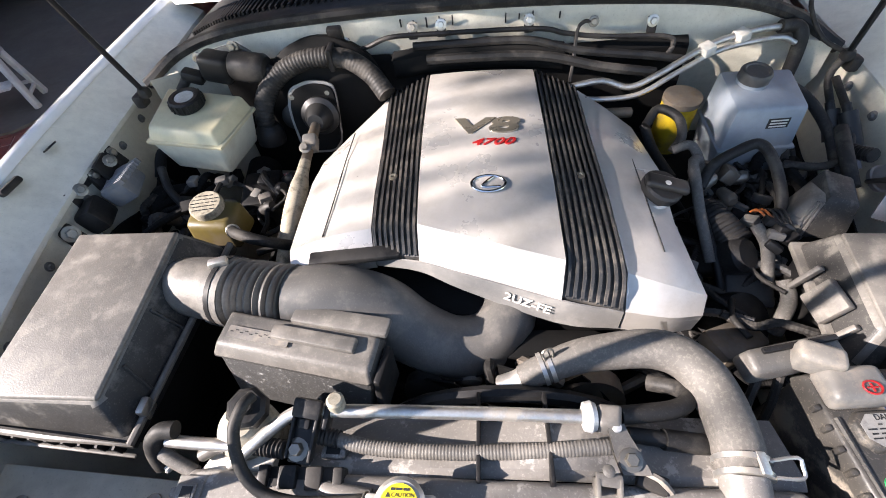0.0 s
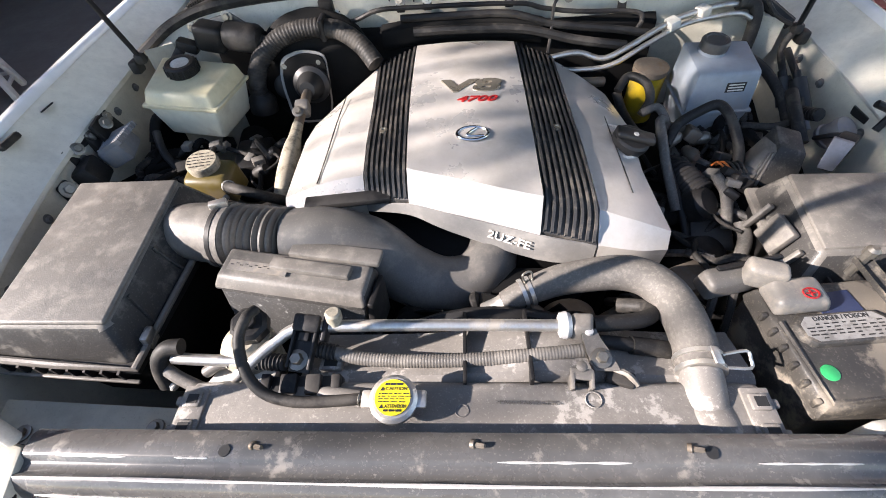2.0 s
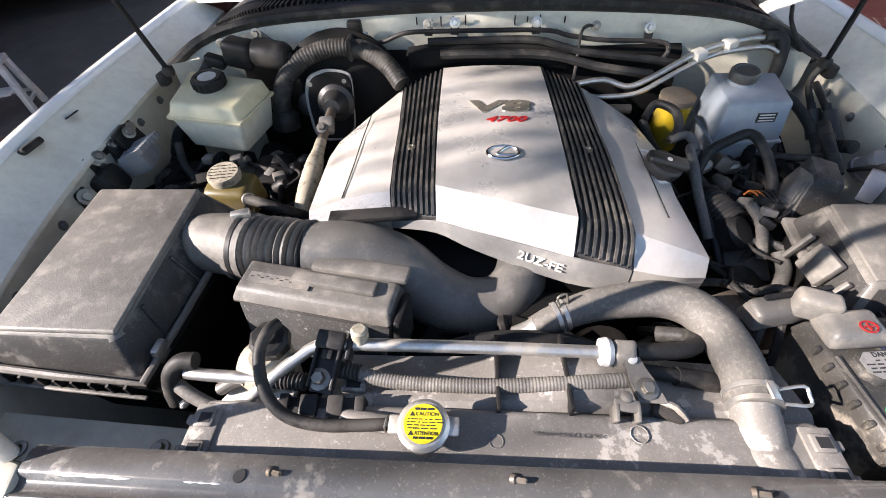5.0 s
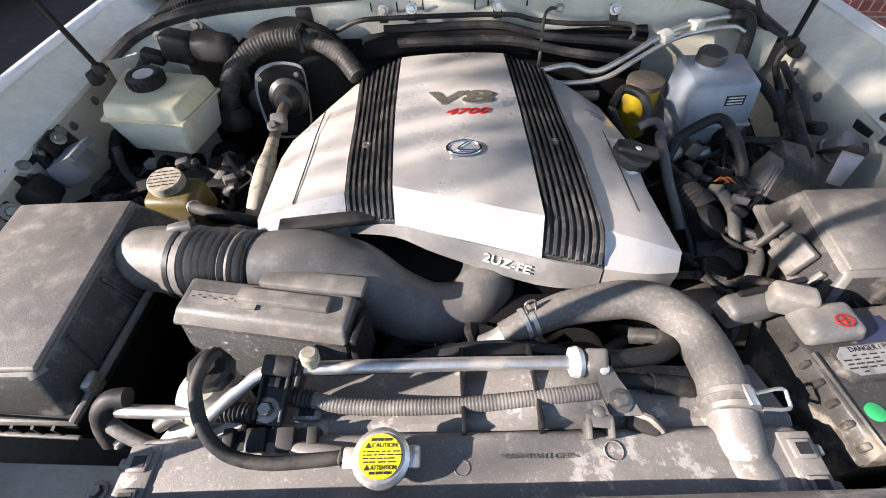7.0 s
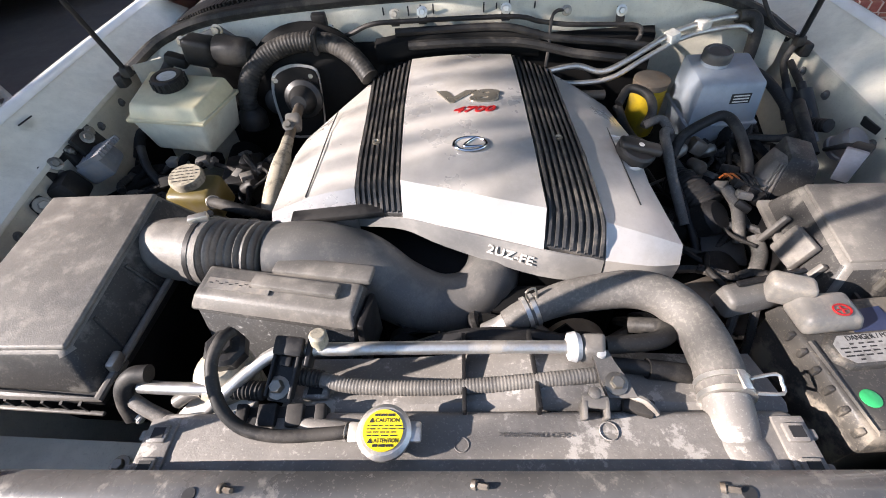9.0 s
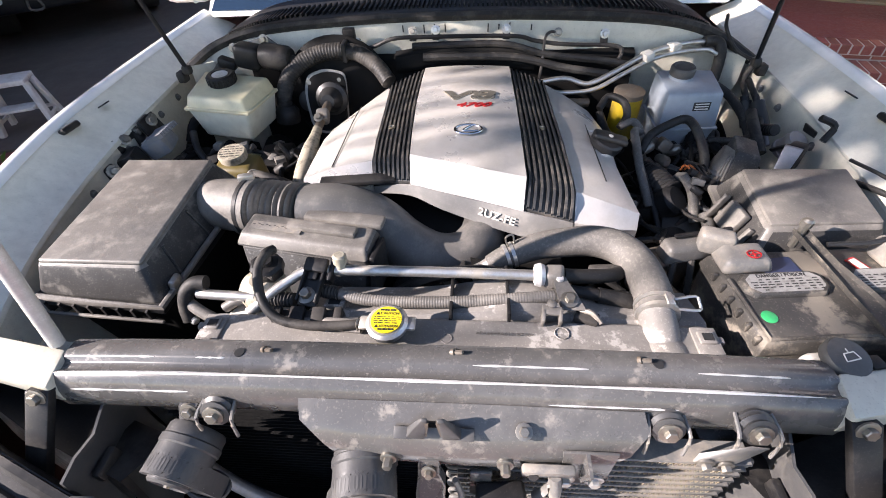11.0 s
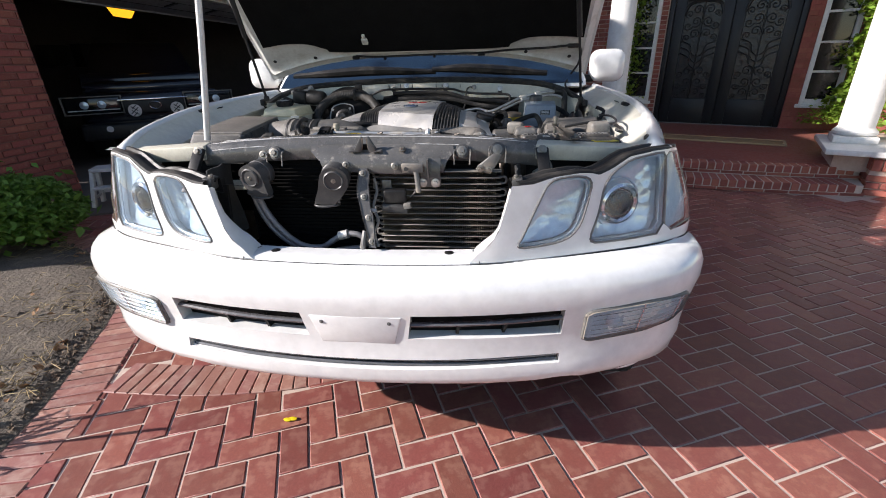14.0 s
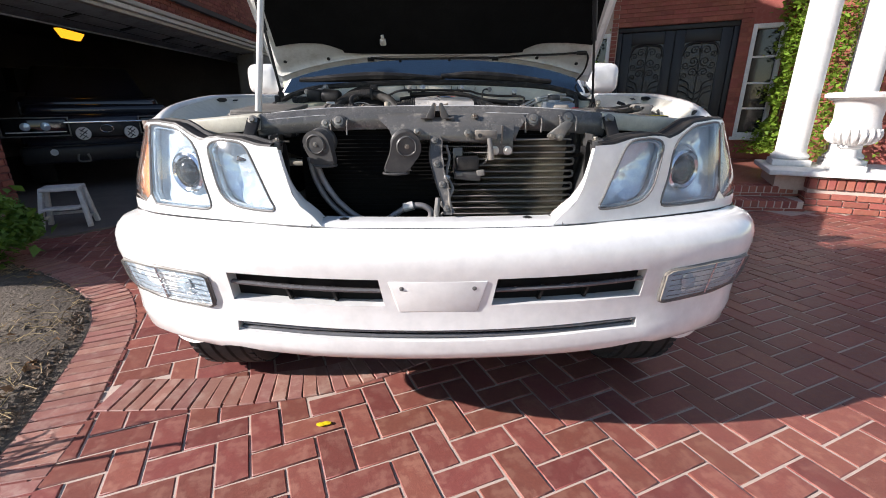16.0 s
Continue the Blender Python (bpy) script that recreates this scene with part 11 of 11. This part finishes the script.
for c, horiz in herr[:300]:
    ob = new("brick", me_p)
    ob.parent = pave
    m = Matrix.Translation(c + Vector((0, 0, 0.012 - 0.015 + random.uniform(-0.0022, 0.0022)))) @ Euler((random.uniform(-0.006, 0.006), random.uniform(-0.006, 0.006), radians(22.5 if horiz else 112.5) + random.uniform(-0.006, 0.006))).to_matrix().to_4x4()
    ob.matrix_local = m
vs, fs = [], []


def paver(c, ang, s=(0.2030, 0.0980)):
    o = len(vs)
    m = Matrix.Translation(c + Vector((0, 0, random.uniform(-0.002, 0.002)))) @ Euler((random.uniform(-0.006, 0.006), random.uniform(-0.006, 0.006), ang + random.uniform(-0.006, 0.006))).to_matrix().to_4x4()
    a, b_ = s[0] / 2, s[1] / 2
    for w, z in ((0.0, -0.02), (0.0, -0.003), (0.0035, 0.0)):
        for x, y in ((-a + w, -b_ + w), (a - w, -b_ + w), (a - w, b_ - w), (-a + w, b_ - w)):
            vs.append(tuple(m @ Vector((x, y, z))))
    for r in (0, 4):
        for q in range(4):
            fs.append((o + r + q, o + r + (q + 1) % 4, o + r + 4 + (q + 1) % 4, o + r + 4 + q))
    fs.append((o + 8, o + 9, o + 10, o + 11))


for c, horiz in herr[300:] + far:
    paver(c, radians(22.5 if horiz else 112.5))
def joined_pavers(name, material):
    me = bpy.data.meshes.new(name)
    me.from_pydata(vs, [], fs)
    me.materials.append(material)
    po = new(name, me)
    po.parent = pave
    po.matrix_local = Matrix.Translation((0, 0, 0.012))
    tagged(po, kind="stuff")


joined_pavers("pavers", M_brick)
# soldier course along the planter and across the drive
vs, fs = [], []
step = 0.0605
for line, lo, hi in ((EL, 0.02, 0.225), (ARC, -0.205, 0.0)):
    tot = 0.0
    pos = 0.05
    for a, b_ in zip(line, line[1:]):
        d = b_ - a
        l = d.length
        while pos < tot + l:
            u = (pos - tot) / l
            p = a.lerp(b_, u)
            n = Vector((d.y, -d.x, 0)).normalized()
            mid_ = p + n * (lo + hi) / 2
            paver(mid_ + Vector((0, 0, 0.0042)), math.atan2(n.y, n.x), (0.202, 0.0550))
            pos += step
        tot += l
joined_pavers("border_pavers", M_border)
